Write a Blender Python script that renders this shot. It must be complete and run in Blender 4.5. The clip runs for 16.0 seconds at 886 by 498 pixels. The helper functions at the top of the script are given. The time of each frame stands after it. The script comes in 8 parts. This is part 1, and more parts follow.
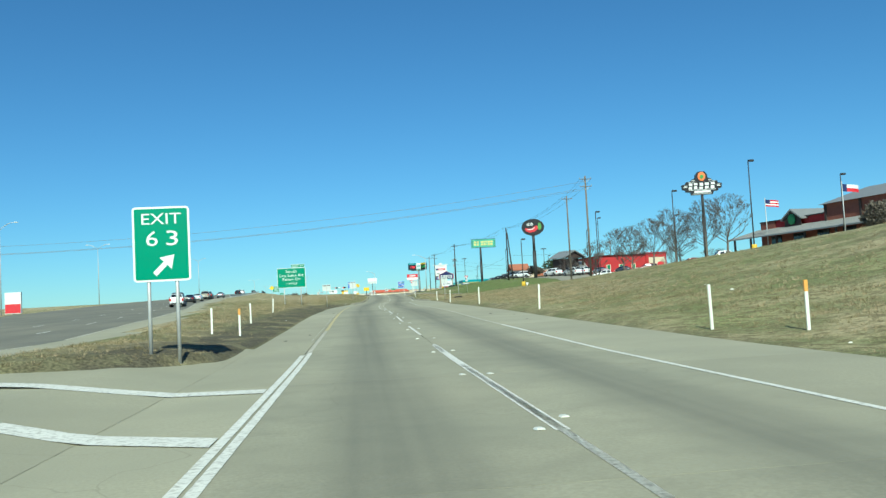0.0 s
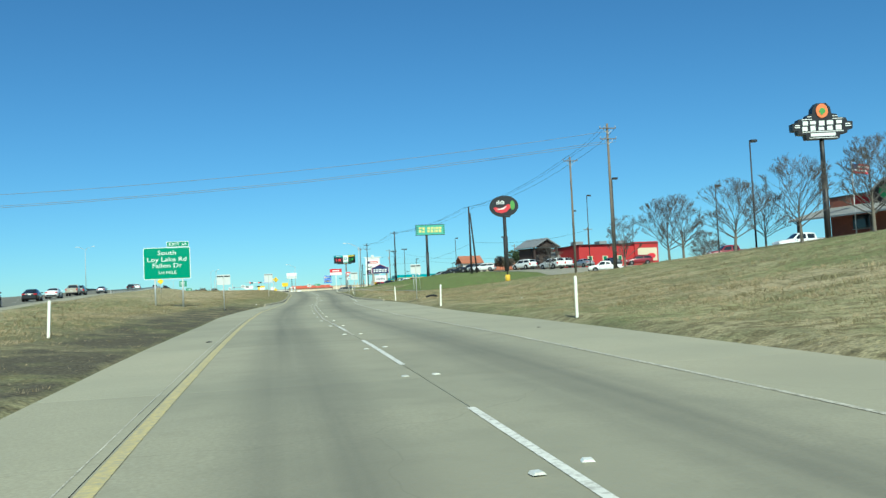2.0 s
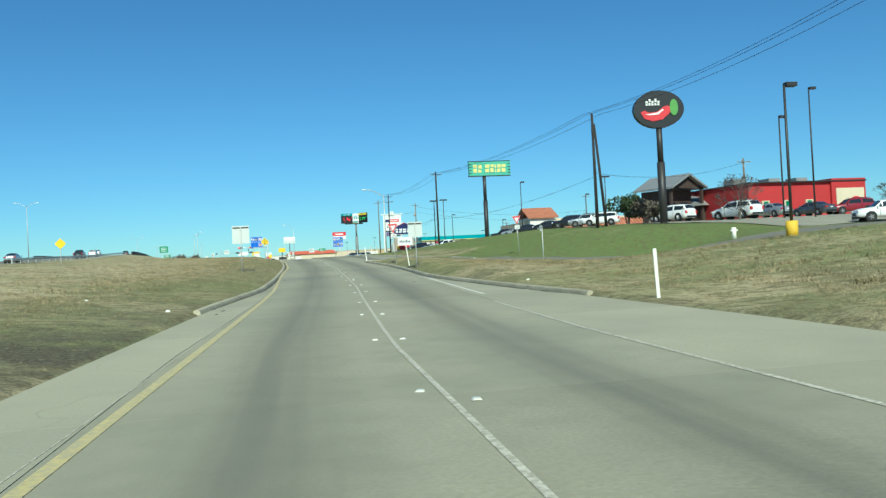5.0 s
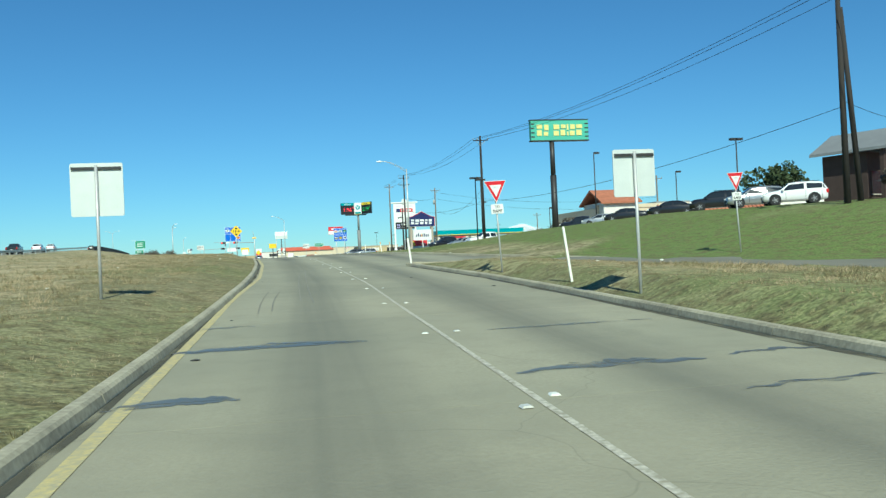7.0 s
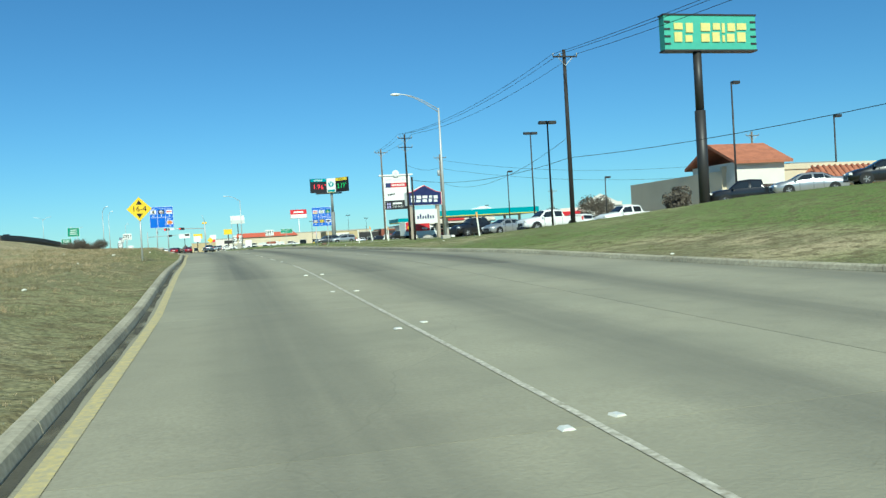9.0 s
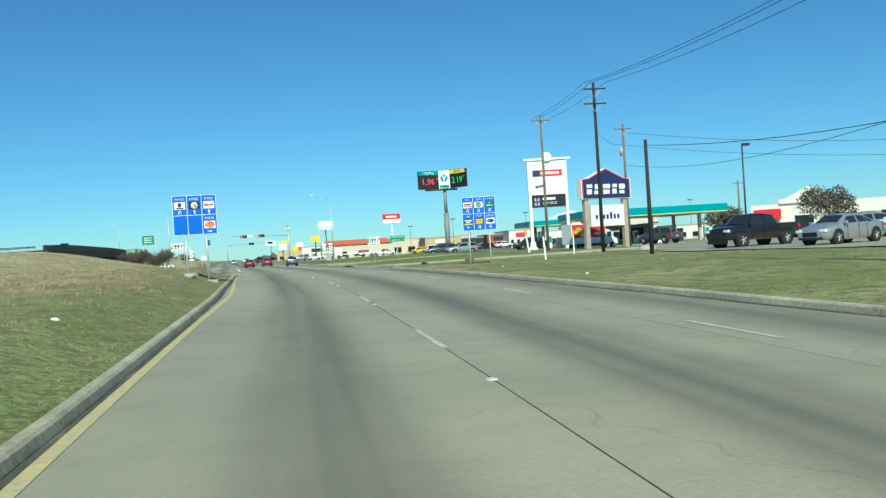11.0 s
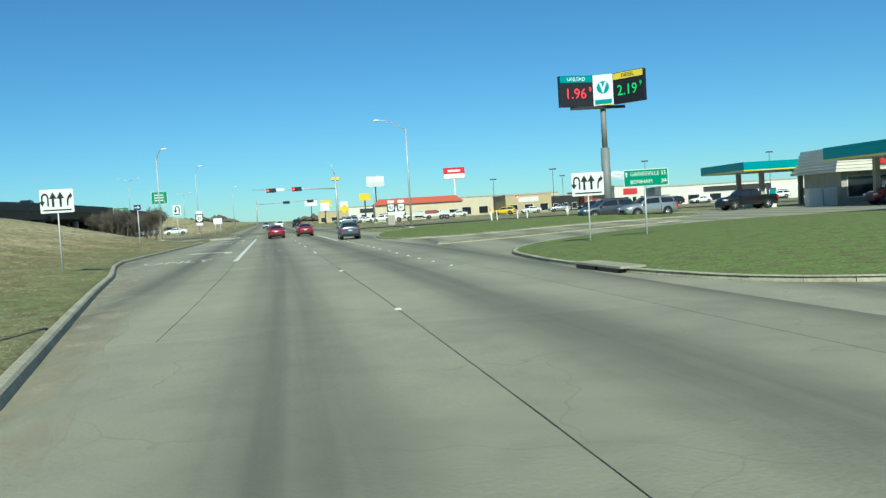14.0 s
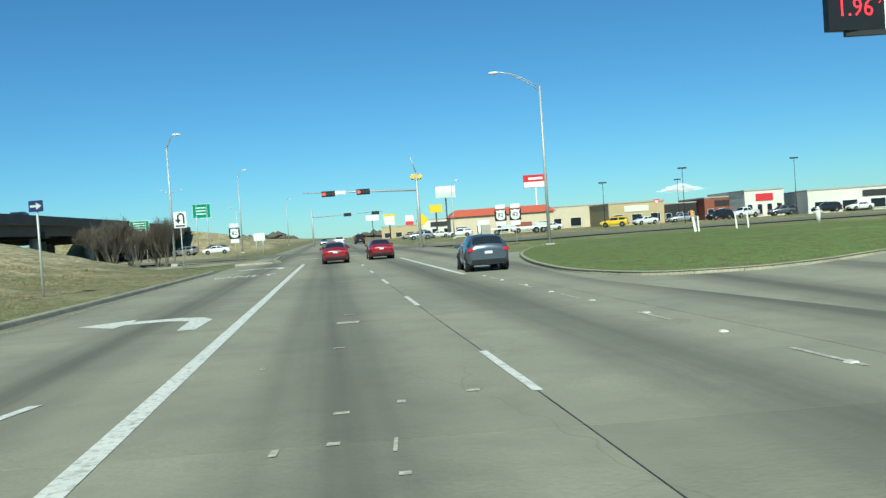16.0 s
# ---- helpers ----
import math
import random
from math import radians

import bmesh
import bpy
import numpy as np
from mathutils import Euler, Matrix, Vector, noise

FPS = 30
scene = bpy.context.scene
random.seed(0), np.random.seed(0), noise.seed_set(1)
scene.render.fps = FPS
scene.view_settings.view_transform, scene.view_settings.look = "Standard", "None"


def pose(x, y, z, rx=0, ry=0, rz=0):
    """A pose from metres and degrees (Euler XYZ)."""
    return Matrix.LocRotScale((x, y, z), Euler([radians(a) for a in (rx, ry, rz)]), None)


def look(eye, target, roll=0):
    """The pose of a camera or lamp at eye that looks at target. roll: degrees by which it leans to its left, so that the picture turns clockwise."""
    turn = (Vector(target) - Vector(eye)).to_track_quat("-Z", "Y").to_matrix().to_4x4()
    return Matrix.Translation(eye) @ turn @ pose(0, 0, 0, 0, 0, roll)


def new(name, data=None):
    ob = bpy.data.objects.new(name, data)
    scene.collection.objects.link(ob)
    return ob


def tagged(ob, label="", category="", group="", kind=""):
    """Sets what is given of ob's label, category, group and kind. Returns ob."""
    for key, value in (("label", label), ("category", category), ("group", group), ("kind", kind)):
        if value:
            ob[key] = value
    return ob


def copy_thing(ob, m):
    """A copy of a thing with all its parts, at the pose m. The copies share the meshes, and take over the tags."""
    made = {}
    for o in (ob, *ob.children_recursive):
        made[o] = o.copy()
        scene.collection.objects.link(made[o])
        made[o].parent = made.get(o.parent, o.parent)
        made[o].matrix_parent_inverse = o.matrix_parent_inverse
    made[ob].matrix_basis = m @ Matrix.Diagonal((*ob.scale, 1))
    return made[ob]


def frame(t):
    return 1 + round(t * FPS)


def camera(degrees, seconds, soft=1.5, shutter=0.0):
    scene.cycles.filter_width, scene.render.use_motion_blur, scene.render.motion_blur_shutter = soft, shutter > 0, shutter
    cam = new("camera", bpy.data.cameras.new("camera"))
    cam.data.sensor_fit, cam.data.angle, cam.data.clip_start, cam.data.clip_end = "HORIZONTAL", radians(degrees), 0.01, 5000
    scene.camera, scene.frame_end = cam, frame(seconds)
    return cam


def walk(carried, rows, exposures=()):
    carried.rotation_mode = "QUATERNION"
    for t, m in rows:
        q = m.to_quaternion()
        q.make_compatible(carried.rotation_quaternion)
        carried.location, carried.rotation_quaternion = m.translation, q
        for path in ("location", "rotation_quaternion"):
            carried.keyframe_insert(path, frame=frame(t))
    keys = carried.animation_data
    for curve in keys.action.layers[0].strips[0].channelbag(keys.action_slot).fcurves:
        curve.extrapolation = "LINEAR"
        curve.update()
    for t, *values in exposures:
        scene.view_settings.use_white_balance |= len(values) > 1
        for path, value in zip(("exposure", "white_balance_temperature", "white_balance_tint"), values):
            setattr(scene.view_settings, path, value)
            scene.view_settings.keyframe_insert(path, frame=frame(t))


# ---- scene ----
import itertools

# ---- camera ----
cam = camera(55.19, 16.0, 1.4)
PATH = [
    (0.0, -0.00, 0.00, 1.53, 93.57, 3.07, -5.66),
    (0.5, -0.04, 9.99, 1.62, 92.27, 3.05, -6.01),
    (1.0, -0.06, 19.96, 1.75, 91.62, 2.87, -8.41),
    (1.5, -0.03, 29.85, 1.93, 92.32, 2.54, -10.89),
    (2.0, 0.00, 39.74, 2.13, 93.09, 2.66, -11.10),
    (2.5, 0.08, 49.55, 2.35, 94.41, 2.49, -9.94),
    (3.0, 0.25, 59.37, 2.52, 94.66, 3.09, -9.09),
    (3.5, 0.42, 69.21, 2.65, 92.70, 3.78, -9.70),
    (4.0, 0.58, 78.98, 2.79, 91.25, 3.79, -9.70),
    (4.2, 0.65, 82.87, 2.86, 90.86, 3.50, -10.07),
    (6.3, 2.14, 122.85, 3.36, 90.55, 2.90, -11.97),
    (6.5, 2.25, 126.66, 3.41, 90.25, 2.75, -12.00),
    (7.0, 2.68, 136.38, 3.60, 90.52, 2.64, -11.66),
    (7.5, 3.04, 145.96, 3.82, 90.73, 2.65, -12.65),
    (8.0, 3.47, 155.43, 4.04, 89.86, 2.78, -14.61),
    (8.2, 3.58, 159.25, 4.13, 89.91, 2.90, -14.92),
    (10.3, 3.53, 200.2, 5.5, 87.76, 4.90, -12.50),
    (10.5, 3.57, 204.03, 5.53, 88.20, 4.46, -11.40),
    (11.0, 3.65, 213.47, 5.65, 89.95, 3.55, -8.76),
    (11.5, 3.63, 222.92, 5.75, 88.12, 2.62, -7.21),
    (12.0, 3.44, 232.24, 5.83, 87.44, 2.44, -6.48),
    (12.5, 3.01, 241.48, 5.92, 88.60, 3.23, -7.49),
    (13.0, 2.41, 250.77, 6.02, 88.48, 4.08, -8.85),
    (13.5, 1.72, 259.99, 6.09, 87.71, 3.79, -7.73),
    (14.0, 1.08, 268.94, 6.11, 87.48, 3.45, -6.10),
    (14.5, 0.38, 277.66, 6.10, 87.42, 3.47, -5.03),
    (15.0, -0.35, 286.08, 6.07, 87.45, 3.68, -5.06),
    (15.5, -1.08, 294.26, 6.04, 87.88, 3.95, -4.18),
    (16.0, -1.82, 302.26, 6.00, 88.77, 3.92, -2.18),
]
walk(cam, [(t, pose(*r)) for t, *r in PATH], [(t, s, 6000, -7.0) for t, s in ((0.0, 0.15), (6.5, 0.1), (10.5, 0.13), (11.5, 0.12), (12.0, 0.2), (12.5, 0.1), (13.0, 0.0), (14.0, 0.05), (16.0, 0.06))])

# ---- sky, sun ----
SUN_EL, SUN_AZ = 41.0, 184.0          # degrees; azimuth clockwise from +y
world = bpy.data.worlds.new("sky")
scene.world = world
world.use_nodes = True
wt = world.node_tree
sky = wt.nodes.new("ShaderNodeTexSky")
sky.sky_type, sky.sun_disc = 'NISHITA', False
sky.sun_elevation, sky.sun_rotation = radians(SUN_EL), radians(SUN_AZ)
sky.altitude, sky.air_density, sky.dust_density, sky.ozone_density = 200, 1.0, 0.05, 3.6
tint = wt.nodes.new("ShaderNodeMix")
tint.data_type, tint.blend_type = 'RGBA', 'MULTIPLY'
tint.inputs[0].default_value = 1.0
tint.inputs[7].default_value = (0.5, 0.83, 1.05, 1)
wt.links.new(sky.outputs[0], tint.inputs[6])
wt.links.new(tint.outputs[2], wt.nodes["Background"].inputs[0])
wt.nodes["Background"].inputs[1].default_value = 0.09
sun = new("sun", bpy.data.lights.new("sun", "SUN"))
sun.data.energy, sun.data.angle, sun.data.color = 5.0, radians(0.55), (1.0, 0.965, 0.83)
sd = Vector((math.sin(radians(SUN_AZ)) * math.cos(radians(SUN_EL)), math.cos(radians(SUN_AZ)) * math.cos(radians(SUN_EL)), math.sin(radians(SUN_EL))))
sun.matrix_world = look(sd * 300, (0, 0, 0))
scene.view_settings.exposure = 0.0

# ---- materials ----
def links(m):
    nt = m.node_tree
    return nt, nt.nodes["Principled BSDF"]

def mat(name, col, rough=0.6, metal=0.0, var=0.12, scale=3.0, bump=0.0, fine=40.0, emit=0.0, spec=0.5, coat=0.0, rnd=0.0):
    """A procedural material: base colour varied at two scales, roughness varied, fine relief."""
    m = bpy.data.materials.new(name)
    m.use_nodes = True
    nt, p = links(m)
    p.inputs["Roughness"].default_value, p.inputs["Metallic"].default_value = rough, metal
    p.inputs["Specular IOR Level"].default_value = spec
    p.inputs["Coat Weight"].default_value = coat
    tc = nt.nodes.new("ShaderNodeTexCoord")
    n1, n2 = nt.nodes.new("ShaderNodeTexNoise"), nt.nodes.new("ShaderNodeTexNoise")
    n1.inputs["Scale"].default_value, n2.inputs["Scale"].default_value = scale, fine
    n1.inputs["Detail"].default_value, n2.inputs["Detail"].default_value = 5, 3
    for n in (n1, n2):
        nt.links.new(tc.outputs["Object"], n.inputs["Vector"])
    add = nt.nodes.new("ShaderNodeMath")
    add.operation = 'ADD'
    nt.links.new(n1.outputs[0], add.inputs[0])
    nt.links.new(n2.outputs[0], add.inputs[1])
    mr = nt.nodes.new("ShaderNodeMapRange")
    mr.inputs[1].default_value, mr.inputs[2].default_value = 0.6, 1.4
    mr.inputs[3].default_value, mr.inputs[4].default_value = 1 - var, 1 + var
    nt.links.new(add.outputs[0], mr.inputs[0])
    val = mr.outputs[0]
    if rnd:
        oi = nt.nodes.new("ShaderNodeObjectInfo")
        r2 = nt.nodes.new("ShaderNodeMapRange")
        r2.inputs[3].default_value, r2.inputs[4].default_value = 1 - rnd, 1 + rnd
        nt.links.new(oi.outputs["Random"], r2.inputs[0])
        mu = nt.nodes.new("ShaderNodeMath")
        mu.operation = 'MULTIPLY'
        nt.links.new(val, mu.inputs[0])
        nt.links.new(r2.outputs[0], mu.inputs[1])
        val = mu.outputs[0]
    mul = nt.nodes.new("ShaderNodeVectorMath")
    mul.operation = 'SCALE'
    mul.inputs[0].default_value = col
    nt.links.new(val, mul.inputs["Scale"])
    nt.links.new(mul.outputs[0], p.inputs["Base Color"])
    if bump:
        b = nt.nodes.new("ShaderNodeBump")
        b.inputs["Strength"].default_value, b.inputs["Distance"].default_value = bump, 0.02
        nt.links.new(add.outputs[0], b.inputs["Height"])
        nt.links.new(b.outputs[0], p.inputs["Normal"])
    if emit:
        p.inputs["Emission Color"].default_value = (*col, 1)
        p.inputs["Emission Strength"].default_value = emit
    return m

def mix_node(nt, fac, a, b):
    n = nt.nodes.new("ShaderNodeMix")
    n.data_type = 'RGBA'
    for sock, v in ((0, fac), (6, a), (7, b)):
        if isinstance(v, tuple):
            n.inputs[sock].default_value = v
        elif isinstance(v, float):
            n.inputs[sock].default_value = v
        else:
            nt.links.new(v, n.inputs[sock])
    return n.outputs[2]

def noise_node(nt, vec, scale, detail=5.0, lo=0.35, hi=0.65):
    n = nt.nodes.new("ShaderNodeTexNoise")
    n.inputs["Scale"].default_value, n.inputs["Detail"].default_value = scale, detail
    nt.links.new(vec, n.inputs["Vector"])
    r = nt.nodes.new("ShaderNodeMapRange")
    r.inputs[1].default_value, r.inputs[2].default_value = lo, hi
    nt.links.new(n.outputs[0], r.inputs[0])
    return r.outputs[0]

def grass_material():
    """Dormant winter grass; the attribute 'cover' holds green growth (red) and bare dark soil (green)."""
    m = bpy.data.materials.new("winter_grass")
    m.use_nodes = True
    nt, p = links(m)
    tc = nt.nodes.new("ShaderNodeTexCoord")
    v = tc.outputs["Object"]
    big, mid, fine = noise_node(nt, v, 0.09), noise_node(nt, v, 0.33, 11, 0.42, 0.58), noise_node(nt, v, 14.0, 8, 0.33, 0.67)
    tuft = noise_node(nt, v, 2.3, 12, 0.47, 0.62)
    at = nt.nodes.new("ShaderNodeAttribute")
    at.attribute_name = "cover"
    sep = nt.nodes.new("ShaderNodeSeparateColor")
    nt.links.new(at.outputs["Color"], sep.inputs[0])
    straw = mix_node(nt, fine, (0.34, 0.275, 0.16, 1), (0.65, 0.54, 0.33, 1))
    olive = mix_node(nt, fine, (0.138, 0.128, 0.066, 1), (0.32, 0.292, 0.158, 1))
    green = mix_node(nt, fine, (0.088, 0.135, 0.036, 1), (0.215, 0.265, 0.087, 1))
    ol = nt.nodes.new("ShaderNodeMath")
    ol.operation, ol.use_clamp = 'MULTIPLY_ADD', True
    nt.links.new(mid, ol.inputs[0])
    ol.inputs[1].default_value = 0.75
    nt.links.new(sep.outputs[2], ol.inputs[2])
    dry = mix_node(nt, ol.outputs[0], straw, olive)
    gm = nt.nodes.new("ShaderNodeMath")
    gm.operation = 'MULTIPLY_ADD'
    nt.links.new(big, gm.inputs[0])
    gm.inputs[1].default_value = 0.5
    nt.links.new(sep.outputs[0], gm.inputs[2])
    gr = nt.nodes.new("ShaderNodeMapRange")
    gr.inputs[1].default_value, gr.inputs[2].default_value = 0.15, 1.0
    nt.links.new(gm.outputs[0], gr.inputs[0])
    c = mix_node(nt, gr.outputs[0], dry, green)
    tm = nt.nodes.new("ShaderNodeMath")
    tm.operation = 'MULTIPLY'
    nt.links.new(tuft, tm.inputs[0])
    tm.inputs[1].default_value = 0.78
    c = mix_node(nt, tm.outputs[0], c, mix_node(nt, fine, (0.085, 0.07, 0.035, 1), (0.2, 0.168, 0.085, 1)))
    soil = mix_node(nt, fine, (0.055, 0.05, 0.035, 1), (0.15, 0.13, 0.085, 1))
    sm = nt.nodes.new("ShaderNodeMath")
    sm.operation = 'MULTIPLY'
    nt.links.new(sep.outputs[1], sm.inputs[0])
    nt.links.new(noise_node(nt, v, 0.6, 10, 0.26, 0.52), sm.inputs[1])
    c = mix_node(nt, sm.outputs[0], c, soil)
    nt.links.new(c, p.inputs["Base Color"])
    p.inputs["Roughness"].default_value = 0.95
    p.inputs["Specular IOR Level"].default_value = 0.15
    b = nt.nodes.new("ShaderNodeBump")
    b.inputs["Strength"].default_value, b.inputs["Distance"].default_value = 0.7, 0.12
    n = nt.nodes.new("ShaderNodeTexNoise")
    n.inputs["Scale"].default_value, n.inputs["Detail"].default_value = 5.5, 11
    nt.links.new(v, n.inputs["Vector"])
    nt.links.new(n.outputs[0], b.inputs["Height"])
    nt.links.new(b.outputs[0], p.inputs["Normal"])
    return m

def pavement_material(name, light, dark, oil):
    """Worn concrete. UV: metres across from the lane line and along. Oil drip runs down each lane's middle, tyre polish beside it."""
    m = bpy.data.materials.new(name)
    m.use_nodes = True
    nt, p = links(m)
    uv = nt.nodes.new("ShaderNodeUVMap")
    tc = nt.nodes.new("ShaderNodeTexCoord")
    v = tc.outputs["Object"]
    sx = nt.nodes.new("ShaderNodeSeparateXYZ")
    nt.links.new(uv.outputs[0], sx.inputs[0])
    mp = nt.nodes.new("ShaderNodeMapping")
    mp.inputs["Scale"].default_value = (1.3, 0.02, 1)
    nt.links.new(uv.outputs[0], mp.inputs[0])
    streak = noise_node(nt, mp.outputs[0], 1.6, 3, 0.32, 0.66)
    blotch, fine = noise_node(nt, v, 0.3, 8, 0.38, 0.62), noise_node(nt, v, 22.0, 4, 0.25, 0.75)
    oi = nt.nodes.new("ShaderNodeObjectInfo")
    base = mix_node(nt, blotch, (*light, 1), (light[0] * 0.76, light[1] * 0.78, light[2] * 0.8, 1))
    base = mix_node(nt, fine, base, (*[c * 0.78 for c in light], 1))
    stain = nt.nodes.new("ShaderNodeMath")
    stain.operation = 'MULTIPLY'
    nt.links.new(noise_node(nt, v, 1.7, 10, 0.47, 0.66), stain.inputs[0])
    stain.inputs[1].default_value = 0.14
    base = mix_node(nt, stain.outputs[0], base, (*dark, 1))
    dusty = nt.nodes.new("ShaderNodeMath")
    dusty.operation = 'MULTIPLY'
    nt.links.new(noise_node(nt, v, 0.11, 6, 0.48, 0.7), dusty.inputs[0])
    dusty.inputs[1].default_value = 0.3
    base = mix_node(nt, dusty.outputs[0], base, (0.42, 0.37, 0.255, 1))
    # distance from a lane's middle
    md = nt.nodes.new("ShaderNodeMath")
    md.operation = 'PINGPONG'
    md.inputs[1].default_value = 1.83
    nt.links.new(sx.outputs[0], md.inputs[0])
    band = nt.nodes.new("ShaderNodeMapRange")
    band.interpolation_type = 'SMOOTHSTEP'
    band.inputs[1].default_value, band.inputs[2].default_value = 0.55, 1.75
    nt.links.new(md.outputs[0], band.inputs[0])
    k = nt.nodes.new("ShaderNodeMath")
    k.operation = 'MULTIPLY'
    soft = nt.nodes.new("ShaderNodeMapRange")
    soft.inputs[3].default_value, soft.inputs[4].default_value = 0.5, 1.0
    nt.links.new(streak, soft.inputs[0])
    nt.links.new(band.outputs[0], k.inputs[0])
    nt.links.new(soft.outputs[0], k.inputs[1])
    k2 = nt.nodes.new("ShaderNodeMath")
    k2.operation = 'MULTIPLY'
    nt.links.new(k.outputs[0], k2.inputs[0])
    k2.inputs[1].default_value = oil
    c = mix_node(nt, k2.outputs[0], base, (*dark, 1))
    # slab to slab
    hs = nt.nodes.new("ShaderNodeHueSaturation")
    r = nt.nodes.new("ShaderNodeMapRange")
    r.inputs[3].default_value, r.inputs[4].default_value = 0.93, 1.06
    nt.links.new(oi.outputs["Random"], r.inputs[0])
    nt.links.new(r.outputs[0], hs.inputs["Value"])
    nt.links.new(c, hs.inputs["Color"])
    # fine crazing cracks
    vo = nt.nodes.new("ShaderNodeTexVoronoi")
    vo.feature = 'DISTANCE_TO_EDGE'
    vo.inputs["Scale"].default_value = 0.16
    wob = nt.nodes.new("ShaderNodeTexNoise")
    wob.inputs["Scale"].default_value = 0.8
    nt.links.new(v, wob.inputs["Vector"])
    ad = nt.nodes.new("ShaderNodeVectorMath")
    ad.operation = 'ADD'
    nt.links.new(v, ad.inputs[0])
    nt.links.new(wob.outputs["Color"], ad.inputs[1])
    nt.links.new(ad.outputs[0], vo.inputs["Vector"])
    cr = nt.nodes.new("ShaderNodeMapRange")
    cr.inputs[1].default_value, cr.inputs[2].default_value = 0.0, 0.0022
    cr.inputs[3].default_value, cr.inputs[4].default_value = 0.35, 0.0
    nt.links.new(vo.outputs["Distance"], cr.inputs[0])
    c = mix_node(nt, cr.outputs[0], hs.outputs[0], (*[q * 0.45 for q in light], 1))
    nt.links.new(c, p.inputs["Base Color"])
    p.inputs["Roughness"].default_value = 0.82
    p.inputs["Specular IOR Level"].default_value = 0.3
    b = nt.nodes.new("ShaderNodeBump")
    b.inputs["Strength"].default_value, b.inputs["Distance"].default_value = 0.35, 0.01
    nt.links.new(fine, b.inputs["Height"])
    nt.links.new(b.outputs[0], p.inputs["Normal"])
    return m

def worn_paint(name, col, under, wear):
    """Road paint with the pavement showing through where it is worn."""
    m = mat(name, col, 0.7)
    nt, p = links(m)
    tc = nt.nodes.new("ShaderNodeTexCoord")
    f = noise_node(nt, tc.outputs["Object"], 14.0, 8, wear - 0.16, wear + 0.16)
    src = p.inputs["Base Color"].links[0].from_socket
    nt.links.new(mix_node(nt, f, (*under, 1), src), p.inputs["Base Color"])
    return m

GRASS = grass_material()
CONC = pavement_material("worn_concrete", (0.385, 0.36, 0.255), (0.14, 0.136, 0.106), 0.68)
CONC_DARK = pavement_material("oily_concrete", (0.36, 0.337, 0.242), (0.1, 0.096, 0.076), 0.8)
SHOULDER = pavement_material("shoulder_concrete", (0.43, 0.4, 0.282), (0.34, 0.315, 0.22), 0.12)
ASPHALT = pavement_material("aged_asphalt", (0.235, 0.22, 0.17), (0.15, 0.14, 0.11), 0.35)
LOT = pavement_material("lot_concrete", (0.35, 0.325, 0.25), (0.2, 0.185, 0.145), 0.25)
BED = mat("joint_bed", (0.42, 0.385, 0.275), 0.95, var=0.25)
KERB = mat("kerb_concrete", (0.37, 0.335, 0.24), 0.9, var=0.4, scale=0.9, bump=0.12, fine=14, rnd=0.08)
WHITE_LINE = worn_paint("white_road_paint", (0.72, 0.7, 0.62), (0.3, 0.27, 0.21), 0.36)
FADED_LINE = worn_paint("faded_road_paint", (0.62, 0.58, 0.47), (0.31, 0.28, 0.2), 0.5)
YELLOW_LINE = worn_paint("yellow_road_paint", (0.56, 0.46, 0.2), (0.38, 0.34, 0.22), 0.47)
TAR = mat("tar_seal", (0.035, 0.033, 0.03), 0.6, var=0.3, scale=1.0)
def film_of(name, col, rough, stretch, scale, lo, hi, most=1.0):
    """A thin broken film on the pavement: dirt, dust or damp that leaves gaps."""
    m = mat(name, col, rough, var=0.35, scale=1.2)
    nt, p = links(m)
    tc = nt.nodes.new("ShaderNodeTexCoord")
    mp = nt.nodes.new("ShaderNodeMapping")
    mp.inputs["Scale"].default_value = stretch
    nt.links.new(tc.outputs["Object"], mp.inputs[0])
    a = noise_node(nt, mp.outputs[0], scale, 8, lo, hi)
    mu = nt.nodes.new("ShaderNodeMath")
    mu.operation = 'MULTIPLY'
    nt.links.new(a, mu.inputs[0])
    mu.inputs[1].default_value = most
    nt.links.new(mu.outputs[0], p.inputs["Alpha"])
    return m
WET = film_of("damp_stain", (0.13, 0.13, 0.115), 0.36, (0.7, 3.2, 1), 1.3, 0.36, 0.52, 0.85)
DUST = film_of("gutter_dust", (0.47, 0.415, 0.29), 0.95, (1, 0.35, 1), 1.6, 0.42, 0.68, 0.5)
GRIME = film_of("gutter_grime", (0.075, 0.07, 0.05), 0.95, (2, 0.5, 1), 1.4, 0.3, 0.55, 0.9)
TYREMARK = worn_paint("rubber_streak", (0.15, 0.14, 0.11), (0.27, 0.25, 0.18), 0.52)
GREEN_SIGN = mat("green_sheeting", (0.0, 0.24, 0.125), 0.4, var=0.06)
BLUE_SIGN = mat("blue_sheeting", (0.0, 0.12, 0.58), 0.4, var=0.05)
WHITE_SIGN = mat("white_sheeting", (0.78, 0.78, 0.74), 0.4, var=0.05)
YELLOW_SIGN = mat("yellow_sheeting", (0.85, 0.55, 0.02), 0.4, var=0.05)
RED_SIGN = mat("red_sheeting", (0.62, 0.02, 0.03), 0.4, var=0.05)
BLACK = mat("black_paint", (0.012, 0.012, 0.014), 0.45, var=0.1)
SOOT = mat("dark_bronze_paint", (0.03, 0.028, 0.027), 0.5, var=0.2)
GALV = mat("galvanised_steel", (0.5, 0.5, 0.48), 0.5, 0.3, var=0.15, scale=6)
ALU_BACK = mat("sheet_aluminium_back", (0.6, 0.63, 0.59), 0.5, 0.15, var=0.08)
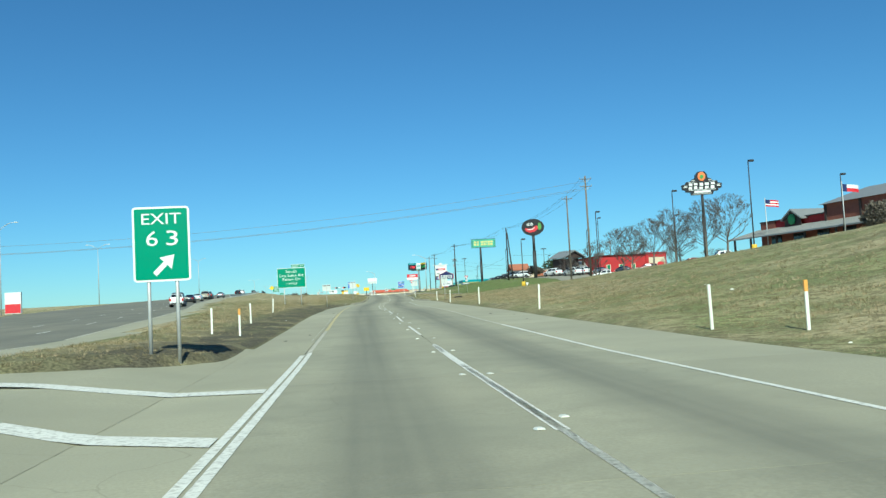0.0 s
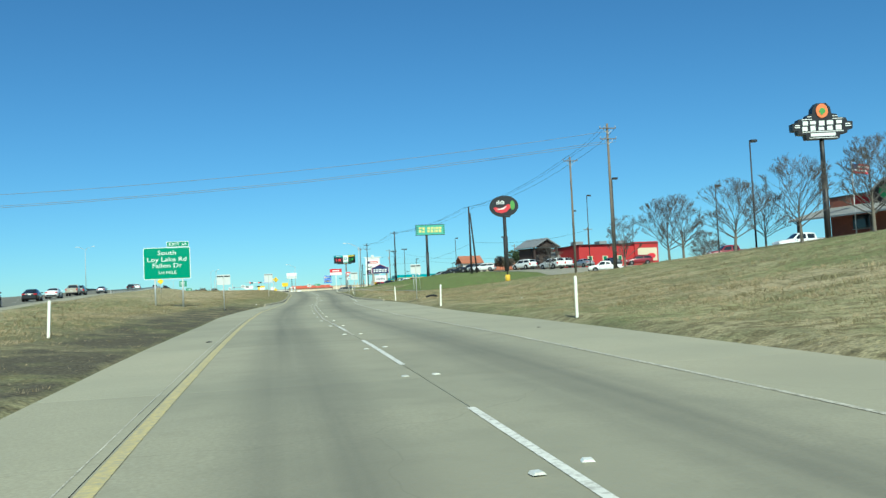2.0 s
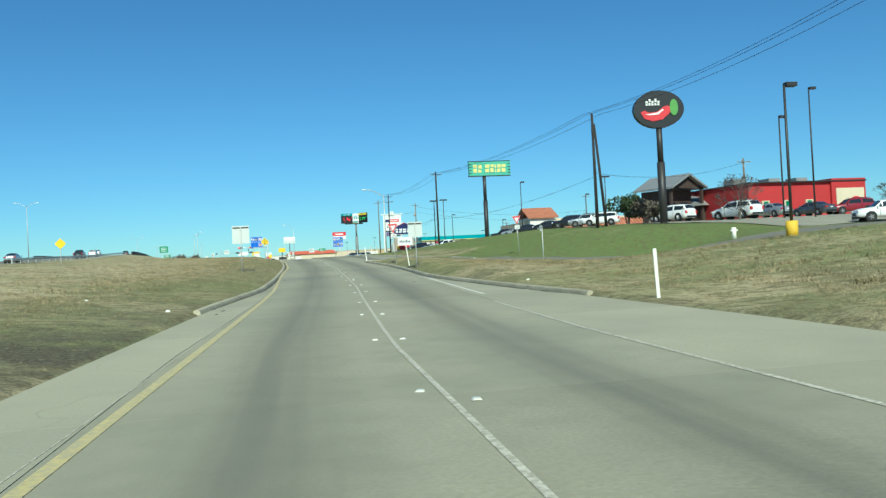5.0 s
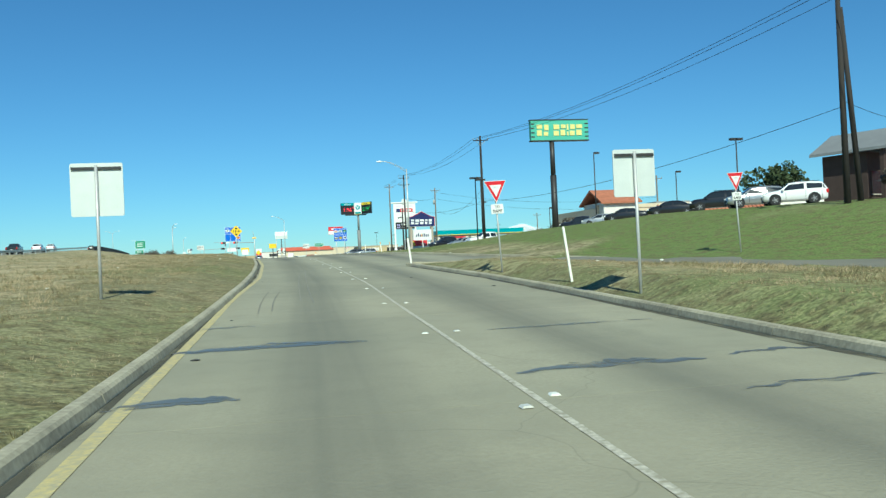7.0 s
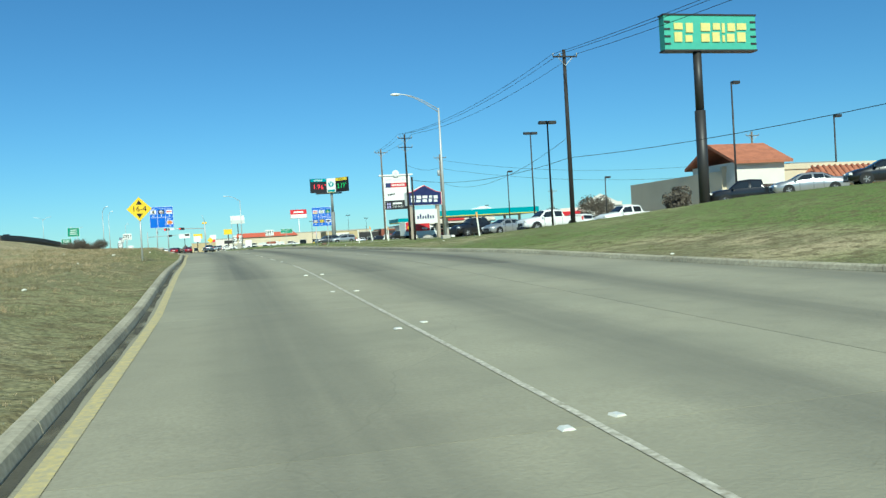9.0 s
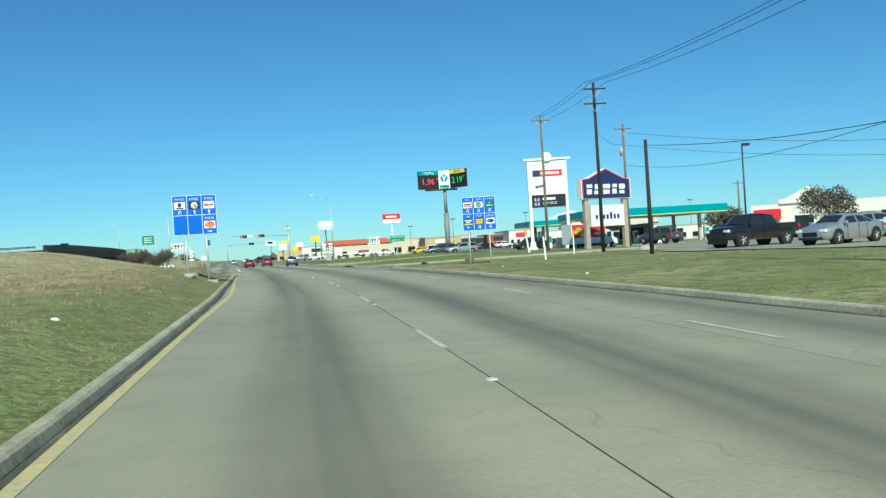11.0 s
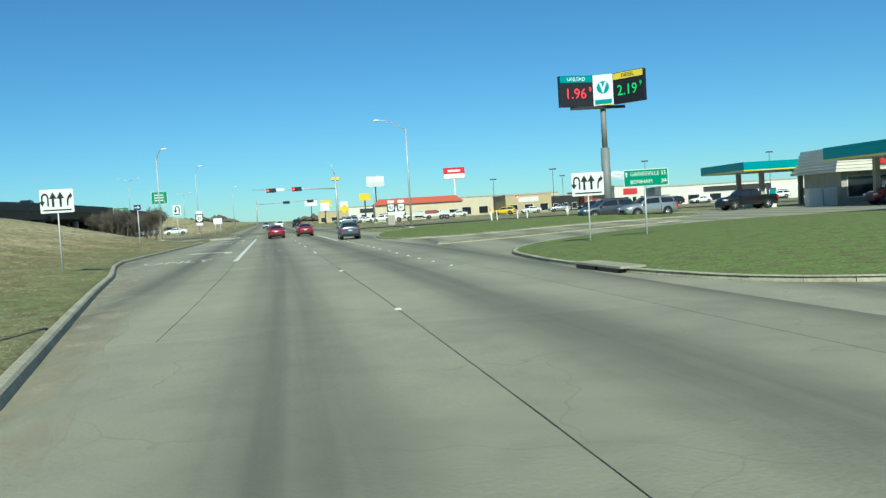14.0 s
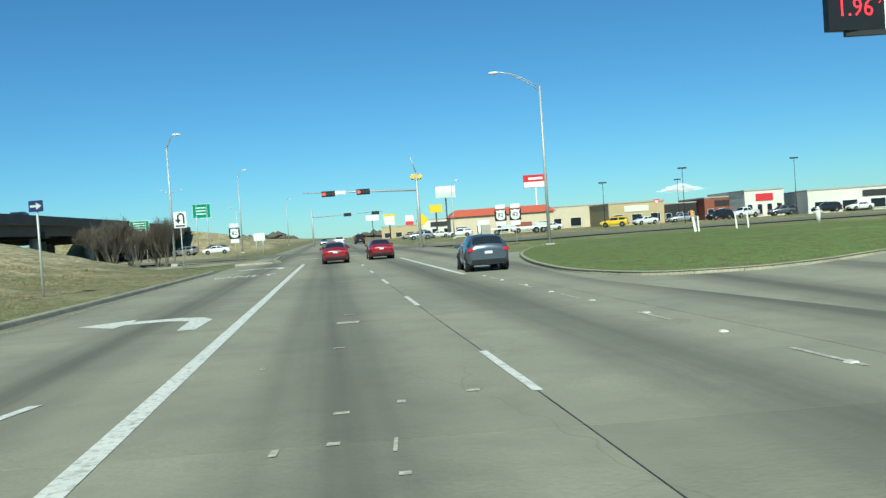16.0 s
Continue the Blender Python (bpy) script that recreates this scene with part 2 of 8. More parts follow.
WOODPOLE = mat("weathered_pole_wood", (0.17, 0.14, 0.11), 0.9, var=0.3, scale=1.2, bump=0.5, fine=14)
DARKPOLE = mat("creosoted_pole_wood", (0.028, 0.023, 0.02), 0.85, var=0.3, scale=1.2, bump=0.5)
BARK = mat("grey_bark", (0.17, 0.145, 0.115), 0.95, var=0.3, scale=3, bump=0.5)
TWIG = mat("brown_twig", (0.115, 0.102, 0.09), 0.95, var=0.3)
LEAF = mat("evergreen_leaf", (0.05, 0.075, 0.028), 0.8, var=0.35, scale=1.5)
BRUSH = mat("bare_brush", (0.12, 0.1, 0.076), 0.95, var=0.35, scale=1.2)
WHITE = mat("white_painted_metal", (0.78, 0.77, 0.73), 0.5, var=0.06)
POSTWHITE = mat("white_plastic", (0.8, 0.78, 0.68), 0.55, var=0.12)
ORANGE = mat("orange_plastic", (0.75, 0.36, 0.08), 0.5, var=0.1)
YELLOWP = mat("yellow_painted_concrete", (0.72, 0.45, 0.04), 0.7, var=0.15)
STONE = mat("grey_concrete", (0.4, 0.37, 0.31), 0.85, var=0.18, scale=1.2, bump=0.3)
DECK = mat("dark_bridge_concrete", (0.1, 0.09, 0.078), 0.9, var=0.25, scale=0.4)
CREAM = mat("cream_stucco", (0.62, 0.53, 0.38), 0.9, var=0.08, scale=0.6, bump=0.2)
PALE = mat("pale_stucco", (0.72, 0.68, 0.6), 0.9, var=0.08, scale=0.6, bump=0.2)
TAN = mat("tan_stucco", (0.5, 0.39, 0.22), 0.9, var=0.1, scale=0.6)
REDWALL = mat("red_stucco", (0.42, 0.028, 0.03), 0.85, var=0.12, scale=0.7)
BRICK = mat("red_brick_far", (0.26, 0.085, 0.055), 0.9, var=0.2, scale=2)
TILE = mat("terracotta_tile", (0.36, 0.13, 0.07), 0.85, var=0.35, scale=1.6, bump=0.6, fine=12, rnd=0.15)
SHEET = mat("grey_sheet_roof", (0.3, 0.3, 0.29), 0.5, 0.3, var=0.12, scale=1)
REDROOF = mat("red_sheet_roof", (0.48, 0.1, 0.055), 0.6, var=0.12)
DARKWOOD = mat("dark_timber", (0.055, 0.035, 0.028), 0.8, var=0.25, scale=2)
GLASS = mat("dark_window_glass", (0.02, 0.025, 0.03), 0.08, var=0.1, spec=0.6)
TYRE = mat("tyre_rubber", (0.02, 0.02, 0.02), 0.85, var=0.2)
RIM = mat("wheel_dish", (0.06, 0.06, 0.06), 0.5, 0.4)
SPOKE = mat("alloy_spoke", (0.5, 0.5, 0.5), 0.35, 0.6)
TAIL = mat("red_tail_lens", (0.55, 0.02, 0.02), 0.25, var=0.1)
LENS_W = mat("clear_lamp_lens", (0.75, 0.75, 0.72), 0.2)
PLATE = mat("number_plate", (0.7, 0.7, 0.68), 0.5)
TEAL = mat("teal_fascia", (0.0, 0.27, 0.3), 0.45, var=0.06)
LEDRED = mat("red_led", (0.9, 0.03, 0.05), 0.5, emit=0.8)
LEDGREEN = mat("green_led", (0.05, 0.6, 0.15), 0.5, emit=0.35)
SIGRED = mat("lit_red_signal", (1.0, 0.05, 0.03), 0.4, emit=2.5)
NAVY = mat("navy_panel", (0.02, 0.028, 0.11), 0.45, var=0.08)
PALEWIRE = mat("bare_aluminium_cable", (0.4, 0.42, 0.43), 0.4, 0.5)
WIRE = mat("black_cable", (0.02, 0.02, 0.02), 0.6)
CERAMIC = mat("ceramic_marker", (0.7, 0.68, 0.6), 0.4, var=0.2, rnd=0.2)

PAINT = {}
def car_paint(key, col, metal=0.0):
    if key not in PAINT:
        PAINT[key] = mat("car_paint_" + key, col, 0.28, metal, var=0.04, coat=0.6)
    return PAINT[key]

# ---- building blocks ----
def tab(y, pairs):
    if y <= pairs[0][0]:
        return pairs[0][1]
    for (a, u), (b, v) in zip(pairs, pairs[1:]):
        if y <= b:
            return u + (v - u) * (y - a) / (b - a)
    return pairs[-1][1]

def smooth(w):
    w = min(1.0, max(0.0, w))
    return w * w * (3 - 2 * w)

def bx(bm, x0, x1, y0, y1, z0, z1, m=None):
    vs = [bm.verts.new((x, y, z)) for z in (z0, z1) for y in (y0, y1) for x in (x0, x1)]
    if m is not None:
        for v in vs:
            v.co = m @ v.co
    for f in ((0, 2, 3, 1), (4, 5, 7, 6), (0, 1, 5, 4), (1, 3, 7, 5), (3, 2, 6, 7), (2, 0, 4, 6)):
        bm.faces.new([vs[i] for i in f])
    return vs

def cyl(bm, a, b, r0, r1=None, n=10, cap=True):
    r1 = r0 if r1 is None else r1
    a, b = Vector(a), Vector(b)
    q = (b - a).to_track_quat('Z', 'Y')
    rings = []
    for p, r in ((a, r0), (b, r1)):
        rings.append([bm.verts.new(p + q @ Vector((r * math.cos(2 * math.pi * i / n), r * math.sin(2 * math.pi * i / n), 0))) for i in range(n)])
    for i in range(n):
        f = bm.faces.new((rings[0][i], rings[0][(i + 1) % n], rings[1][(i + 1) % n], rings[1][i]))
        f.smooth = n > 5
    if cap:
        bm.faces.new(rings[0][::-1])
        bm.faces.new(rings[1])

def slab(bm, pts, y0, y1):
    """A prism: outline pts (x, z), counter-clockwise as seen from -y, from y0 to y1."""
    f = [bm.verts.new((x, y0, z)) for x, z in pts]
    b = [bm.verts.new((x, y1, z)) for x, z in pts]
    bm.faces.new(f)
    bm.faces.new(b[::-1])
    n = len(pts)
    for i in range(n):
        bm.faces.new((f[(i + 1) % n], f[i], b[i], b[(i + 1) % n]))

def flat(bm, pts, z0, z1):
    """A prism: outline pts (x, y), counter-clockwise from above, from z0 to z1."""
    lo = [bm.verts.new((x, y, z0)) for x, y in pts]
    hi = [bm.verts.new((x, y, z1)) for x, y in pts]
    bm.faces.new(lo[::-1])
    bm.faces.new(hi)
    n = len(pts)
    for i in range(n):
        bm.faces.new((lo[i], lo[(i + 1) % n], hi[(i + 1) % n], hi[i]))

def rounded(w, h, r, x=0.0, z=0.0, n=4):
    out = []
    for cx, cz, a0 in ((w / 2 - r, -h / 2 + r, -90), (w / 2 - r, h / 2 - r, 0), (-w / 2 + r, h / 2 - r, 90), (-w / 2 + r, -h / 2 + r, 180)):
        for i in range(n + 1):
            a = radians(a0 + 90 * i / n)
            out.append((x + cx + r * math.cos(a), z + cz + r * math.sin(a)))
    return out

def part(name, bm, m, parent, label="", bevel=0.0):
    if bevel:
        bmesh.ops.bevel(bm, geom=list(bm.edges), offset=bevel, segments=3 if bevel > .055 else 1, affect='EDGES')
        for f in bm.faces:
            f.smooth = bevel > .055 and f.calc_area() < .2
    me = bpy.data.meshes.new(name)
    bm.normal_update()
    bm.to_mesh(me)
    bm.free()
    me.materials.append(m)
    ob = new(name, me)
    if parent is not None:
        ob.parent = parent
    return tagged(ob, label)

def thing(name, label, cat, m=None, group="", kind=""):
    ob = new(name)
    if m is not None:
        ob.matrix_basis = m
    return tagged(ob, label, cat, group, kind)

def one(name, bm, m, label, cat, mx=None, group="", kind=""):
    ob = part(name, bm, m, None)
    if mx is not None:
        ob.matrix_basis = mx
    return tagged(ob, label, cat, group, kind)

def words(parent, name, s, size, x, z, y, m, align='CENTER', squeeze=1.0, mx=None, width=0.0):
    """Raised lettering facing -y, as a mesh."""
    cu = bpy.data.curves.new(name, 'FONT')
    cu.body, cu.size, cu.align_x, cu.align_y, cu.extrude = s, size, align, 'CENTER', 0.004
    cu.resolution_u = 2
    tmp = bpy.data.objects.new(name, cu)
    me = bpy.data.meshes.new_from_object(tmp)
    bpy.data.objects.remove(tmp)
    if width:
        xs = [v.co.x for v in me.vertices]
        squeeze = width / (max(xs) - min(xs))
    me.transform((mx or Matrix()) @ Matrix.Translation((x, y, z)) @ Matrix.Diagonal((squeeze, 1, 1, 1)) @ pose(0, 0, 0, 90))
    me.materials.clear()
    me.materials.append(m)
    ob = new(name, me)
    ob.parent = parent
    return ob

# ---- the lie of the land ----
ZR = [(-80, -0.6), (0, 0.0), (20, 0.21), (40, 0.61), (50, 0.86), (60, 1.05), (69, 1.16), (79, 1.25), (127, 1.88), (146, 2.29), (155, 2.51), (180, 3.26), (204, 4.0), (223, 4.22), (250, 4.48), (268, 4.57), (302, 4.47), (420, 4.5), (600, 4.6), (3000, 5.0)]
XL = [(-80, -3.4), (90, -3.3), (104, -2.6), (127, -0.8), (137, 0.6), (143, 0.92), (148, 1.16), (158, 1.55), (168, 1.92), (178, 2.1), (190, 2.1), (204, 1.75), (222, 1.3), (242, 0.45), (262, -0.85), (275, -1.75), (286, -4.3), (293, -5.9), (300, -7.4), (308, -9.5), (313, -10.5), (321, -11.0), (330, -11.5), (350, -12.9), (420, -20), (3000, -278)]
XR = [(-80, 9.2), (14, 9.1), (58, 8.6), (87, 9.2), (100, 9.9), (112, 10.3), (125, 10.1), (136, 9.45), (141, 9.2), (146, 9.35), (151, 9.65), (157, 9.95), (165, 10.05), (179.6, 9.6), (181.5, 17.2), (192, 15.2), (206, 13.3), (215, 12.55), (232, 11.5), (249, 10.0), (264, 8.6), (288, 6.6), (299, 6.3), (312, 5.0), (325, 2.7), (336, 2.5), (352, 3.6), (420, -2.8), (3000, -260)]
XD = [(-80, 2.1), (80, 2.12), (95, 2.5), (113, 3.1), (137, 4.75), (150, 5.35), (165, 5.95), (180, 6.1), (200, 5.95), (214, 5.66), (226, 5.4), (241, 4.9), (254, 4.05), (261, 3.4), (275, 2.4), (286, 1.5), (297, 0.5), (310, -0.75), (320, -1.77), (3000, -269)]
XY = [(-80, -1.5), (80, -1.42), (98, -1.08), (136, 1.05), (148, 1.35), (160, 1.65), (173, 2.3), (190, 2.35), (216, 1.67), (232, 1.05), (245, 0.65), (253, 0.02), (263, -0.8), (272, -1.38)]
XH = [(24, -9.3), (48, -11.4), (68, -13), (100, -16.6), (137, -22.6), (200, -30), (290, -36), (388, -42.6), (492, -52), (3000, -278)]
ZH = [(40, 0.6), (60, 1.2), (93, 2.1), (117, 2.75), (150, 3.6), (200, 5.0), (290, 7.2), (365, 9.5), (388, 9.9), (440, 10.2), (492, 10.0), (700, 8.0), (3000, 8.0)]
FN = [(131, 35.5), (138, 29.5), (144.5, 25), (151, 21), (157.3, 18.6), (166, 16.2), (175, 13.6), (179.7, 10.8)]
FF = [(131, 43), (140, 36), (147.5, 30), (154.6, 24.5), (163.3, 21), (174, 18.8), (182, 17.3), (192, 15.2), (206, 13.3), (215, 12.55)]
XT = [(-80, 10.8), (60, 10.2), (125, 12.0), (136, 13.0), (152, 26.5), (163, 21.8), (174, 19.4), (192, 15.8), (215, 13.2), (232, 12.2), (262, 9.5), (300, 9.0), (3000, 9)]
XC = [(-80, 45), (95, 45.5), (121, 38), (140, 35), (160, 34), (175, 33), (222, 31), (240, 25), (262, 22), (3000, 22)]
PL = [(-80, 7.0), (40, 6.4), (70, 5.75), (95, 5.2), (121, 4.15), (140, 4.0), (152, 4.1), (163, 5.0), (175, 5.6), (195, 6.1), (213, 6.0), (223, 5.5), (233, 4.85), (241, 4.65), (258, 4.62), (300, 4.6), (420, 4.6), (600, 4.8), (3000, 5.2)]

def zr(y): return tab(y, ZR)
def xl(y): return tab(y, XL)
def xr(y): return tab(y, XR)
def xd(y): return tab(y, XD)

def bank_gone(y):
    """1 where the highway stands on its bridge, 0 on the embankment."""
    return (0.7 * min(1, max(0, (y - 354) / 48)) + 0.3 * smooth((y - 354) / 48)) * (1 - smooth((y - 486) / 18))

DRIVE = [(8.7, 267.2), (9.98, 269.8), (11.9, 272.7), (15.5, 275.1), (20.9, 276.3), (26, 277)]
def in_corner(x, y):
    """On the green bank's tip beside the first driveway."""
    return 262 <= y < tab(x, DRIVE) and xr(y) < x < 26

def gore_plane(x, y):
    return zr(y) + min(0.33, 0.12 * max(0.0, xl(y) - x))

def gore(x, y):
    """The gore's slope with the low grass mound that carries the exit sign."""
    front = 22.4 - 2.6 * smooth((-3.4 - x) / 1.6) - 0.55 * max(0.0, -5.0 - x)
    edge = -9.8 if y < 24 else tab(y, XH)
    k = smooth((y - front) / 0.9 + 0.2) * smooth((-3.42 - x) / 0.7 + 0.1) * smooth((x - edge) / 1.5)
    return gore_plane(x, y) - 0.06 + 0.3 * k * (1 + 0.25 * noise.noise((x * 1.4, y * 1.4, 2)))

def hgt(x, y):
    z0, l, r = zr(y), xl(y), xr(y)
    if x < l:
        c = 0.11 * smooth((y - 118) / 8)
        if y < 32:
            zg = gore(x, y)
            if y < 24:
                return zg
        e, zh = tab(y, XH), tab(y, ZH)
        k = bank_gone(y)
        zh = zh * (1 - k) + (zr(y) + 0.05) * k
        fade = 1 - smooth((y - 350 - 0.9 * max(0.0, -16 - x)) / 8) * (1 - smooth((y - 396) / 6)) * smooth((x + 38) / 8)
        if x < e - 28:
            return zh - 1.2 * smooth((e - 28 - x) / 12) * smooth((y - 60) / 60)
        if x < e:
            return zh - 0.03
        w = (l - x) / (l - e)
        dip = -0.06 * min(4.0, l - x) * (1 - smooth((y - 120) / 30)) * smooth((y - 26) / 12)
        s = 0.35 * w + 0.65 * smooth(w)
        rough = 0.05 * noise.noise((x * 0.5, y * 0.5, 0)) * min(1, (l - x) / 2)
        rough += (0.3 + 0.28 * smooth((y - 215) / 25)) * smooth((l - x - 0.25) / 2.2) * smooth((y - 130) / 10) * (1 - smooth((y - 268) / 14)) * (1 - s)
        z = z0 + c * fade + (zh - z0 - c) * s * fade - dip + rough
        if y < 32:
            k = smooth((y - 24) / 8)
            return zg * (1 - k) + z * k
        return z
    if x <= r:
        return z0
    c = 0.1 * smooth((y - 118) / 6) * (1 if in_corner(x, y) else 1 - smooth((y - 262) / 0.5))
    xt, xc, pl = tab(y, XT), tab(y, XC), tab(y, PL)
    w = (x - xt) / (xc - xt)
    s = 0.4 * min(1, max(0, w)) + 0.6 * smooth(w)
    rough = 0.06 * noise.noise((x * 0.4, y * 0.4, 3)) * min(1, (x - r) / 3) * (1 if y < 262 else 0)
    rough += 0.2 * smooth((x - r) / 1.1) * smooth((y - 22) / 10) * (1 - smooth((y - 106) / 14))
    rough += 0.42 * smooth((x - r - 0.15) / 1.3) * smooth((y - 126) / 14) * (1 - smooth((y - 168) / 11)) * (1 - s) * (1 - 0.7 * smooth((x - r - 1.6) / max(1.0, tab(y, FN) - r - 1.8)))
    far = 0.9 * smooth((x - 46) / 14) * smooth((y - 40) / 30) * (1 - smooth((y - 150) / 20))
    return z0 + c + max(0, (pl - z0 - c)) * s + rough + far

# ---- ground: one sheet to the horizon, its columns following the road's edges ----
def ground():
    ys = [-80, -50, -30, -15] + [-5 + 2.5 * i for i in range(8)] + [15 + 0.45 * i for i in range(40)] + [33 + 2.5 * i for i in range(92)] + [261 + 0.6 * i for i in range(32)] + [282 + 2.5 * i for i in range(58)]
    while ys[-1] < 3400:
        ys.append(ys[-1] + max(4, (ys[-1] - 380) * 0.12))
    out = [0.0, 0.28, 0.6, 0.9, 1.2, 1.6, 2, 2.5, 3, 4, 5, 6.5, 8, 9.5, 11, 13, 15, 17, 19, 21, 23, 25, 27, 29, 31, 33, 35, 38, 41, 44, 48, 52, 57, 62, 70, 80, 95, 120, 160, 240, 400, 800, 1600, 3000]
    inner = [0.0, 0.25, 0.5, 0.75, 1.0]
    verts, cover, n = [], [], 0
    for y in ys:
        l, r = xl(y), xr(y)
        row = [l - o for o in reversed(out)] + [l + (r - l) * k for k in inner[1:-1]] + [r + o for o in out]
        n = len(row)
        for x in row:
            z = hgt(x, y)
            if l - 0.2 <= x <= r + 0.2:
                z -= 0.07
            elif 131 < y < 181 and tab(y, FN) + 0.2 < x < tab(y, FF) - 0.4:
                z -= 0.06
            elif x > r and y > 262 and not in_corner(x, y):
                z -= 0.08
            verts.append((x, y, z))
            u = noise.noise((x * 0.15, y * 0.15, 7)) * 0.35 + noise.noise((x * 0.4, y * 0.4, 11)) * 0.25
            if x < l:
                d = l - x
                g = 0.12 * (1 - smooth((y - 110) / 30)) + 0.4 * smooth((y - 196) / 25) * smooth((5.0 - d) / 4) * (1 - smooth((y - 300) / 30)) + u * 0.5
                ol = 0.35 + (0.45 * smooth((6.5 - d) / 4) - 0.55 * smooth((d - 4) / 5)) * smooth((y - 118) / 20)
                soil = (smooth((l - x) / 0.3) * smooth((3.4 - (l - x)) / 1.6) + 0.45 * smooth((7.5 - (l - x)) / 4)) * (1 - smooth((y - 100) / 35))
            else:
                ol = 0.3
                g = 0.14 + 0.75 * smooth((y - 128) / 30) * smooth((x - r - 3) / 4) * (1 - 0.55 * smooth((y - 200) / 20)) + 0.3 * smooth((y - 196) / 10) * (1 - smooth((x - r - 3) / 4)) + u
                if y < 262 and y > 128 and x < tab(y, FN):
                    g = 0.2 + u * 0.6
                    ol = 0.2
                g *= 1 - 0.8 * smooth((y - 390) / 20)
                soil = 0.3 * smooth(1 - (x - r) / 1.5)
            cover.append((min(1, max(0, g)), min(1, max(0, soil)), min(1, max(-1, ol)), 1))
    faces = [(j * n + i, j * n + i + 1, (j + 1) * n + i + 1, (j + 1) * n + i) for j in range(len(ys) - 1) for i in range(n - 1)]
    me = bpy.data.meshes.new("ground")
    me.from_pydata(verts, [], faces)
    ca = me.color_attributes.new("cover", 'FLOAT_COLOR', 'POINT')
    ca.data.foreach_set("color", [c for k in cover for c in k])
    me.polygons.foreach_set("use_smooth", [True] * len(faces))
    me.materials.append(GRASS)
    tagged(new("ground", me), "dormant straw and green roadside grass", "ground", kind="structure")

ground()

def ribbon(name, left, right, y0, y1, lift, m, parent=None, step=2.5, across=1, base=None, thick=0.0):
    """A sheet between two lines x(y), draped on the land, with UV metres across and along."""
    bm = bmesh.new()
    uv = bm.loops.layers.uv.new("UVMap")
    base = base or hgt
    k = max(1, int(math.ceil((y1 - y0) / step)))
    rows = []
    for j in range(k + 1):
        y = y0 + (y1 - y0) * j / k
        a, b = left(y), right(y)
        rows.append([bm.verts.new((a + (b - a) * i / across, y, base(a + (b - a) * i / across, y) + lift)) for i in range(across + 1)])
    for p, q in zip(rows, rows[1:]):
        for i in range(across):
            f = bm.faces.new((p[i], p[i + 1], q[i + 1], q[i]))
            for lp in f.loops:
                lp[uv].uv = (lp.vert.co.x - xd(lp.vert.co.y), lp.vert.co.y)
    if thick:
        ed = [e for e in bm.edges if len(e.link_faces) == 1]
        r = bmesh.ops.extrude_edge_only(bm, edges=ed)
        for g in r["geom"]:
            if isinstance(g, bmesh.types.BMVert):
                g.co.z -= thick
    return part(name, bm, m, parent)

def rz(x, y): return zr(y)

# ---- the exit road: concrete slabs lane by lane on a dark bed ----
road = tagged(ribbon("road", xl, xr, -60, 420, -0.045, BED, base=rz, across=1), "worn concrete two-lane exit road with joints", "road", kind="structure")
def lane_edges(y, hl, hr):
    l, r = xl(y), xr(y) if y > 180.45 else min(xr(y), 10.7)
    return [l] + ([xd(y) - 3.66] if hl else []) + [xd(y)] + ([xd(y) + 3.66] if hr else []) + [r]

def slabs():
    y, gap = -30.0, 0.006
    while y < 372:
        y1 = y + 9.15
        mid = (y + y1) / 2
        hl, hr = xd(mid) - 3.66 - xl(mid) > 0.95, xr(mid) - xd(mid) - 3.66 > 0.75
        k = 2 + hl + hr
        for i in range(k):
            def left(q, i=i):
                return lane_edges(q, hl, hr)[i] + (gap if i else 0.0)
            def right(q, i=i):
                return lane_edges(q, hl, hr)[i + 1] - gap
            is_sh = (i == 0 and mid < 200 and hl) or (i == k - 1 and mid < 180 and hr)
            m = SHOULDER if is_sh else (CONC_DARK if mid > 196 else CONC)
            ribbon("concrete_slab", left, right, y + gap, y1 - gap, 0.0, m, road, step=3.1, base=rz, thick=0.04)
        y = y1
slabs()
ribbon("far_carriageway", xl, xr, 372, 1500, 0.0, CONC_DARK, road, step=20, base=rz)

# side road, car parks, cross street, highway
def poly_sheet(name, pts, lift, m, label, cat, cell=4.0):
    """A paved area with outline pts, draped on the land."""
    bm = bmesh.new()
    bm.faces.new([bm.verts.new((x, y, 0)) for x, y in pts])
    xs, ys = [p[0] for p in pts], [p[1] for p in pts]
    for axis, lo, hi in ((0, min(xs), max(xs)), (1, min(ys), max(ys))):
        k = int((hi - lo) / cell)
        for i in range(1, k):
            co, no = [0, 0, 0], [0, 0, 0]
            co[axis], no[axis] = lo + (hi - lo) * i / k, 1
            bmesh.ops.bisect_plane(bm, geom=bm.verts[:] + bm.edges[:] + bm.faces[:], plane_co=co, plane_no=no)
    uv = bm.loops.layers.uv.new("UVMap")
    for v in bm.verts:
        v.co.z = hgt(v.co.x, v.co.y) + lift
    for f in bm.faces:
        for lp in f.loops:
            lp[uv].uv = (lp.vert.co.x, lp.vert.co.y)
    bm.normal_update()
    if sum(f.normal.z for f in bm.faces) < 0:
        bmesh.ops.reverse_faces(bm, faces=bm.faces[:])
    ob = part(name, bm, m, None)
    return tagged(ob, label, cat, kind="structure")

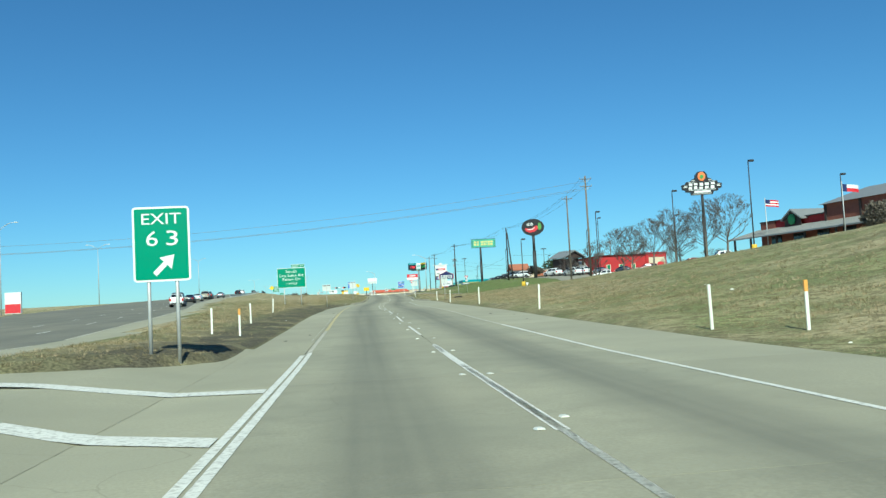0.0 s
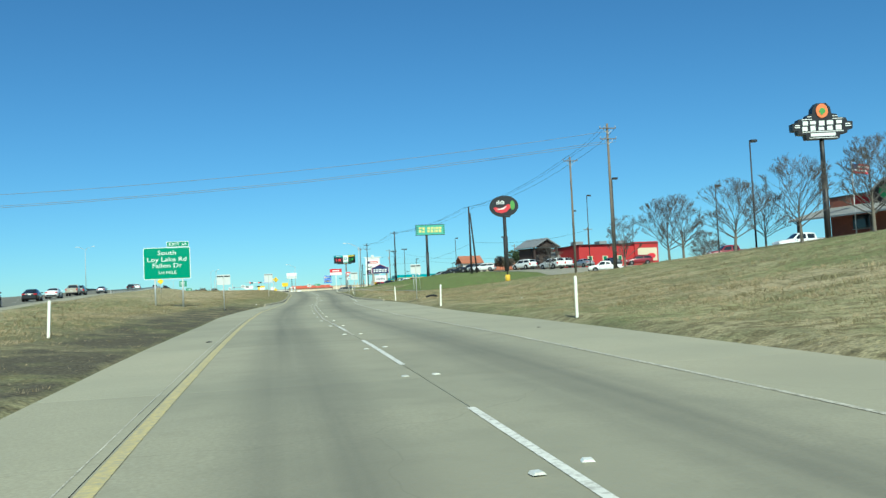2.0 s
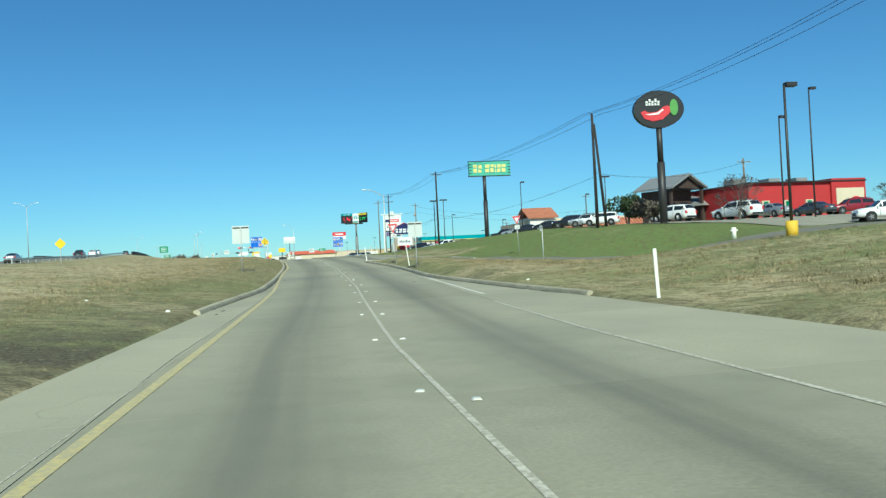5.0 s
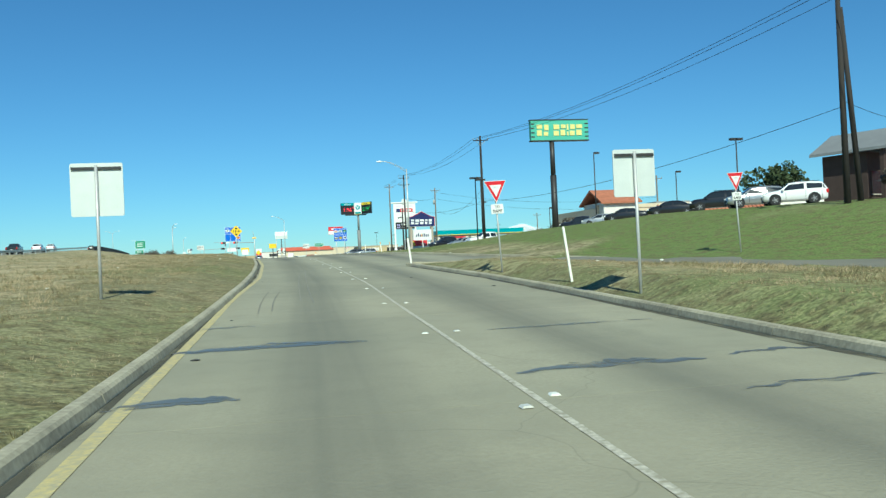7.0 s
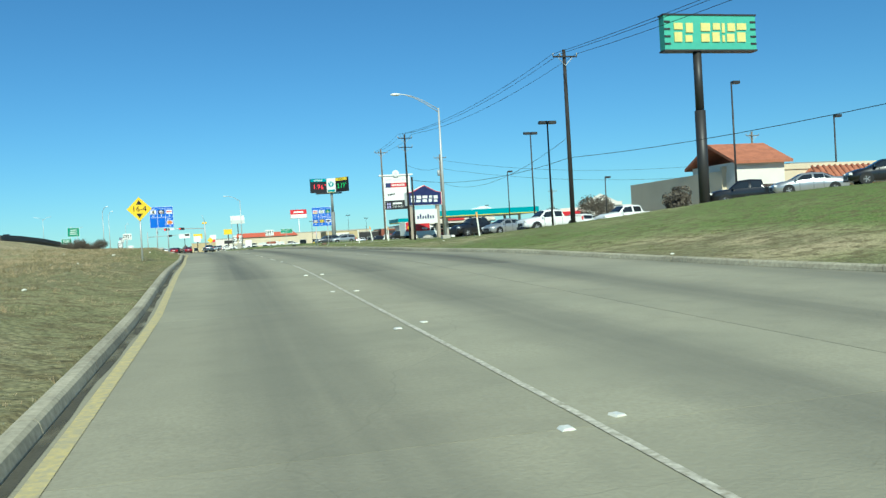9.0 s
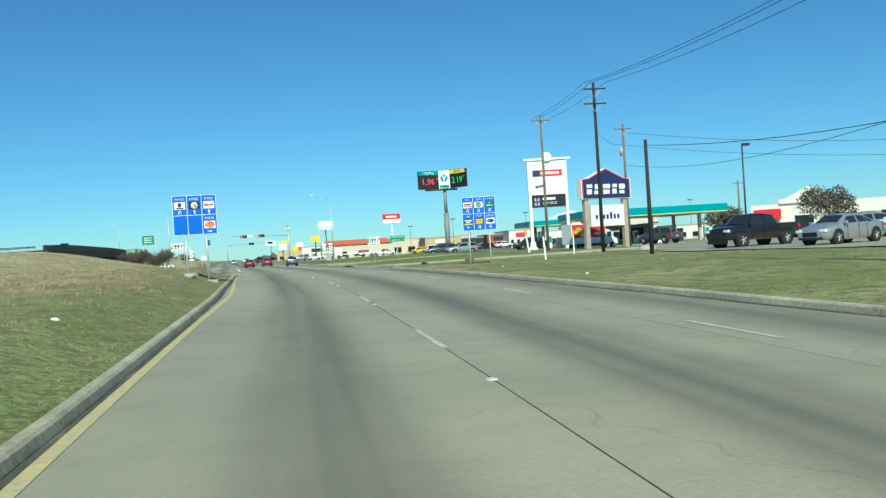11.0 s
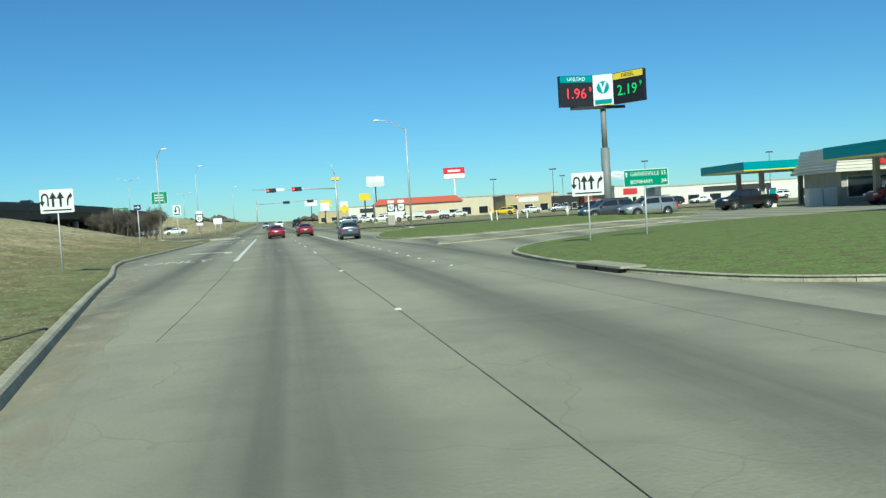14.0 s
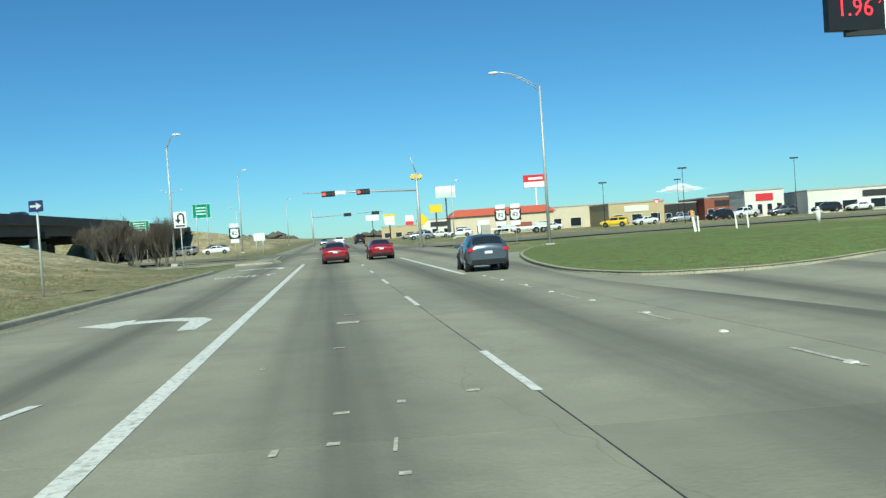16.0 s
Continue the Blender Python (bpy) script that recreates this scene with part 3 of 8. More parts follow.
tagged(ribbon("side_road", lambda y: tab(y, FN), lambda y: tab(y, FF) - 0.1, 131, 181, -0.025, ASPHALT, step=1.5, across=6), "dark asphalt side road joining the exit", "road", kind="structure")
poly_sheet("car_park_pavement", [(53, 60), (120, 60), (120, 262), (24, 262), (26, 240), (32.5, 222), (34, 196), (34.5, 172), (38, 160), (36, 141), (43, 131), (47, 112), (50, 98)], 0.05, LOT, "pale concrete restaurant car parks on the bank", "pavement")
poly_sheet("forecourt_pavement", [(8.0, 264.5)] + [(x - 0.05, y + 0.2) for x, y in DRIVE] + [(26, 262.2), (130, 262.2), (130, 372), (3.2, 352), (2.1, 336), (2.3, 325), (4.6, 312), (5.9, 299), (6.2, 288)], -0.004, CONC_DARK, "concrete filling station forecourt and driveways", "pavement")
tagged(ribbon("cross_street", lambda y: -160, lambda y: 160, 387, 403, 0.02, ASPHALT, step=4, across=40), "asphalt cross street at the signals", "road", kind="structure")
tagged(ribbon("turnaround_lane", lambda y: -34, lambda y: -13.2, 367, 376, 0.03, CONC, step=2.2, across=14), "concrete turnaround lane to the underpass", "road", kind="structure")
highway = tagged(ribbon("highway", lambda y: tab(y, XH) - 26, lambda y: tab(y, XH), 24, 1200, 0.03, ASPHALT, step=6, base=lambda x, y: tab(y, ZH), across=2), "concrete main highway on its embankment", "road", kind="structure")
ribbon("shoulder", lambda y: tab(y, XH) - 2.9, lambda y: tab(y, XH), 24, 520, 0.034, SHOULDER, highway, step=6, base=lambda x, y: tab(y, ZH))
tagged(ribbon("gore_pavement", lambda y: -36 if y < 23.9 else tab(y, XH) - 0.1, lambda y: xl(y) + 0.02, -60, 27.2, 0.004, SHOULDER, step=1.6, base=gore_plane, across=16), "pale concrete gore between highway and exit", "pavement", kind="structure")

# ---- kerbs ----
def kerb(name, line, label, wide=0.21, high=0.14, base=None, piece=3.05):
    """Kerb stones along a polyline of (x, y), stone by stone."""
    own = tagged(new(name), label, "kerb", kind="structure")
    base = base or rz
    for (ax, ay), (bx_, by) in zip(line, line[1:]):
        d = math.hypot(bx_ - ax, by - ay)
        n = max(1, round(d / piece))
        for i in range(n):
            p = Vector((ax + (bx_ - ax) * i / n, ay + (by - ay) * i / n))
            q = Vector((ax + (bx_ - ax) * (i + 1) / n, ay + (by - ay) * (i + 1) / n))
            t = (q - p).normalized()
            nrm = Vector((-t.y, t.x))
            p, q = p + t * 0.008, q - t * 0.008
            bm = bmesh.new()
            prof = ((0, -0.05), (0.004, 0.015), (0.03, high * 0.74), (0.065, high * 0.96), (wide - 0.05, high), (wide, high * 0.85), (wide, -0.05))
            a = [bm.verts.new((*(p + nrm * u), base(p.x, p.y) + v)) for u, v in prof]
            b = [bm.verts.new((*(q + nrm * u), base(q.x, q.y) + v)) for u, v in prof]
            for j in range(len(prof) - 1):
                bm.faces.new((a[j], b[j], b[j + 1], a[j + 1]))
            bm.faces.new(a[::-1])
            bm.faces.new(b)
            bmesh.ops.recalc_face_normals(bm, faces=bm.faces[:])
            part("kerb_stone", bm, KERB, own)
    return own

def along(fn, y0, y1, step=3.05):
    k = max(1, round(abs(y1 - y0) / step))
    return [(fn(y0 + (y1 - y0) * i / k), y0 + (y1 - y0) * i / k) for i in range(k + 1)]

kerb("kerb_left", along(xl, 124, 350) + [(-14.5, 350.6)], "worn concrete kerb beside the verge")
kerb("kerb_island", [(13.2, 175.2), (11.2, 179.0), (10.0, 179.8), (9.55, 179.2)] + along(xr, 178, 122), "concrete kerb round the grass island")
kerb("kerb_side_road", [(12.3, 216)] + [(tab(y, FF), y) for y in (206, 192, 182, 174, 163.3, 154.6, 147.5)], "concrete kerb along the side road")
kerb("kerb_right", DRIVE[::-1] + [(8.45, 265.6)] + along(xr, 264, 216), "concrete kerb beside the green bank")
kerb("kerb_turnaround", [(-14.5, 363.2), (-11.8, 363.0), (-11.3, 364)] + [(xl(y) + 2.4 - 0.02 * (y - 364), y) for y in (370, 380, 386)], "concrete kerb of the far island")

# ---- grass islands on the forecourt ----
def island(name, pts, label, crown=0.25, green=0.9):
    own = tagged(new(name), label, "grass island", kind="structure")
    for _ in range(2):
        pts = [(a[0] * k + b[0] * (1 - k), a[1] * k + b[1] * (1 - k)) for a, b in zip(pts, pts[1:] + pts[:1]) for k in (.8, .2)]
    cx, cy = sum(p[0] for p in pts) / len(pts), sum(p[1] for p in pts) / len(pts)
    verts, faces, n = [], [], len(pts)
    rings = 7
    for k in range(rings):
        s = 1 - k / rings
        for x, y in pts:
            px, py = cx + (x - cx) * s, cy + (y - cy) * s
            verts.append((px, py, hgt(px, py) + 0.09 + crown * (1 - s * s)))
    verts.append((cx, cy, hgt(cx, cy) + 0.12 + crown))
    for k in range(rings - 1):
        for i in range(n):
            faces.append((k * n + i, k * n + (i + 1) % n, (k + 1) * n + (i + 1) % n, (k + 1) * n + i))
    for i in range(n):
        faces.append(((rings - 1) * n + i, (rings - 1) * n + (i + 1) % n, len(verts) - 1))
    me = bpy.data.meshes.new("turf")
    me.from_pydata(verts, [], faces)
    ca = me.color_attributes.new("cover", 'FLOAT_COLOR', 'POINT')
    ca.data.foreach_set("color", [c for v in verts for c in (green + 0.2 * noise.noise((v[0] * .3, v[1] * .3, 1)), 0, 0, 1)])
    me.polygons.foreach_set("use_smooth", [True] * len(faces))
    me.materials.append(GRASS)
    t = new("turf", me)
    t.parent = own
    kb = kerb("kerb_" + name, pts + pts[:1], "pale concrete kerb of a grass island", base=hgt, high=0.11, piece=2.4)
    return own

island("island_plaza", [(6.9, 287.5), (8.2, 283), (11.8, 280.6), (17, 281.4), (24, 283.5), (36, 284), (36, 316), (25, 316.4), (16.3, 313.6), (8.5, 304.7), (6.5, 299), (6.4, 293)], "mown green grass island with driveway kerbs")
island("island_sliver", [(5.2, 311.4), (8.5, 313.4), (14, 317.2), (22, 321), (22, 322.2), (13.6, 318.7), (9.3, 316.2), (5.4, 312.6)], "thin grass divider between driveway lanes", 0.03, 0.5)
island("island_corner", [(2.75, 336), (2.8, 328), (4.2, 323.6), (7.6, 323.2), (13.8, 327.6), (20, 330), (28, 332), (31, 340), (29, 356), (18, 361.5), (9, 360.5), (6, 357.5), (3.6, 346)], "mown green corner island by the signals", 0.45)

# ---- road markings ----
marks = tagged(new("road_markings"), "white and yellow painted road lines", "markings", kind="structure")
def stripe(name, fn, y0, y1, w, m, lift=0.006, base=rz):
    return ribbon(name, lambda y: fn(y) - w / 2, lambda y: fn(y) + w / 2, y0, y1, lift, m, marks, step=3.0, base=base)

stripe("edge_line", lambda y: -1.585, -30, 23.4, 0.125, WHITE_LINE)
stripe("edge_line", lambda y: -1.415, -30, 24.3, 0.125, WHITE_LINE)
stripe("edge_line", lambda y: tab(y, XY), 24.5, 36.9, 0.12, FADED_LINE)
stripe("edge_line", lambda y: tab(y, XY), 37, 128, 0.15, YELLOW_LINE)
stripe("edge_line", lambda y: tab(y, XY), 128, 274, 0.15, YELLOW_LINE)
stripe("edge_line", lambda y: xd(y) + 3.6, -30, 34, 0.12, WHITE_LINE)
stripe("edge_line", lambda y: xd(y) + 3.6, 34, 122, 0.09, FADED_LINE)
stripe("edge_line", lambda y: 8.5 + 0.054 * (y - 134.8), 126, 142.4, 0.1, WHITE_LINE)
for k in range(9):
    stripe("lane_dash", xd, -3.5 + 12.2 * k - 3.05 if k else -12, 9.6 + 12.2 * k - 9.2 if k else 21, 0.1, WHITE_LINE if k < 7 else FADED_LINE)
stripe("lane_line", xd, 64, 205, 0.075, FADED_LINE)
stripe("lane_line", xd, 9, 24.4, 0.17, WHITE_LINE)
for y in (213, 225.3, 236, 248.2, 310.0, 320.0, 328.6, 337, 346):
    stripe("lane_dash", xd, y, y + (2.75 if y < 330 else 2.3), 0.1, WHITE_LINE if y > 300 else FADED_LINE)
for y in (213, 223.6, 235, 247, 259):
    stripe("lane_dash", lambda q: xd(q) + 4.1, y, y + 2.7, 0.1, FADED_LINE)
for y in (301, 305.5, 310, 314.5, 319, 323, 327):
    stripe("lane_dash", lambda q: xd(q) + 3.1, y, y + 1.3, 0.07, FADED_LINE)
stripe("solid_line", lambda q: xd(q) + 2.75, 331, 356, 0.2, WHITE_LINE)
stripe("solid_line", lambda q: -4.17 - 0.0925 * (q - 307), 306.9, 356, 0.21, WHITE_LINE)
stripe("stop_line", lambda q: xd(q) - 0.2, 371, 371.6, 7.4, WHITE_LINE)
stripe("seal_line", xd, 205, 372, 0.012, TAR, 0.003)
for a, b, m in ((262, 349, DUST), (270, 330, DUST), (276, 322, DUST)):
    ribbon("gutter_dust", xl, lambda y, a=a, b=b: xl(y) + 0.2 + (0.35 + (a - 262) * 0.03) * smooth((y - a) / 8) * smooth((b - y) / 10) + 0.15 * noise.noise((a, y * 0.5, 4)), a, b, 0.003 + (a - 262) * 0.0001, m, marks, step=0.8, base=rz)
ribbon("gutter_grime", lambda y: xl(y) + 0.004, lambda y: xl(y) + 0.11 + 0.07 * noise.noise((0, y * 0.4, 9)), 126, 276, 0.005, GRIME, marks, step=0.8, base=rz)
ribbon("gutter_grime", lambda y: xr(y) - 0.17 - 0.1 * noise.noise((0, y * 0.3, 19)), lambda y: xr(y) - 0.004, 124, 178, 0.005, GRIME, marks, step=0.8, base=rz)
ribbon("gutter_grime", lambda y: xr(y) - 0.15 - 0.1 * noise.noise((0, y * 0.3, 29)), lambda y: xr(y) - 0.004, 216, 262, 0.005, GRIME, marks, step=0.8, base=rz)
stripe("seal_line", lambda q: tab(q, XY) - 0.24, 30, 128, 0.018, FADED_LINE, 0.004)
# gore chevrons and highway lines
for a, b in (((-6.44, 15.4), (-1.67, 14.6)), ((-4.62, 10.9), (-1.67, 9.4)), ((-3.6, 5.6), (-1.67, 4.0))):
    bm = bmesh.new()
    d = Vector((b[0] - a[0], b[1] - a[1])).normalized() * 0.6
    n = 6
    lo = [(a[0] + (b[0] - a[0]) * i / n, a[1] + (b[1] - a[1]) * i / n) for i in range(n + 1)]
    up = [[bm.verts.new((x, y + o, gore_plane(x, y + o) + 0.012)) for x, y in lo] for o in (0, 0.62)]
    for i in range(n):
        bm.faces.new((up[0][i], up[0][i + 1], up[1][i + 1], up[1][i]))
    part("chevron_bar", bm, WHITE_LINE, marks)
stripe("edge_line", lambda y: -9.3 - 0.19 * (y - 20), -30, 24, 0.2, FADED_LINE, 0.012, gore_plane)
hz = lambda x, y: tab(y, ZH)
stripe("edge_line", lambda y: tab(y, XH) - 3.0, 25, 400, 0.15, FADED_LINE, 0.036, hz)
for k in range(26):
    stripe("lane_dash", lambda y: tab(y, XH) - 6.7, 26 + 12.2 * k, 29 + 12.2 * k, 0.13, WHITE_LINE, 0.036, hz)
    stripe("lane_dash", lambda y: tab(y, XH) - 10.4, 26 + 12.2 * k, 29 + 12.2 * k, 0.13, WHITE_LINE, 0.036, hz)
# turn arrow and the word before it
def painted(name, pts, m=None):
    bm = bmesh.new()
    bm.faces.new([bm.verts.new((x, y, zr(y) + 0.007)) for x, y in pts])
    bm.normal_update()
    if next(iter(bm.faces)).normal.z < 0:
        bmesh.ops.reverse_faces(bm, faces=bm.faces[:])
    return part(name, bm, m or WHITE_LINE, marks)
for yb in (318.2, 350.2):
    o = -0.1 * (yb - 318.2)
    painted("turn_arrow", [(-6.3 + o, yb), (-5.95 + o, yb), (-6.1 + o, yb + 2.0), (-6.4 + o, yb + 2.6), (-7.0 + o, yb + 2.9), (-8.0 + o, yb + 2.75), (-8.05 + o, yb + 3.3), (-9.0 + o, yb + 2.3), (-7.95 + o, yb + 1.4), (-7.95 + o, yb + 2.05), (-7.1 + o, yb + 2.2), (-6.55 + o, yb + 1.9)])
def ground_word(s, x, y, w, h):
    cu = bpy.data.curves.new("lane_word", 'FONT')
    cu.body, cu.size, cu.align_x, cu.resolution_u = s, 1.0, 'CENTER', 2
    tmp = bpy.data.objects.new("lane_word", cu)
    me = bpy.data.meshes.new_from_object(tmp)
    bpy.data.objects.remove(tmp)
    xs, ys = [v.co.x for v in me.vertices], [v.co.y for v in me.vertices]
    sx, sy = w / (max(xs) - min(xs)), h / (max(ys) - min(ys))
    me.transform(Matrix.Translation((x, y, zr(y) + 0.008)) @ pose(0, 0, 0, 0, 0, 5.5) @ Matrix.Diagonal((sx, sy, 1, 1)))
    me.materials.clear()
    me.materials.append(WHITE_LINE)
    new("lane_word", me).parent = marks
ground_word("ONLY", -7.1, 308.7, 3.1, 2.4)
ground_word("ONLY", -9.7, 341.6, 2.9, 2.4)
for x, y, w, h in ((-2.6, 309.6, .14, .1), (-2.05, 309.9, .08, .12), (-2.55, 308.5, .1, .1), (-2.95, 308.3, .06, .2), (-2.05, 308.2, .03, .4), (-2.0, 307.6, .08, .08), (-1.4, 310.2, .13, .1), (-3.25, 317.3, .4, .32), (-3.25, 319.0, .22, .1), (-3.0, 314.0, .16, .08), (-4.4, 331.5, .6, .12), (-3.75, 312.5, .07, .1)):
    painted("worn_mark", [(x, y), (x + w, y), (x + w, y + h), (x, y + h)], FADED_LINE)
# raised markers
def marker_mesh():
    bm = bmesh.new()
    slab(bm, [(-0.055, 0), (0.055, 0), (0.035, 0.02), (-0.035, 0.02)], -0.055, 0.055)
    me = bpy.data.meshes.new("raised_marker")
    bm.to_mesh(me)
    bm.free()
    me.materials.append(CERAMIC)
    return me
mk = marker_mesh()
for k in range(14):
    y = 294 + 2.7 * k
    ob = new("raised_marker", mk)
    ob.parent = marks
    ob.matrix_basis = pose(xd(y) + 3.1 + random.uniform(-.06, .06), y, zr(y) + 0.003, 0, 0, random.uniform(-15, 15))
for y in [3.5 + 6.1 * k for k in range(33)] + [210 + 12.2 * k for k in range(8)]:
    for dx in ((-0.24, 0.24) if y < 205 else (0.0,)):
        ob = new("raised_marker", mk)
        ob.parent = marks
        ob.matrix_basis = pose(xd(y) + dx + random.uniform(-.03, .03), y + random.uniform(-.5, .5), zr(y) + 0.003, 0, 0, random.uniform(-15, 15))
# tyre marks, tar joints, damp patches
for x, y0, x1, y1, w in ((2.41, 155.5, 2.66, 163.3, .035), (2.72, 156, 2.97, 162.8, .035), (3.47, 158.7, 4.12, 176.6, .04), (3.75, 157.9, 4.48, 179.3, .045), (7.5, 78, 7.7, 84, .035), (6.0, 74, 6.1, 82, .03)):
    stripe("tyre_mark", lambda y, x=x, y0=y0, x1=x1, y1=y1: x + (x1 - x) * (y - y0) / (y1 - y0) - 0.06 * math.sin(math.pi * (y - y0) / (y1 - y0)), y0, y1, w, TYREMARK, 0.004)
for y, x0, x1, d in ((144.95, 1.04, 2.35, .95), (149.1, 1.25, 4.1, 1.3), (145.35, 5.3, 7.6, .8), (149.7, 6.1, 9.0, .3), (145.6, 8.0, 9.3, .35), (152.6, 1.35, 2.4, .35), (141.2, 8.3, 9.2, .9), (143.6, 7.0, 9.2, .3)):
    n = 26
    up = [(x0 + (x1 - x0) * i / n, y + 0.12 * noise.noise((i * .45, y, 0)) + 0.06 * i / n) for i in range(n + 1)]
    dn = [(x, q + d * (0.1 + 0.9 * math.sin(math.pi * min(1, max(0, (x - x0) / (x1 - x0)))) * (0.35 + 0.65 * abs(noise.noise((x * 3.1, y, 5)))))) for x, q in up]
    painted("damp_patch", up + dn[::-1], WET)

# ---- signs ----
def post(parent, x, z1, w=0.08, y=0.0, m=None, z0=-0.3, name="post"):
    bm = bmesh.new()
    cyl(bm, (x, y, z0), (x, y, z1), w / 2, n=8)
    return part(name, bm, m or GALV, parent)

def panel(parent, x0, x1, z0, z1, m, y=-0.06, r=0.08, border=None, name="panel", t=0.025, bw=0.05):
    w, h = x1 - x0, z1 - z0
    cx, cz = (x0 + x1) / 2, (z0 + z1) / 2
    if border is not None:
        bm = bmesh.new()
        slab(bm, rounded(w, h, r, cx, cz), y, y + t)
        pb = part(name, bm, border, parent, "white bordered sign panel")
        bm = bmesh.new()
        slab(bm, rounded(w - 2 * bw, h - 2 * bw, max(0.01, r - bw), cx, cz), y - 0.006, y)
        part("face", bm, m, pb)
        return pb
    bm = bmesh.new()
    slab(bm, rounded(w, h, r, cx, cz), y, y + t)
    return part(name, bm, m, parent)

def arrow(parent, x, z, s, ang, m, y, name="arrow"):
    bm = bmesh.new()
    pts = [(-.09, -.5), (.09, -.5), (.09, .05), (.3, .05), (0, .5), (-.3, .05), (-.09, .05)]
    c, q = math.cos(radians(ang)), math.sin(radians(ang))
    slab(bm, [(x + s * (u * c - v * q), z + s * (u * q + v * c)) for u, v in pts], y, y + 0.006)
    return part(name, bm, m, parent)

def hook_arrow(parent, x, z, s, m, y, name="u_turn_arrow"):
    """An arrow that turns back to the left and down."""
    bm = bmesh.new()
    o, i = [], []
    for k in range(9):
        a = radians(180 * k / 8)
        o.append((x + s * .32 * math.cos(a), z + s * (.15 + .32 * math.sin(a))))
        i.append((x + s * .18 * math.cos(a), z + s * (.15 + .18 * math.sin(a))))
    pts = [(x + s * .32, z - s * .5)] + o + [(x - s * .32, z - s * .12), (x - s * .5, z - s * .12), (x - s * .25, z - s * .48), (x, z - s * .12), (x - s * .18, z - s * .12)] + i[::-1] + [(x + s * .18, z - s * .5)]
    slab(bm, pts, y, y + 0.006)
    return part(name, bm, m, parent)

def bar(parent, x0, x1, z0, z1, m, y, name="lettering_bar"):
    bm = bmesh.new()
    bx(bm, x0, x1, y, y + 0.008, z0, z1)
    return part(name, bm, m, parent)

def at(x, y, yaw=0.0, dz=0.0):
    return pose(x, y, hgt(x, y) + dz, 0, 0, yaw)

# exit gore sign
g = thing("exit_sign", "green exit 63 sign with white arrow on two steel posts", "road sign", at(-4.66, 21.0, 2))
g.matrix_basis.translation.z = 0.64
for x in (-0.33, 0.33):
    post(g, x, 2.5, 0.09)
panel(g, -0.67, 0.67, 1.74, 3.55, GREEN_SIGN, r=0.09, border=WHITE_SIGN)
words(g, "word", "EXIT", 0.38, 0, 3.24, -0.07, WHITE_SIGN, width=.92)
words(g, "number", "6", 0.52, -.22, 2.76, -0.07, WHITE_SIGN, width=.28)
words(g, "number", "3", 0.52, .26, 2.76, -0.07, WHITE_SIGN, width=.27)
arrow(g, 0.06, 2.15, 0.66, -45, WHITE_SIGN, -0.072)

# guide sign
g = thing("guide_sign", "large green guide sign with white lettering on posts", "road sign", at(-8.43, 110.1, 1))
g.matrix_basis.translation.z = 2.25
for x in (-0.95, 1.15):
    post(g, x, 2.6, 0.13)
panel(g, -1.79, 1.79, 2.13, 4.66, GREEN_SIGN, r=0.14, border=WHITE_SIGN, bw=0.05)
panel(g, 0.0, 1.7, 4.68, 5.1, GREEN_SIGN, r=0.06, border=WHITE_SIGN, name="exit_tab", bw=0.03)
words(g, "line", "EXIT 64", 0.32, 0.85, 4.89, -0.07, WHITE_SIGN, width=1.33)
for s, z, q, w in (("South", 4.22, .5, 1.4), ("Loy Lake Rd", 3.69, .5, 2.97), ("Fallon Dr", 3.2, .5, 2.25), ("1/4 MILE", 2.64, .34, 1.33)):
    words(g, "line", s, q, 0, z, -0.07, WHITE_SIGN, width=w)

def back_sign(x, y, w, h, top, label, posts=1, zb=None, yaw=0):
    g = thing("sign_back", label, "road sign", at(x, y, yaw), "signs seen from behind")
    if zb is not None:
        g.matrix_basis.translation.z = zb
    t = top - g.matrix_basis.translation.z
    post(g, 0, t - 0.05, 0.07, -0.05)
    panel(g, -w / 2, w / 2, t - h, t, ALU_BACK, y=0.0, r=0.05)
    for z in (t - 0.12,):
        bm = bmesh.new()
        bx(bm, -w / 2 + .03, w / 2 - .03, -0.04, 0.0, z - .03, z + .03)
        part("stiffener", bm, SOOT, g)
    return g
back_sign(-3.9, 106.3, 1.0, 0.78, 4.43, "plain aluminium back of a sign on a post", zb=1.95)
back_sign(-0.98, 156.4, 1.12, 1.19, 6.04, "large aluminium back of a sign in dry grass")
back_sign(10.25, 152.9, 0.93, 0.99, 5.66, "aluminium back of a sign on the island")
back_sign(10.7, 104.9, 0.8, 0.72, 4.6, "small aluminium back of a roadside sign", zb=2.2)
back_sign(17.6, 149.0, 0.5, 0.35, 4.9, "narrow aluminium back of a sign by the side road", yaw=55)

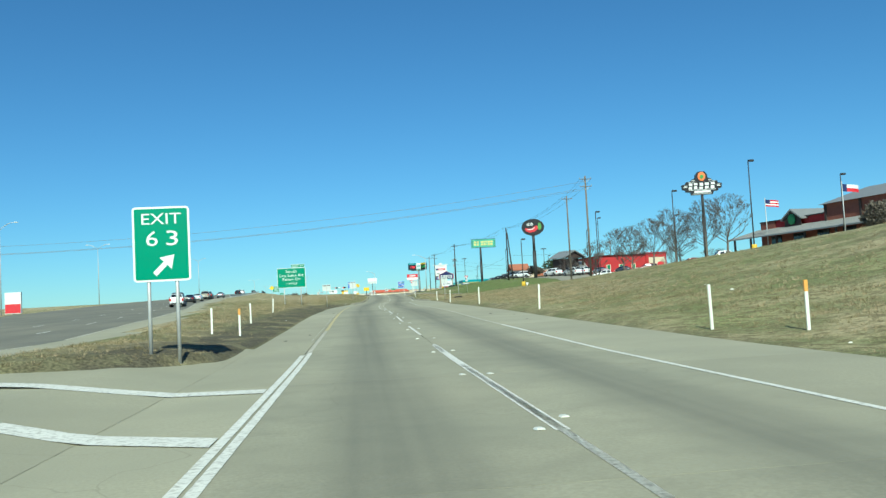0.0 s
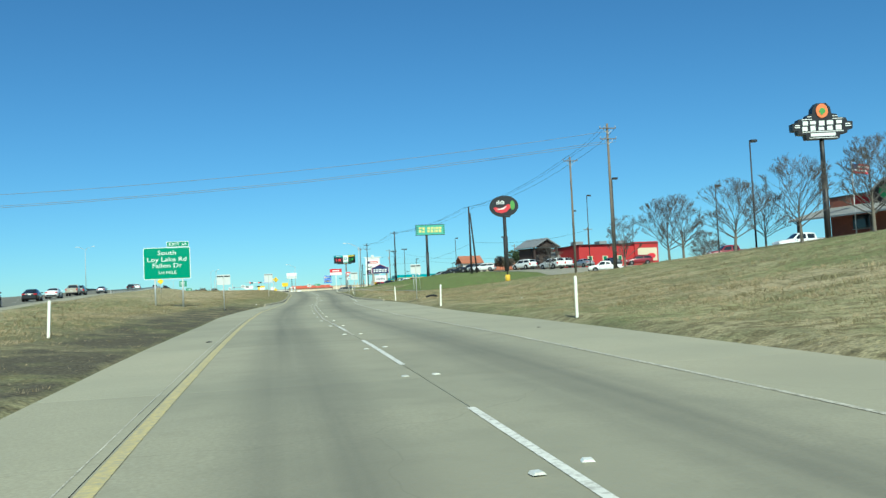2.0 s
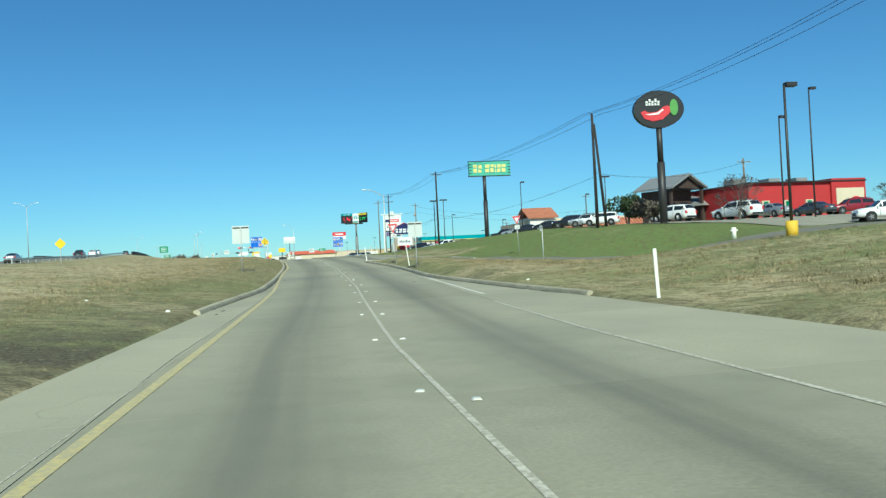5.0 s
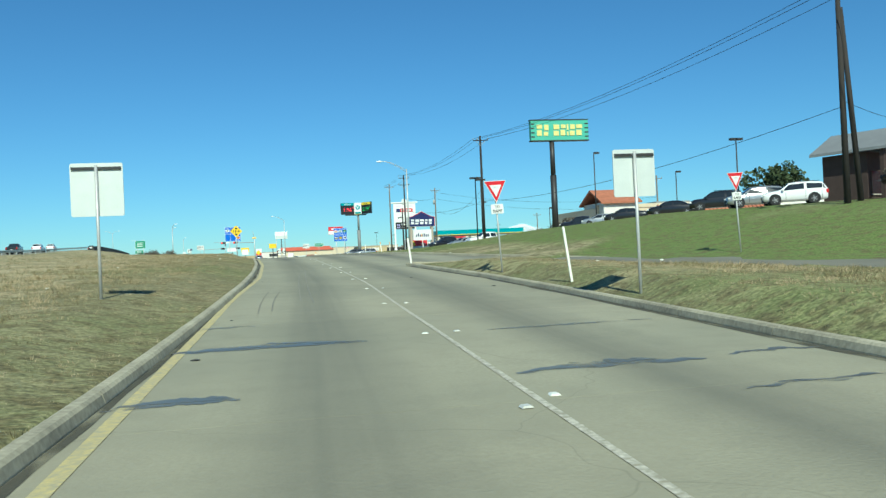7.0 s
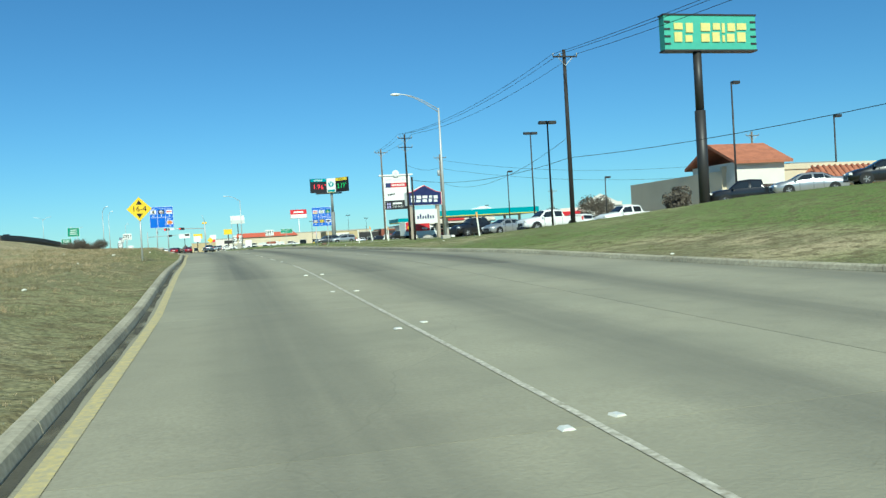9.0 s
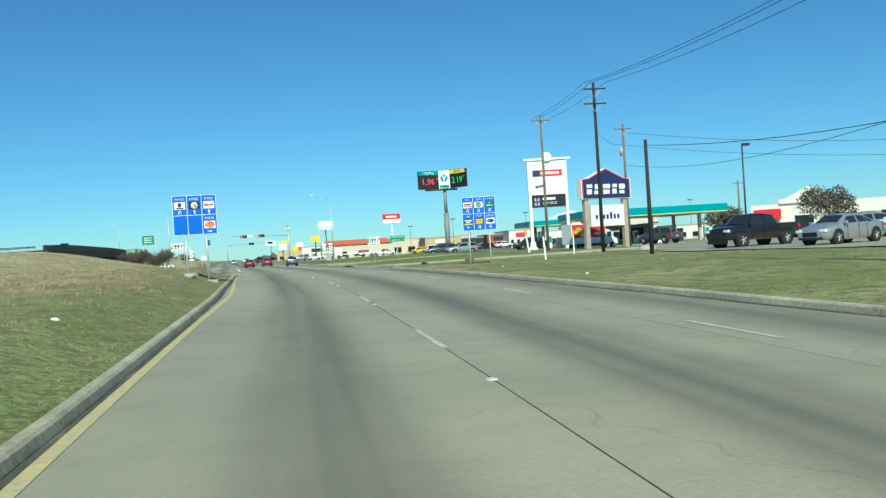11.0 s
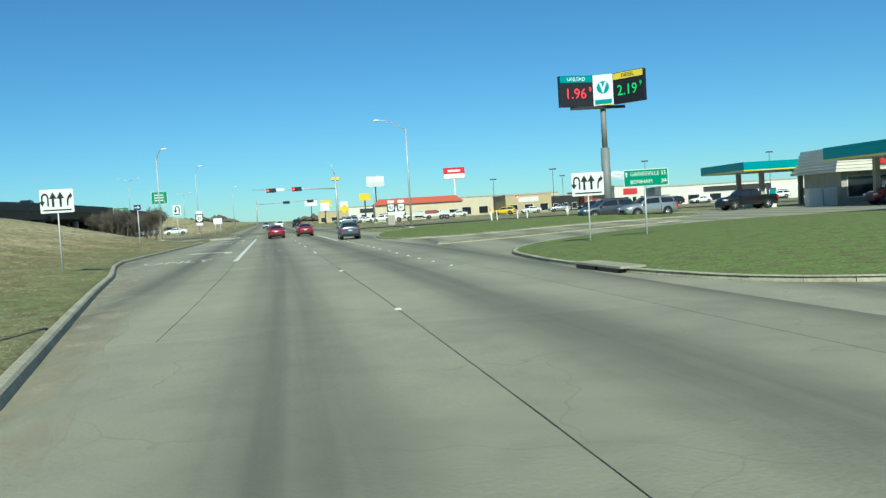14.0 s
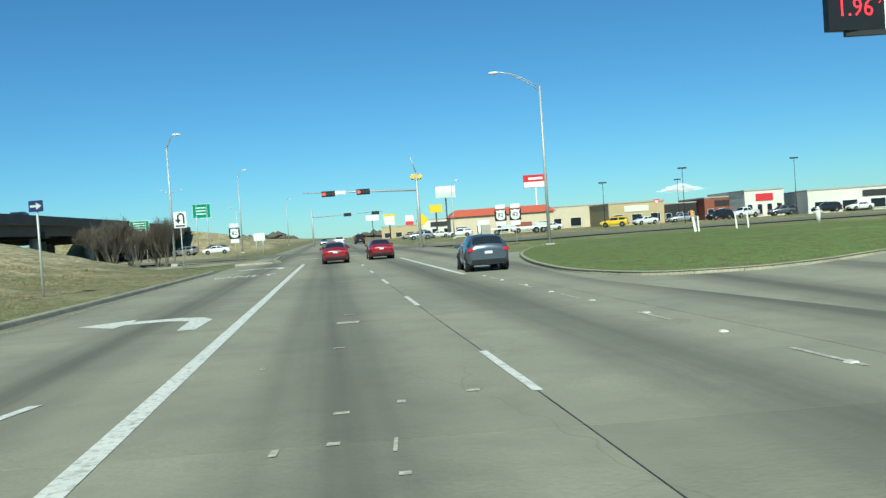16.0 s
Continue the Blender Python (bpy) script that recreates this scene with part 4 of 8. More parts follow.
def yield_sign(x, y, top, s, plate, label, yaw=0.0):
    g = thing("yield_sign", label, "road sign", at(x + .1, y, yaw) @ pose(0, 0, 0, 0, -3, 0), "yield signs")
    t = top - g.matrix_basis.translation.z
    post(g, 0, t - 0.1, 0.06)
    h = s * 0.88
    bm = bmesh.new()
    slab(bm, [(0, t - h), (s / 2, t), (-s / 2, t)], -0.055, -0.035)
    pb = part("panel", bm, WHITE_SIGN, g, bevel=0.004)
    bm = bmesh.new()
    slab(bm, [(0, t - h * .94), (s * .465, t - h * .02), (-s * .465, t - h * .02)], -0.06, -0.055)
    part("red_border", bm, RED_SIGN, pb)
    bm = bmesh.new()
    slab(bm, [(0, t - h * .72), (s * .27, t - h * .19), (-s * .27, t - h * .19)], -0.068, -0.06)
    part("face", bm, WHITE_SIGN, pb)
    if plate:
        words(g, "word", "YIELD", 0.08, 0, t - h * .3, -0.072, ALU_BACK)
        panel(g, -0.24, 0.24, t - h - .37, t - h - .04, WHITE_SIGN, r=0.03, border=WHITE_SIGN, bw=.02)
        words(g, "word", "TO", 0.13, 0, t - h - .135, -0.072, BLACK)
        words(g, "word", "RAMP", 0.14, 0, t - h - .275, -0.072, BLACK, width=.36)
    return g
yield_sign(10.44, 164.5, 6.12, 0.87, True, "red and white yield sign with a to ramp plate", 14)
yield_sign(21.6, 168.0, 6.5, 0.87, True, "red and white yield sign below the parked cars", 12)
yield_sign(27.0, 400.0, 8.0, 0.9, False, "small red yield sign across the junction")

# low bridge warning
g = thing("clearance_sign", "yellow diamond sign with a 16-4 clearance", "road sign", at(0.0, 214.4))
post(g, 0, 2.2, 0.07)
bm = bmesh.new()
slab(bm, [(0, 1.75), (0.53, 2.28), (0, 2.81), (-0.53, 2.28)], -0.06, -0.035)
pb = part("panel", bm, YELLOW_SIGN, g)
words(g, "number", "16-4", 0.34, 0, 2.28, -0.065, BLACK)
for s in (1, -1):
    bm = bmesh.new()
    slab(bm, [(-.13, 2.28 + s * .2), (.13, 2.28 + s * .2), (0, 2.28 + s * .4)] if s > 0 else [(.13, 2.28 + s * .2), (-.13, 2.28 + s * .2), (0, 2.28 + s * .4)], -0.068, -0.06)
    part("triangle", bm, BLACK, pb)

# logo boards
def logo(parent, x, z, w, h, back, shapes, y):
    """A business panel: a plain field with coloured shapes in place of the mark."""
    p = panel(parent, x - w / 2, x + w / 2, z - h / 2, z + h / 2, back, y=y, r=0.02, name="logo_panel", t=0.006)
    for kind, cx, cz, sw, sh, m in shapes:
        bm = bmesh.new()
        if kind == 'o':
            slab(bm, [(x + cx * w + sw * w / 2 * math.cos(a), z + cz * h + sh * h / 2 * math.sin(a)) for a in [2 * math.pi * i / 20 for i in range(20)]], y - 0.006, y)
        else:
            slab(bm, rounded(sw * w, sh * h, 0.01, x + cx * w, z + cz * h, 2), y - 0.006, y)
        part("logo_shape", bm, m, p)
    return p
LRED, LORANGE, LGREEN, LYEL = mat("logo_red", (0.6, 0.03, 0.04), 0.5), mat("logo_orange", (0.78, 0.2, 0.06), 0.5), mat("logo_green", (0.0, 0.16, 0.08), 0.5), mat("logo_yellow", (0.85, 0.62, 0.05), 0.5)
F = thing("logo_board", "blue roadside board with food logos on two posts", "road sign", at(-1.9, 256.2, 3))
F.matrix_basis.translation.z = 5.0
for x in (-0.48, 0.48):
    post(F, x, 2.3, 0.09)
panel(F, -1.03, 1.03, 2.06, 3.98, BLUE_SIGN, r=0.03, border=WHITE_SIGN, bw=.02)
for x in (-.343, .343):
    bar(F, x - .012, x + .012, 2.08, 3.96, WHITE_SIGN, -0.073, "divider")
bar(F, -1.01, 1.01, 3.0, 3.024, WHITE_SIGN, -0.0735, "divider")
for x, z in ((-.686, 3.8), (0, 3.8), (.686, 3.8), (.686, 2.83)):
    words(F, "word", "FOOD", 0.15, x, z, -0.07, WHITE_SIGN)
logo(F, -.686, 3.49, .52, .36, WHITE_SIGN, [('o', 0, .1, .35, .6, SOOT), ('r', 0, -.34, .7, .16, SOOT)], -0.072)
logo(F, 0, 3.49, .52, .36, BLACK, [('o', 0, 0, .62, .88, WHITE_SIGN), ('o', 0, 0, .5, .7, BLACK), ('r', -.08, 0, .1, .4, LRED), ('r', .08, 0, .1, .4, LRED)], -0.072)
logo(F, .686, 3.49, .52, .36, WHITE_SIGN, [('r', -.22, 0, .38, .3, LRED), ('r', .22, 0, .4, .26, LRED)], -0.072)
logo(F, .686, 2.52, .52, .36, WHITE_SIGN, [('o', 0, 0, .92, .9, LORANGE), ('r', -.05, .14, .66, .16, LYEL), ('r', .05, -.06, .66, .16, LYEL), ('r', 0, -.28, .5, .06, WHITE_SIGN)], -0.072)
hook_arrow(F, -.686, 3.16, .2, WHITE_SIGN, -0.074)
arrow(F, 0, 3.16, .22, 0, WHITE_SIGN, -0.074)
arrow(F, .686, 3.16, .22, 0, WHITE_SIGN, -0.074)
arrow(F, .686, 2.2, .22, -90, WHITE_SIGN, -0.074)
for x in (-.48, .48):
    bm = bmesh.new()
    z = hgt(-1.9 + x, 256.2) - 5.0
    flat(bm, rounded(.95, .6, .2, x), z - .2, z + .05)
    part("footing", bm, STONE, F)

G = thing("logo_board", "blue board with gas, food and lodging logos", "road sign", at(13.25, 261.4, -9))
G.scale = (.93, 1, .945)
for x in (-0.68, 0.58):
    post(G, x, 2.2, 0.09)
panel(G, -1.03, 1.03, 2.05, 4.08, BLUE_SIGN, r=0.03, border=WHITE_SIGN, bw=.02)
for x in (-.343, .343):
    bar(G, x - .012, x + .012, 2.07, 4.06, WHITE_SIGN, -0.073, "divider")
bar(G, -1.01, 1.01, 3.05, 3.074, WHITE_SIGN, -0.0735, "divider")
for z in (3.93, 2.92):
    for x, s in ((-.686, "GAS"), (0, "FOOD"), (.686, "LODGING")):
        words(G, "word", s, 0.13, x, z, -0.07, WHITE_SIGN, squeeze=.95 if s != "LODGING" else .85)
logo(G, -.686, 3.6, .52, .36, WHITE_SIGN, [('r', 0, .12, .8, .3, LRED), ('r', 0, -.18, .8, .1, NAVY), ('r', 0, -.4, .96, .18, LYEL)], -0.072)
logo(G, 0, 3.6, .52, .36, WHITE_SIGN, [('o', 0, 0, .58, .84, LGREEN), ('o', 0, 0, .3, .5, WHITE_SIGN)], -0.072)
logo(G, .686, 3.6, .52, .36, LGREEN, [('o', 0, .2, .16, .26, LYEL), ('r', 0, -.2, .8, .1, WHITE_SIGN)], -0.072)
logo(G, -.686, 2.59, .52, .36, NAVY, [('r', 0, .2, .84, .2, WHITE_SIGN), ('r', 0, -.06, .5, .18, WHITE_SIGN), ('r', 0, -.4, .96, .18, LYEL)], -0.072)
logo(G, 0, 2.59, .52, .36, BLACK, [('r', 0, .3, .86, .18, LYEL), ('r', 0, 0, .86, .18, LYEL), ('r', 0, -.3, .86, .18, LYEL)], -0.072)
logo(G, .686, 2.59, .52, .36, WHITE_SIGN, [('o', 0, 0, .86, .6, NAVY), ('r', 0, 0, .6, .12, WHITE_SIGN)], -0.072)
for x, z in ((-.686, 3.25), (0, 3.25), (.686, 3.25), (0, 2.25), (.686, 2.25)):
    hook_arrow(G, x, z, .22, WHITE_SIGN, -0.074)
arrow(G, -.686, 2.25, .22, 90, WHITE_SIGN, -0.074)

# lane control boards
def lane_board(x, y, yaw, label, zb):
    g = thing("lane_sign", label, "road sign", at(x, y, yaw), "lane use signs")
    g.matrix_basis.translation.z = zb
    g.scale = (.82, .82, 1.0)
    post(g, 0, 1.9, 0.075, z0=-.8)
    panel(g, -.72, .72, 1.55, 2.42, WHITE_SIGN, r=.05, border=WHITE_SIGN, bw=.02)
    hook_arrow(g, -.5, 2.05, .5, BLACK, -.074)
    arrow(g, -.16, 2.05, .55, 0, BLACK, -.074)
    arrow(g, .16, 2.05, .55, 0, BLACK, -.074)
    bm = bmesh.new()
    slab(bm, [(.42, 1.8), (.48, 1.8), (.5, 2.0), (.58, 2.12), (.58, 2.04), (.68, 2.17), (.58, 2.3), (.58, 2.22), (.48, 2.15), (.43, 2.02)], -.074, -.068)
    part("arrow", bm, BLACK, g)
    bar(g, -.6, .6, 1.63, 1.68, BLACK, -.074)
lane_board(-9.7, 301.6, 3, "white lane use board with black arrows on verge", 5.37)
lane_board(9.9, 300.0, -10, "white lane use board on the green island", 4.83)
g = thing("distance_sign", "green distance sign to two towns on a post", "road sign", at(12.4, 300.7, -10))
g.matrix_basis.translation.z = 4.9
post(g, -.05, 2.0, .07, z0=-.8)
panel(g, -.85, .85, 1.72, 2.38, GREEN_SIGN, r=.05, border=WHITE_SIGN, bw=.025)
for s, z in (("GAINESVILLE 33", 2.2), ("BONHAM      29", 1.9)):
    words(g, "line", s, .215, .08, z, -.07, WHITE_SIGN, squeeze=.9)
arrow(g, -.74, 2.2, .2, 0, WHITE_SIGN, -.074)
arrow(g, .72, 1.9, .16, -90, WHITE_SIGN, -.074)

def edge_sign(x, y, top, w, label, yaw=-8):
    g = thing("small_sign", label, "road sign", at(x, y, yaw))
    t = top - g.matrix_basis.translation.z
    post(g, 0, t, .075)
    panel(g, -w / 2, w / 2, t - .36, t, NAVY, r=.03)
    arrow(g, 0, t - .18, w * .8, -90, ALU_BACK, -.068)
    return g
edge_sign(-4.1, 279.9, 7.35, .4, "small dark sign on a slim steel post", 75)
edge_sign(-13.75, 330.0, 7.86, .48, "small one way plate on a steel post")
g = thing("turn_sign", "white sign with a black u-turn arrow", "road sign", at(-16.6, 357.6, 4))
g.matrix_basis.translation.z = 4.6
post(g, 0, 3.0, .07)
panel(g, -.4, .4, 2.74, 3.78, WHITE_SIGN, r=.05, border=WHITE_SIGN, bw=.02)
hook_arrow(g, 0.05, 3.36, .72, BLACK, -.074)
bar(g, -.3, .3, 2.82, 2.92, BLACK, -.074)
def route_shields(x, y, n, s, z, label):
    g = thing("route_sign", label, "road sign", at(x, y))
    for k in range(n):
        o = (k - (n - 1) / 2) * s * 1.25
        post(g, o, z + s, .07)
        panel(g, o - s / 2, o + s / 2, z, z + s, BLACK, r=.05, name="shield_panel")
        bm = bmesh.new()
        slab(bm, [(o + s * u, z + s * v) for u, v in ((0, .06), (.3, .16), (.4, .42), (.34, .7), (.42, .92), (.2, .88), (0, .95), (-.2, .88), (-.42, .92), (-.34, .7), (-.4, .42), (-.3, .16))], -.07, -.06)
        part("shield", bm, WHITE_SIGN, g)
        words(g, "number", "82", s * .5, o, z + s * .48, -.076, BLACK)
        panel(g, o - s * .4, o + s * .4, z + s * 1.05, z + s * 1.4, WHITE_SIGN, r=.02, name="direction_plate")
        panel(g, o - s * .4, o + s * .4, z - s * .4, z - s * .05, WHITE_SIGN, r=.02, name="arrow_plate")
    return g
route_shields(6.5, 374, 2, 1.0, 2.0, "pair of black and white route shields")
g = route_shields(-21.5, 398, 1, 1.2, 2.2, "route shield assembly beside the junction")
for x, y, w, h, z, m, label in ((-45.9, 484.5, 3.7, 3.0, 12.2, GREEN_SIGN, "green exit guide sign far up the highway"), (-36, 411, 2.4, 1.3, 8.6, GREEN_SIGN, "small green sign far along the highway"), (-19.5, 402, 1.3, 0.9, 6.3, WHITE_SIGN, "white board beyond the junction")):
    g = thing("far_sign", label, "road sign", at(x, y, 8))
    t = g.matrix_basis.translation.z
    for o in (-w * .3, w * .3):
        post(g, o, z - t + h, .16)
    panel(g, -w / 2, w / 2, z - t, z - t + h, m, r=.12, border=WHITE_SIGN, bw=.06)
    if m is GREEN_SIGN:
        for k in range(3):
            bar(g, -w * .3, w * .25, z - t + h * (.25 + .22 * k), z - t + h * (.33 + .22 * k), WHITE_SIGN, -.078)
g = thing("yellow_warning_sign", "yellow diamond warning sign by the junction", "road sign", at(-0.2, 412))
post(g, 0, 3.6, .1)
bm = bmesh.new()
slab(bm, [(0, 2.3), (.8, 3.1), (0, 3.9), (-.8, 3.1)], -.06, -.03)
part("panel", bm, YELLOW_SIGN, g)
g = thing("yellow_warning_sign", "yellow diamond warning sign beside the highway", "road sign", at(-18.1, 181.7))
g.matrix_basis.translation.z = 4.27
post(g, 0, 2.3, .07)
bm = bmesh.new()
slab(bm, [(0, 1.6), (.5, 2.1), (0, 2.6), (-.5, 2.1)], -.06, -.03)
part("panel", bm, YELLOW_SIGN, g)

# delineator posts
def delineator():
    g = thing("delineator", "leaning white plastic delineator post in the grass", "delineator", None, "delineators along the verge")
    bm = bmesh.new()
    slab(bm, [(-.045, -.2), (.045, -.2), (.045, 1.28), (.03, 1.32), (-.03, 1.32), (-.045, 1.28)], -.02, .02)
    part("blade", bm, POSTWHITE, g)
    bm = bmesh.new()
    bx(bm, -.036, .036, -.026, -.018, 1.05, 1.25)
    part("reflector", bm, WHITE_SIGN, g)
    return g
D0 = delineator()
spots = [(10.2, 23.9), (9.55, 44.5), (9.3, 65.3), (9.7, 90), (11.0, 119),  (9.75, 178.6), (-6.16, 36.4), (-5.8, 46.5), (-6.6, 66.5), (15.4, 352.4), (17.3, 351.3), (18.5, 352.6), (16.8, 260.5)]
for i, (x, y) in enumerate(spots):
    m = at(x, y) @ pose(0, 0, 0, random.uniform(-3, 3), random.uniform(-6, 2), random.uniform(-10, 10))
    if i == 0:
        D0.matrix_basis = m
    else:
        c = copy_thing(D0, m)
        if x < 0:
            c.scale = (.9, 1, .82)
copy_thing(D0, at(10.5, 157.6) @ pose(0, 0, 0, 0, -7, 0)).scale = (.7, 1, 1.12)
D1 = thing("delineator", "white delineator post with an orange top", "delineator", at(11.5, 20.9), "orange topped delineators")
bm = bmesh.new()
slab(bm, [(-.045, -.2), (.045, -.2), (.045, 1.0), (-.045, 1.0)], -.02, .02)
part("blade", bm, POSTWHITE, D1)
bm = bmesh.new()
bx(bm, -.05, .05, -.025, .025, 1.0, 1.3)
part("orange_top", bm, ORANGE, D1)
copy_thing(D1, at(-4.82, 35.0)).scale = (.9, 1, .85)
copy_thing(D1, at(14.6, 350.5) @ pose(0, 0, 0, 0, -8, 0) @ Matrix.Diagonal((1.6, 1, 1.3, 1)))
copy_thing(D1, at(22.6, 286.5, 0, .2) @ pose(0, 0, 0, 0, -8, 0) @ Matrix.Diagonal((1.5, 1, 1.5, 1)))
copy_thing(D1, at(19.0, 225.6) @ pose(0, 0, 0, 0, -5, 0) @ Matrix.Diagonal((.95, 1, 1.15, 1)))
copy_thing(D1, at(21.86, 271.15) @ Matrix.Diagonal((1.0, 1, 1.3, 1)))

# ---- poles and lamps ----
def utility_pole(x, y, top, r, label, m, arms=1, twin=False, drop=0.0):
    z = hgt(x, y)
    g = thing("utility_pole", label, "utility pole", pose(x, y, z), "utility poles along the bank")
    h = top - z
    bm = bmesh.new()
    cyl(bm, (0, 0, -.5), (0, 0, h), r, r * .68, 10)
    part("shaft", bm, m, g)
    if twin:
        bm = bmesh.new()
        cyl(bm, (1.05, .3, -.5), (.2, .1, h - 1.0), r * .9, r * .65, 10)
        part("brace_pole", bm, m, g)
    for k in range(arms):
        zz = h - .5 - 1.1 * k
        bm = bmesh.new()
        bx(bm, -.85, .85, -.2, -.1, zz - .045, zz + .045)
        a = part("crossarm", bm, m, g)
        for o in (-.55, .55):
            bm = bmesh.new()
            cyl(bm, (o, -.16, zz - .03), (0, -.16, zz - .6), .02, n=5)
            part("brace", bm, GALV, a)
        for o in (-.85, -.35, .85):
            bm = bmesh.new()
            cyl(bm, (o, -.14, zz + .06), (o, -.14, zz + .25), .05, .03, 6)
            part("insulator", bm, STONE, a)
    if drop:
        bm = bmesh.new()
        cyl(bm, (-.28, 0, h - 3.0), (-.28, 0, h - 2.2), .16, n=10)
        part("transformer", bm, GALV, g)
    return g
utility_pole(-70, 122.4, 13.6, .17, "far wooden utility pole beyond the highway", WOODPOLE, 1)
utility_pole(33.95, 121.1, 18.9, .17, "tall weathered wooden utility pole with crossarms", WOODPOLE, 2)
utility_pole(33.9, 132.5, 17.4, .15, "wooden utility pole with a crossarm", WOODPOLE, 1)
utility_pole(31.2, 173.8, 16.2, .17, "dark double utility pole braced by another", DARKPOLE, 0, True)
utility_pole(26.5, 228.3, 16.9, .17, "dark wooden utility pole above the green bank", DARKPOLE, 1)
utility_pole(25.1, 274.2, 17.3, .15, "tall dark wooden utility pole by the driveway", DARKPOLE, 2)
utility_pole(24.5, 287.0, 17.0, .14, "wooden utility pole by the plaza sign", WOODPOLE, 1)
utility_pole(33.5, 290.5, 16.4, .15, "wooden pole with a grey transformer can", WOODPOLE, 1, drop=1)
utility_pole(22.0, 257.6, 10.9, .13, "short dark wooden pole on the green bank", DARKPOLE, 0)
utility_pole(60, 196, 14, .16, "far wooden utility pole behind restaurants", WOODPOLE, 1)
utility_pole(64, 262, 15, .16, "wooden utility pole behind the car park", WOODPOLE, 1)
utility_pole(66, 330, 13, .16, "far wooden utility pole behind the station", WOODPOLE, 1)

def wire(a, b, sag, label="thin black overhead cable between poles"):
    cu = bmesh.new()
    pts = []
    r = .02 if "pale" in label else .016
    for i in range(17):
        t = i / 16
        p = Vector(a).lerp(Vector(b), t)
        p.z -= sag * 4 * t * (1 - t)
        pts.append(p)
    side = Vector((b[1] - a[1], a[0] - b[0], 0)).normalized() * r
    up = Vector((0, 0, r))
    rings = [[cu.verts.new(p + o) for o in (side, up, -side, -up)] for p in pts]
    for p, q in zip(rings, rings[1:]):
        for i in range(4):
            cu.faces.new((p[i], p[(i + 1) % 4], q[(i + 1) % 4], q[i]))
    one("overhead_cable", cu, PALEWIRE if "pale" in label else WIRE, label, "cable", None, "overhead cables")
tops = [(33.95, 121, 18.2), (33.9, 132.5, 16.9), (31.2, 173.8, 15.9), (26.5, 228.3, 16.4), (25.2, 274.2, 17.1), (24.5, 287, 16.5)]
for (a, b) in zip(tops, tops[1:]):
    for o, dz in ((-.85, .2), (-.35, .2), (.85, .2)):
        wire((a[0] + o, a[1], a[2] + dz), (b[0] + o, b[1], b[2] + dz), .9 if b[1] - a[1] > 20 else .25)
wire((31.2, 173.8, 10.2), (26.5, 228.3, 9.6), 1.0)
wire((31.2, 173.8, 10.5), (60, 196, 13.5), 1.0)
wire((26.5, 228.3, 9.6), (22.0, 257.6, 10.6), .8)
wire((26.5, 228.3, 11.0), (33.5, 290.5, 12.5), 1.8)
wire((33.5, 290.5, 15.6), (64, 262, 11.6), 1.3)
wire((25.2, 274.2, 13.6), (33.5, 290.5, 14.6), .5)
wire((33.5, 290.5, 14.4), (64, 262, 10.2), 1.2)
for o, z in ((0, 18.1), (.8, 17.0), (-.8, 17.0)):
    wire((33.95 + o, 121, z), (-70, 122 + o, z - 5.4), 2.2, "thin pale power cable crossing over the road")

def lot_lamp(x, y, top, label, heads=1, base=True, m=None):
    z = hgt(x, y)
    h = top - z
    g = thing("lot_lamp", label, "lamp post", pose(x, y, z), "car park lamp posts")
    bm = bmesh.new()
    cyl(bm, (0, 0, 0), (0, 0, h), .085 if y < 400 else .06, .06 if y < 400 else .04, 8)
    part("pole", bm, m or SOOT, g)
    for k in range(heads):
        s = -1 if k else 1
        bm = bmesh.new()
        bx(bm, s * .05 if s > 0 else -.65, .65 if s > 0 else -.05, -.2, .2, h - .06, h + .16)
        part("lamp_head", bm, m or SOOT, g, bevel=.02)
    if base:
        bm = bmesh.new()
        cyl(bm, (0, 0, -.2), (0, 0, .75), .3, n=14)
        part("base", bm, YELLOWP, g, "yellow painted concrete base")
    return g
for x, y, t, b in ((45.6, 93.4, 15.9, 1), (41.9, 108, 14.5, 0), (37.5, 129.1, 14.25, 0), (27.0, 137.0, 11.05, 1), (46.5, 167.3, 14.4, 0), (50.5, 129.8, 13.25, 0), (48.4, 165.5, 16.6, 0), (39.8, 280, 12.75, 0), (47.9, 268, 10.7, 0), (59.9, 98.6, 14.6, 0), (41, 231, 15.0, 0), (54, 236, 13, 0)):
    lot_lamp(x, y, t, "dark steel car park lamp on a yellow base" if b else "dark steel car park lamp post", base=bool(b))
lot_lamp(31.8, 249.6, 13.9, "dark car park lamp with twin heads and yellow base", 2)
lot_lamp(26.9, 233.0, 12.6, "dark pole with twin flood lamps", 2, False)
lot_lamp(47, 210, 13.5, "dark car park lamp with twin heads", 2, False)
for x, y, t in ((40, 430, 13), (62, 440, 14), (84, 430, 14), (110, 440, 15), (52, 470, 13), (96, 470, 13.5), (30, 440, 12)):
    lot_lamp(x, y, t, "far dark car park lamp post", 2, False)

def tube(bm, pts, r, n=6):
    """A bent round bar through pts, in one skin."""
    rings = []
    for i, p in enumerate(pts):
        d = (Vector(pts[min(i + 1, len(pts) - 1)]) - Vector(pts[max(i - 1, 0)])).to_track_quat('Z', 'Y')
        rings.append([bm.verts.new(Vector(p) + d @ Vector((r * math.cos(6.2832 * k / n), r * math.sin(6.2832 * k / n), 0))) for k in range(n)])
    for p, q in zip(rings, rings[1:]):
        for k in range(n):
            bm.faces.new((p[k], p[(k + 1) % n], q[(k + 1) % n], q[k])).smooth = True
    bm.faces.new(rings[0][::-1])
    bm.faces.new(rings[-1])

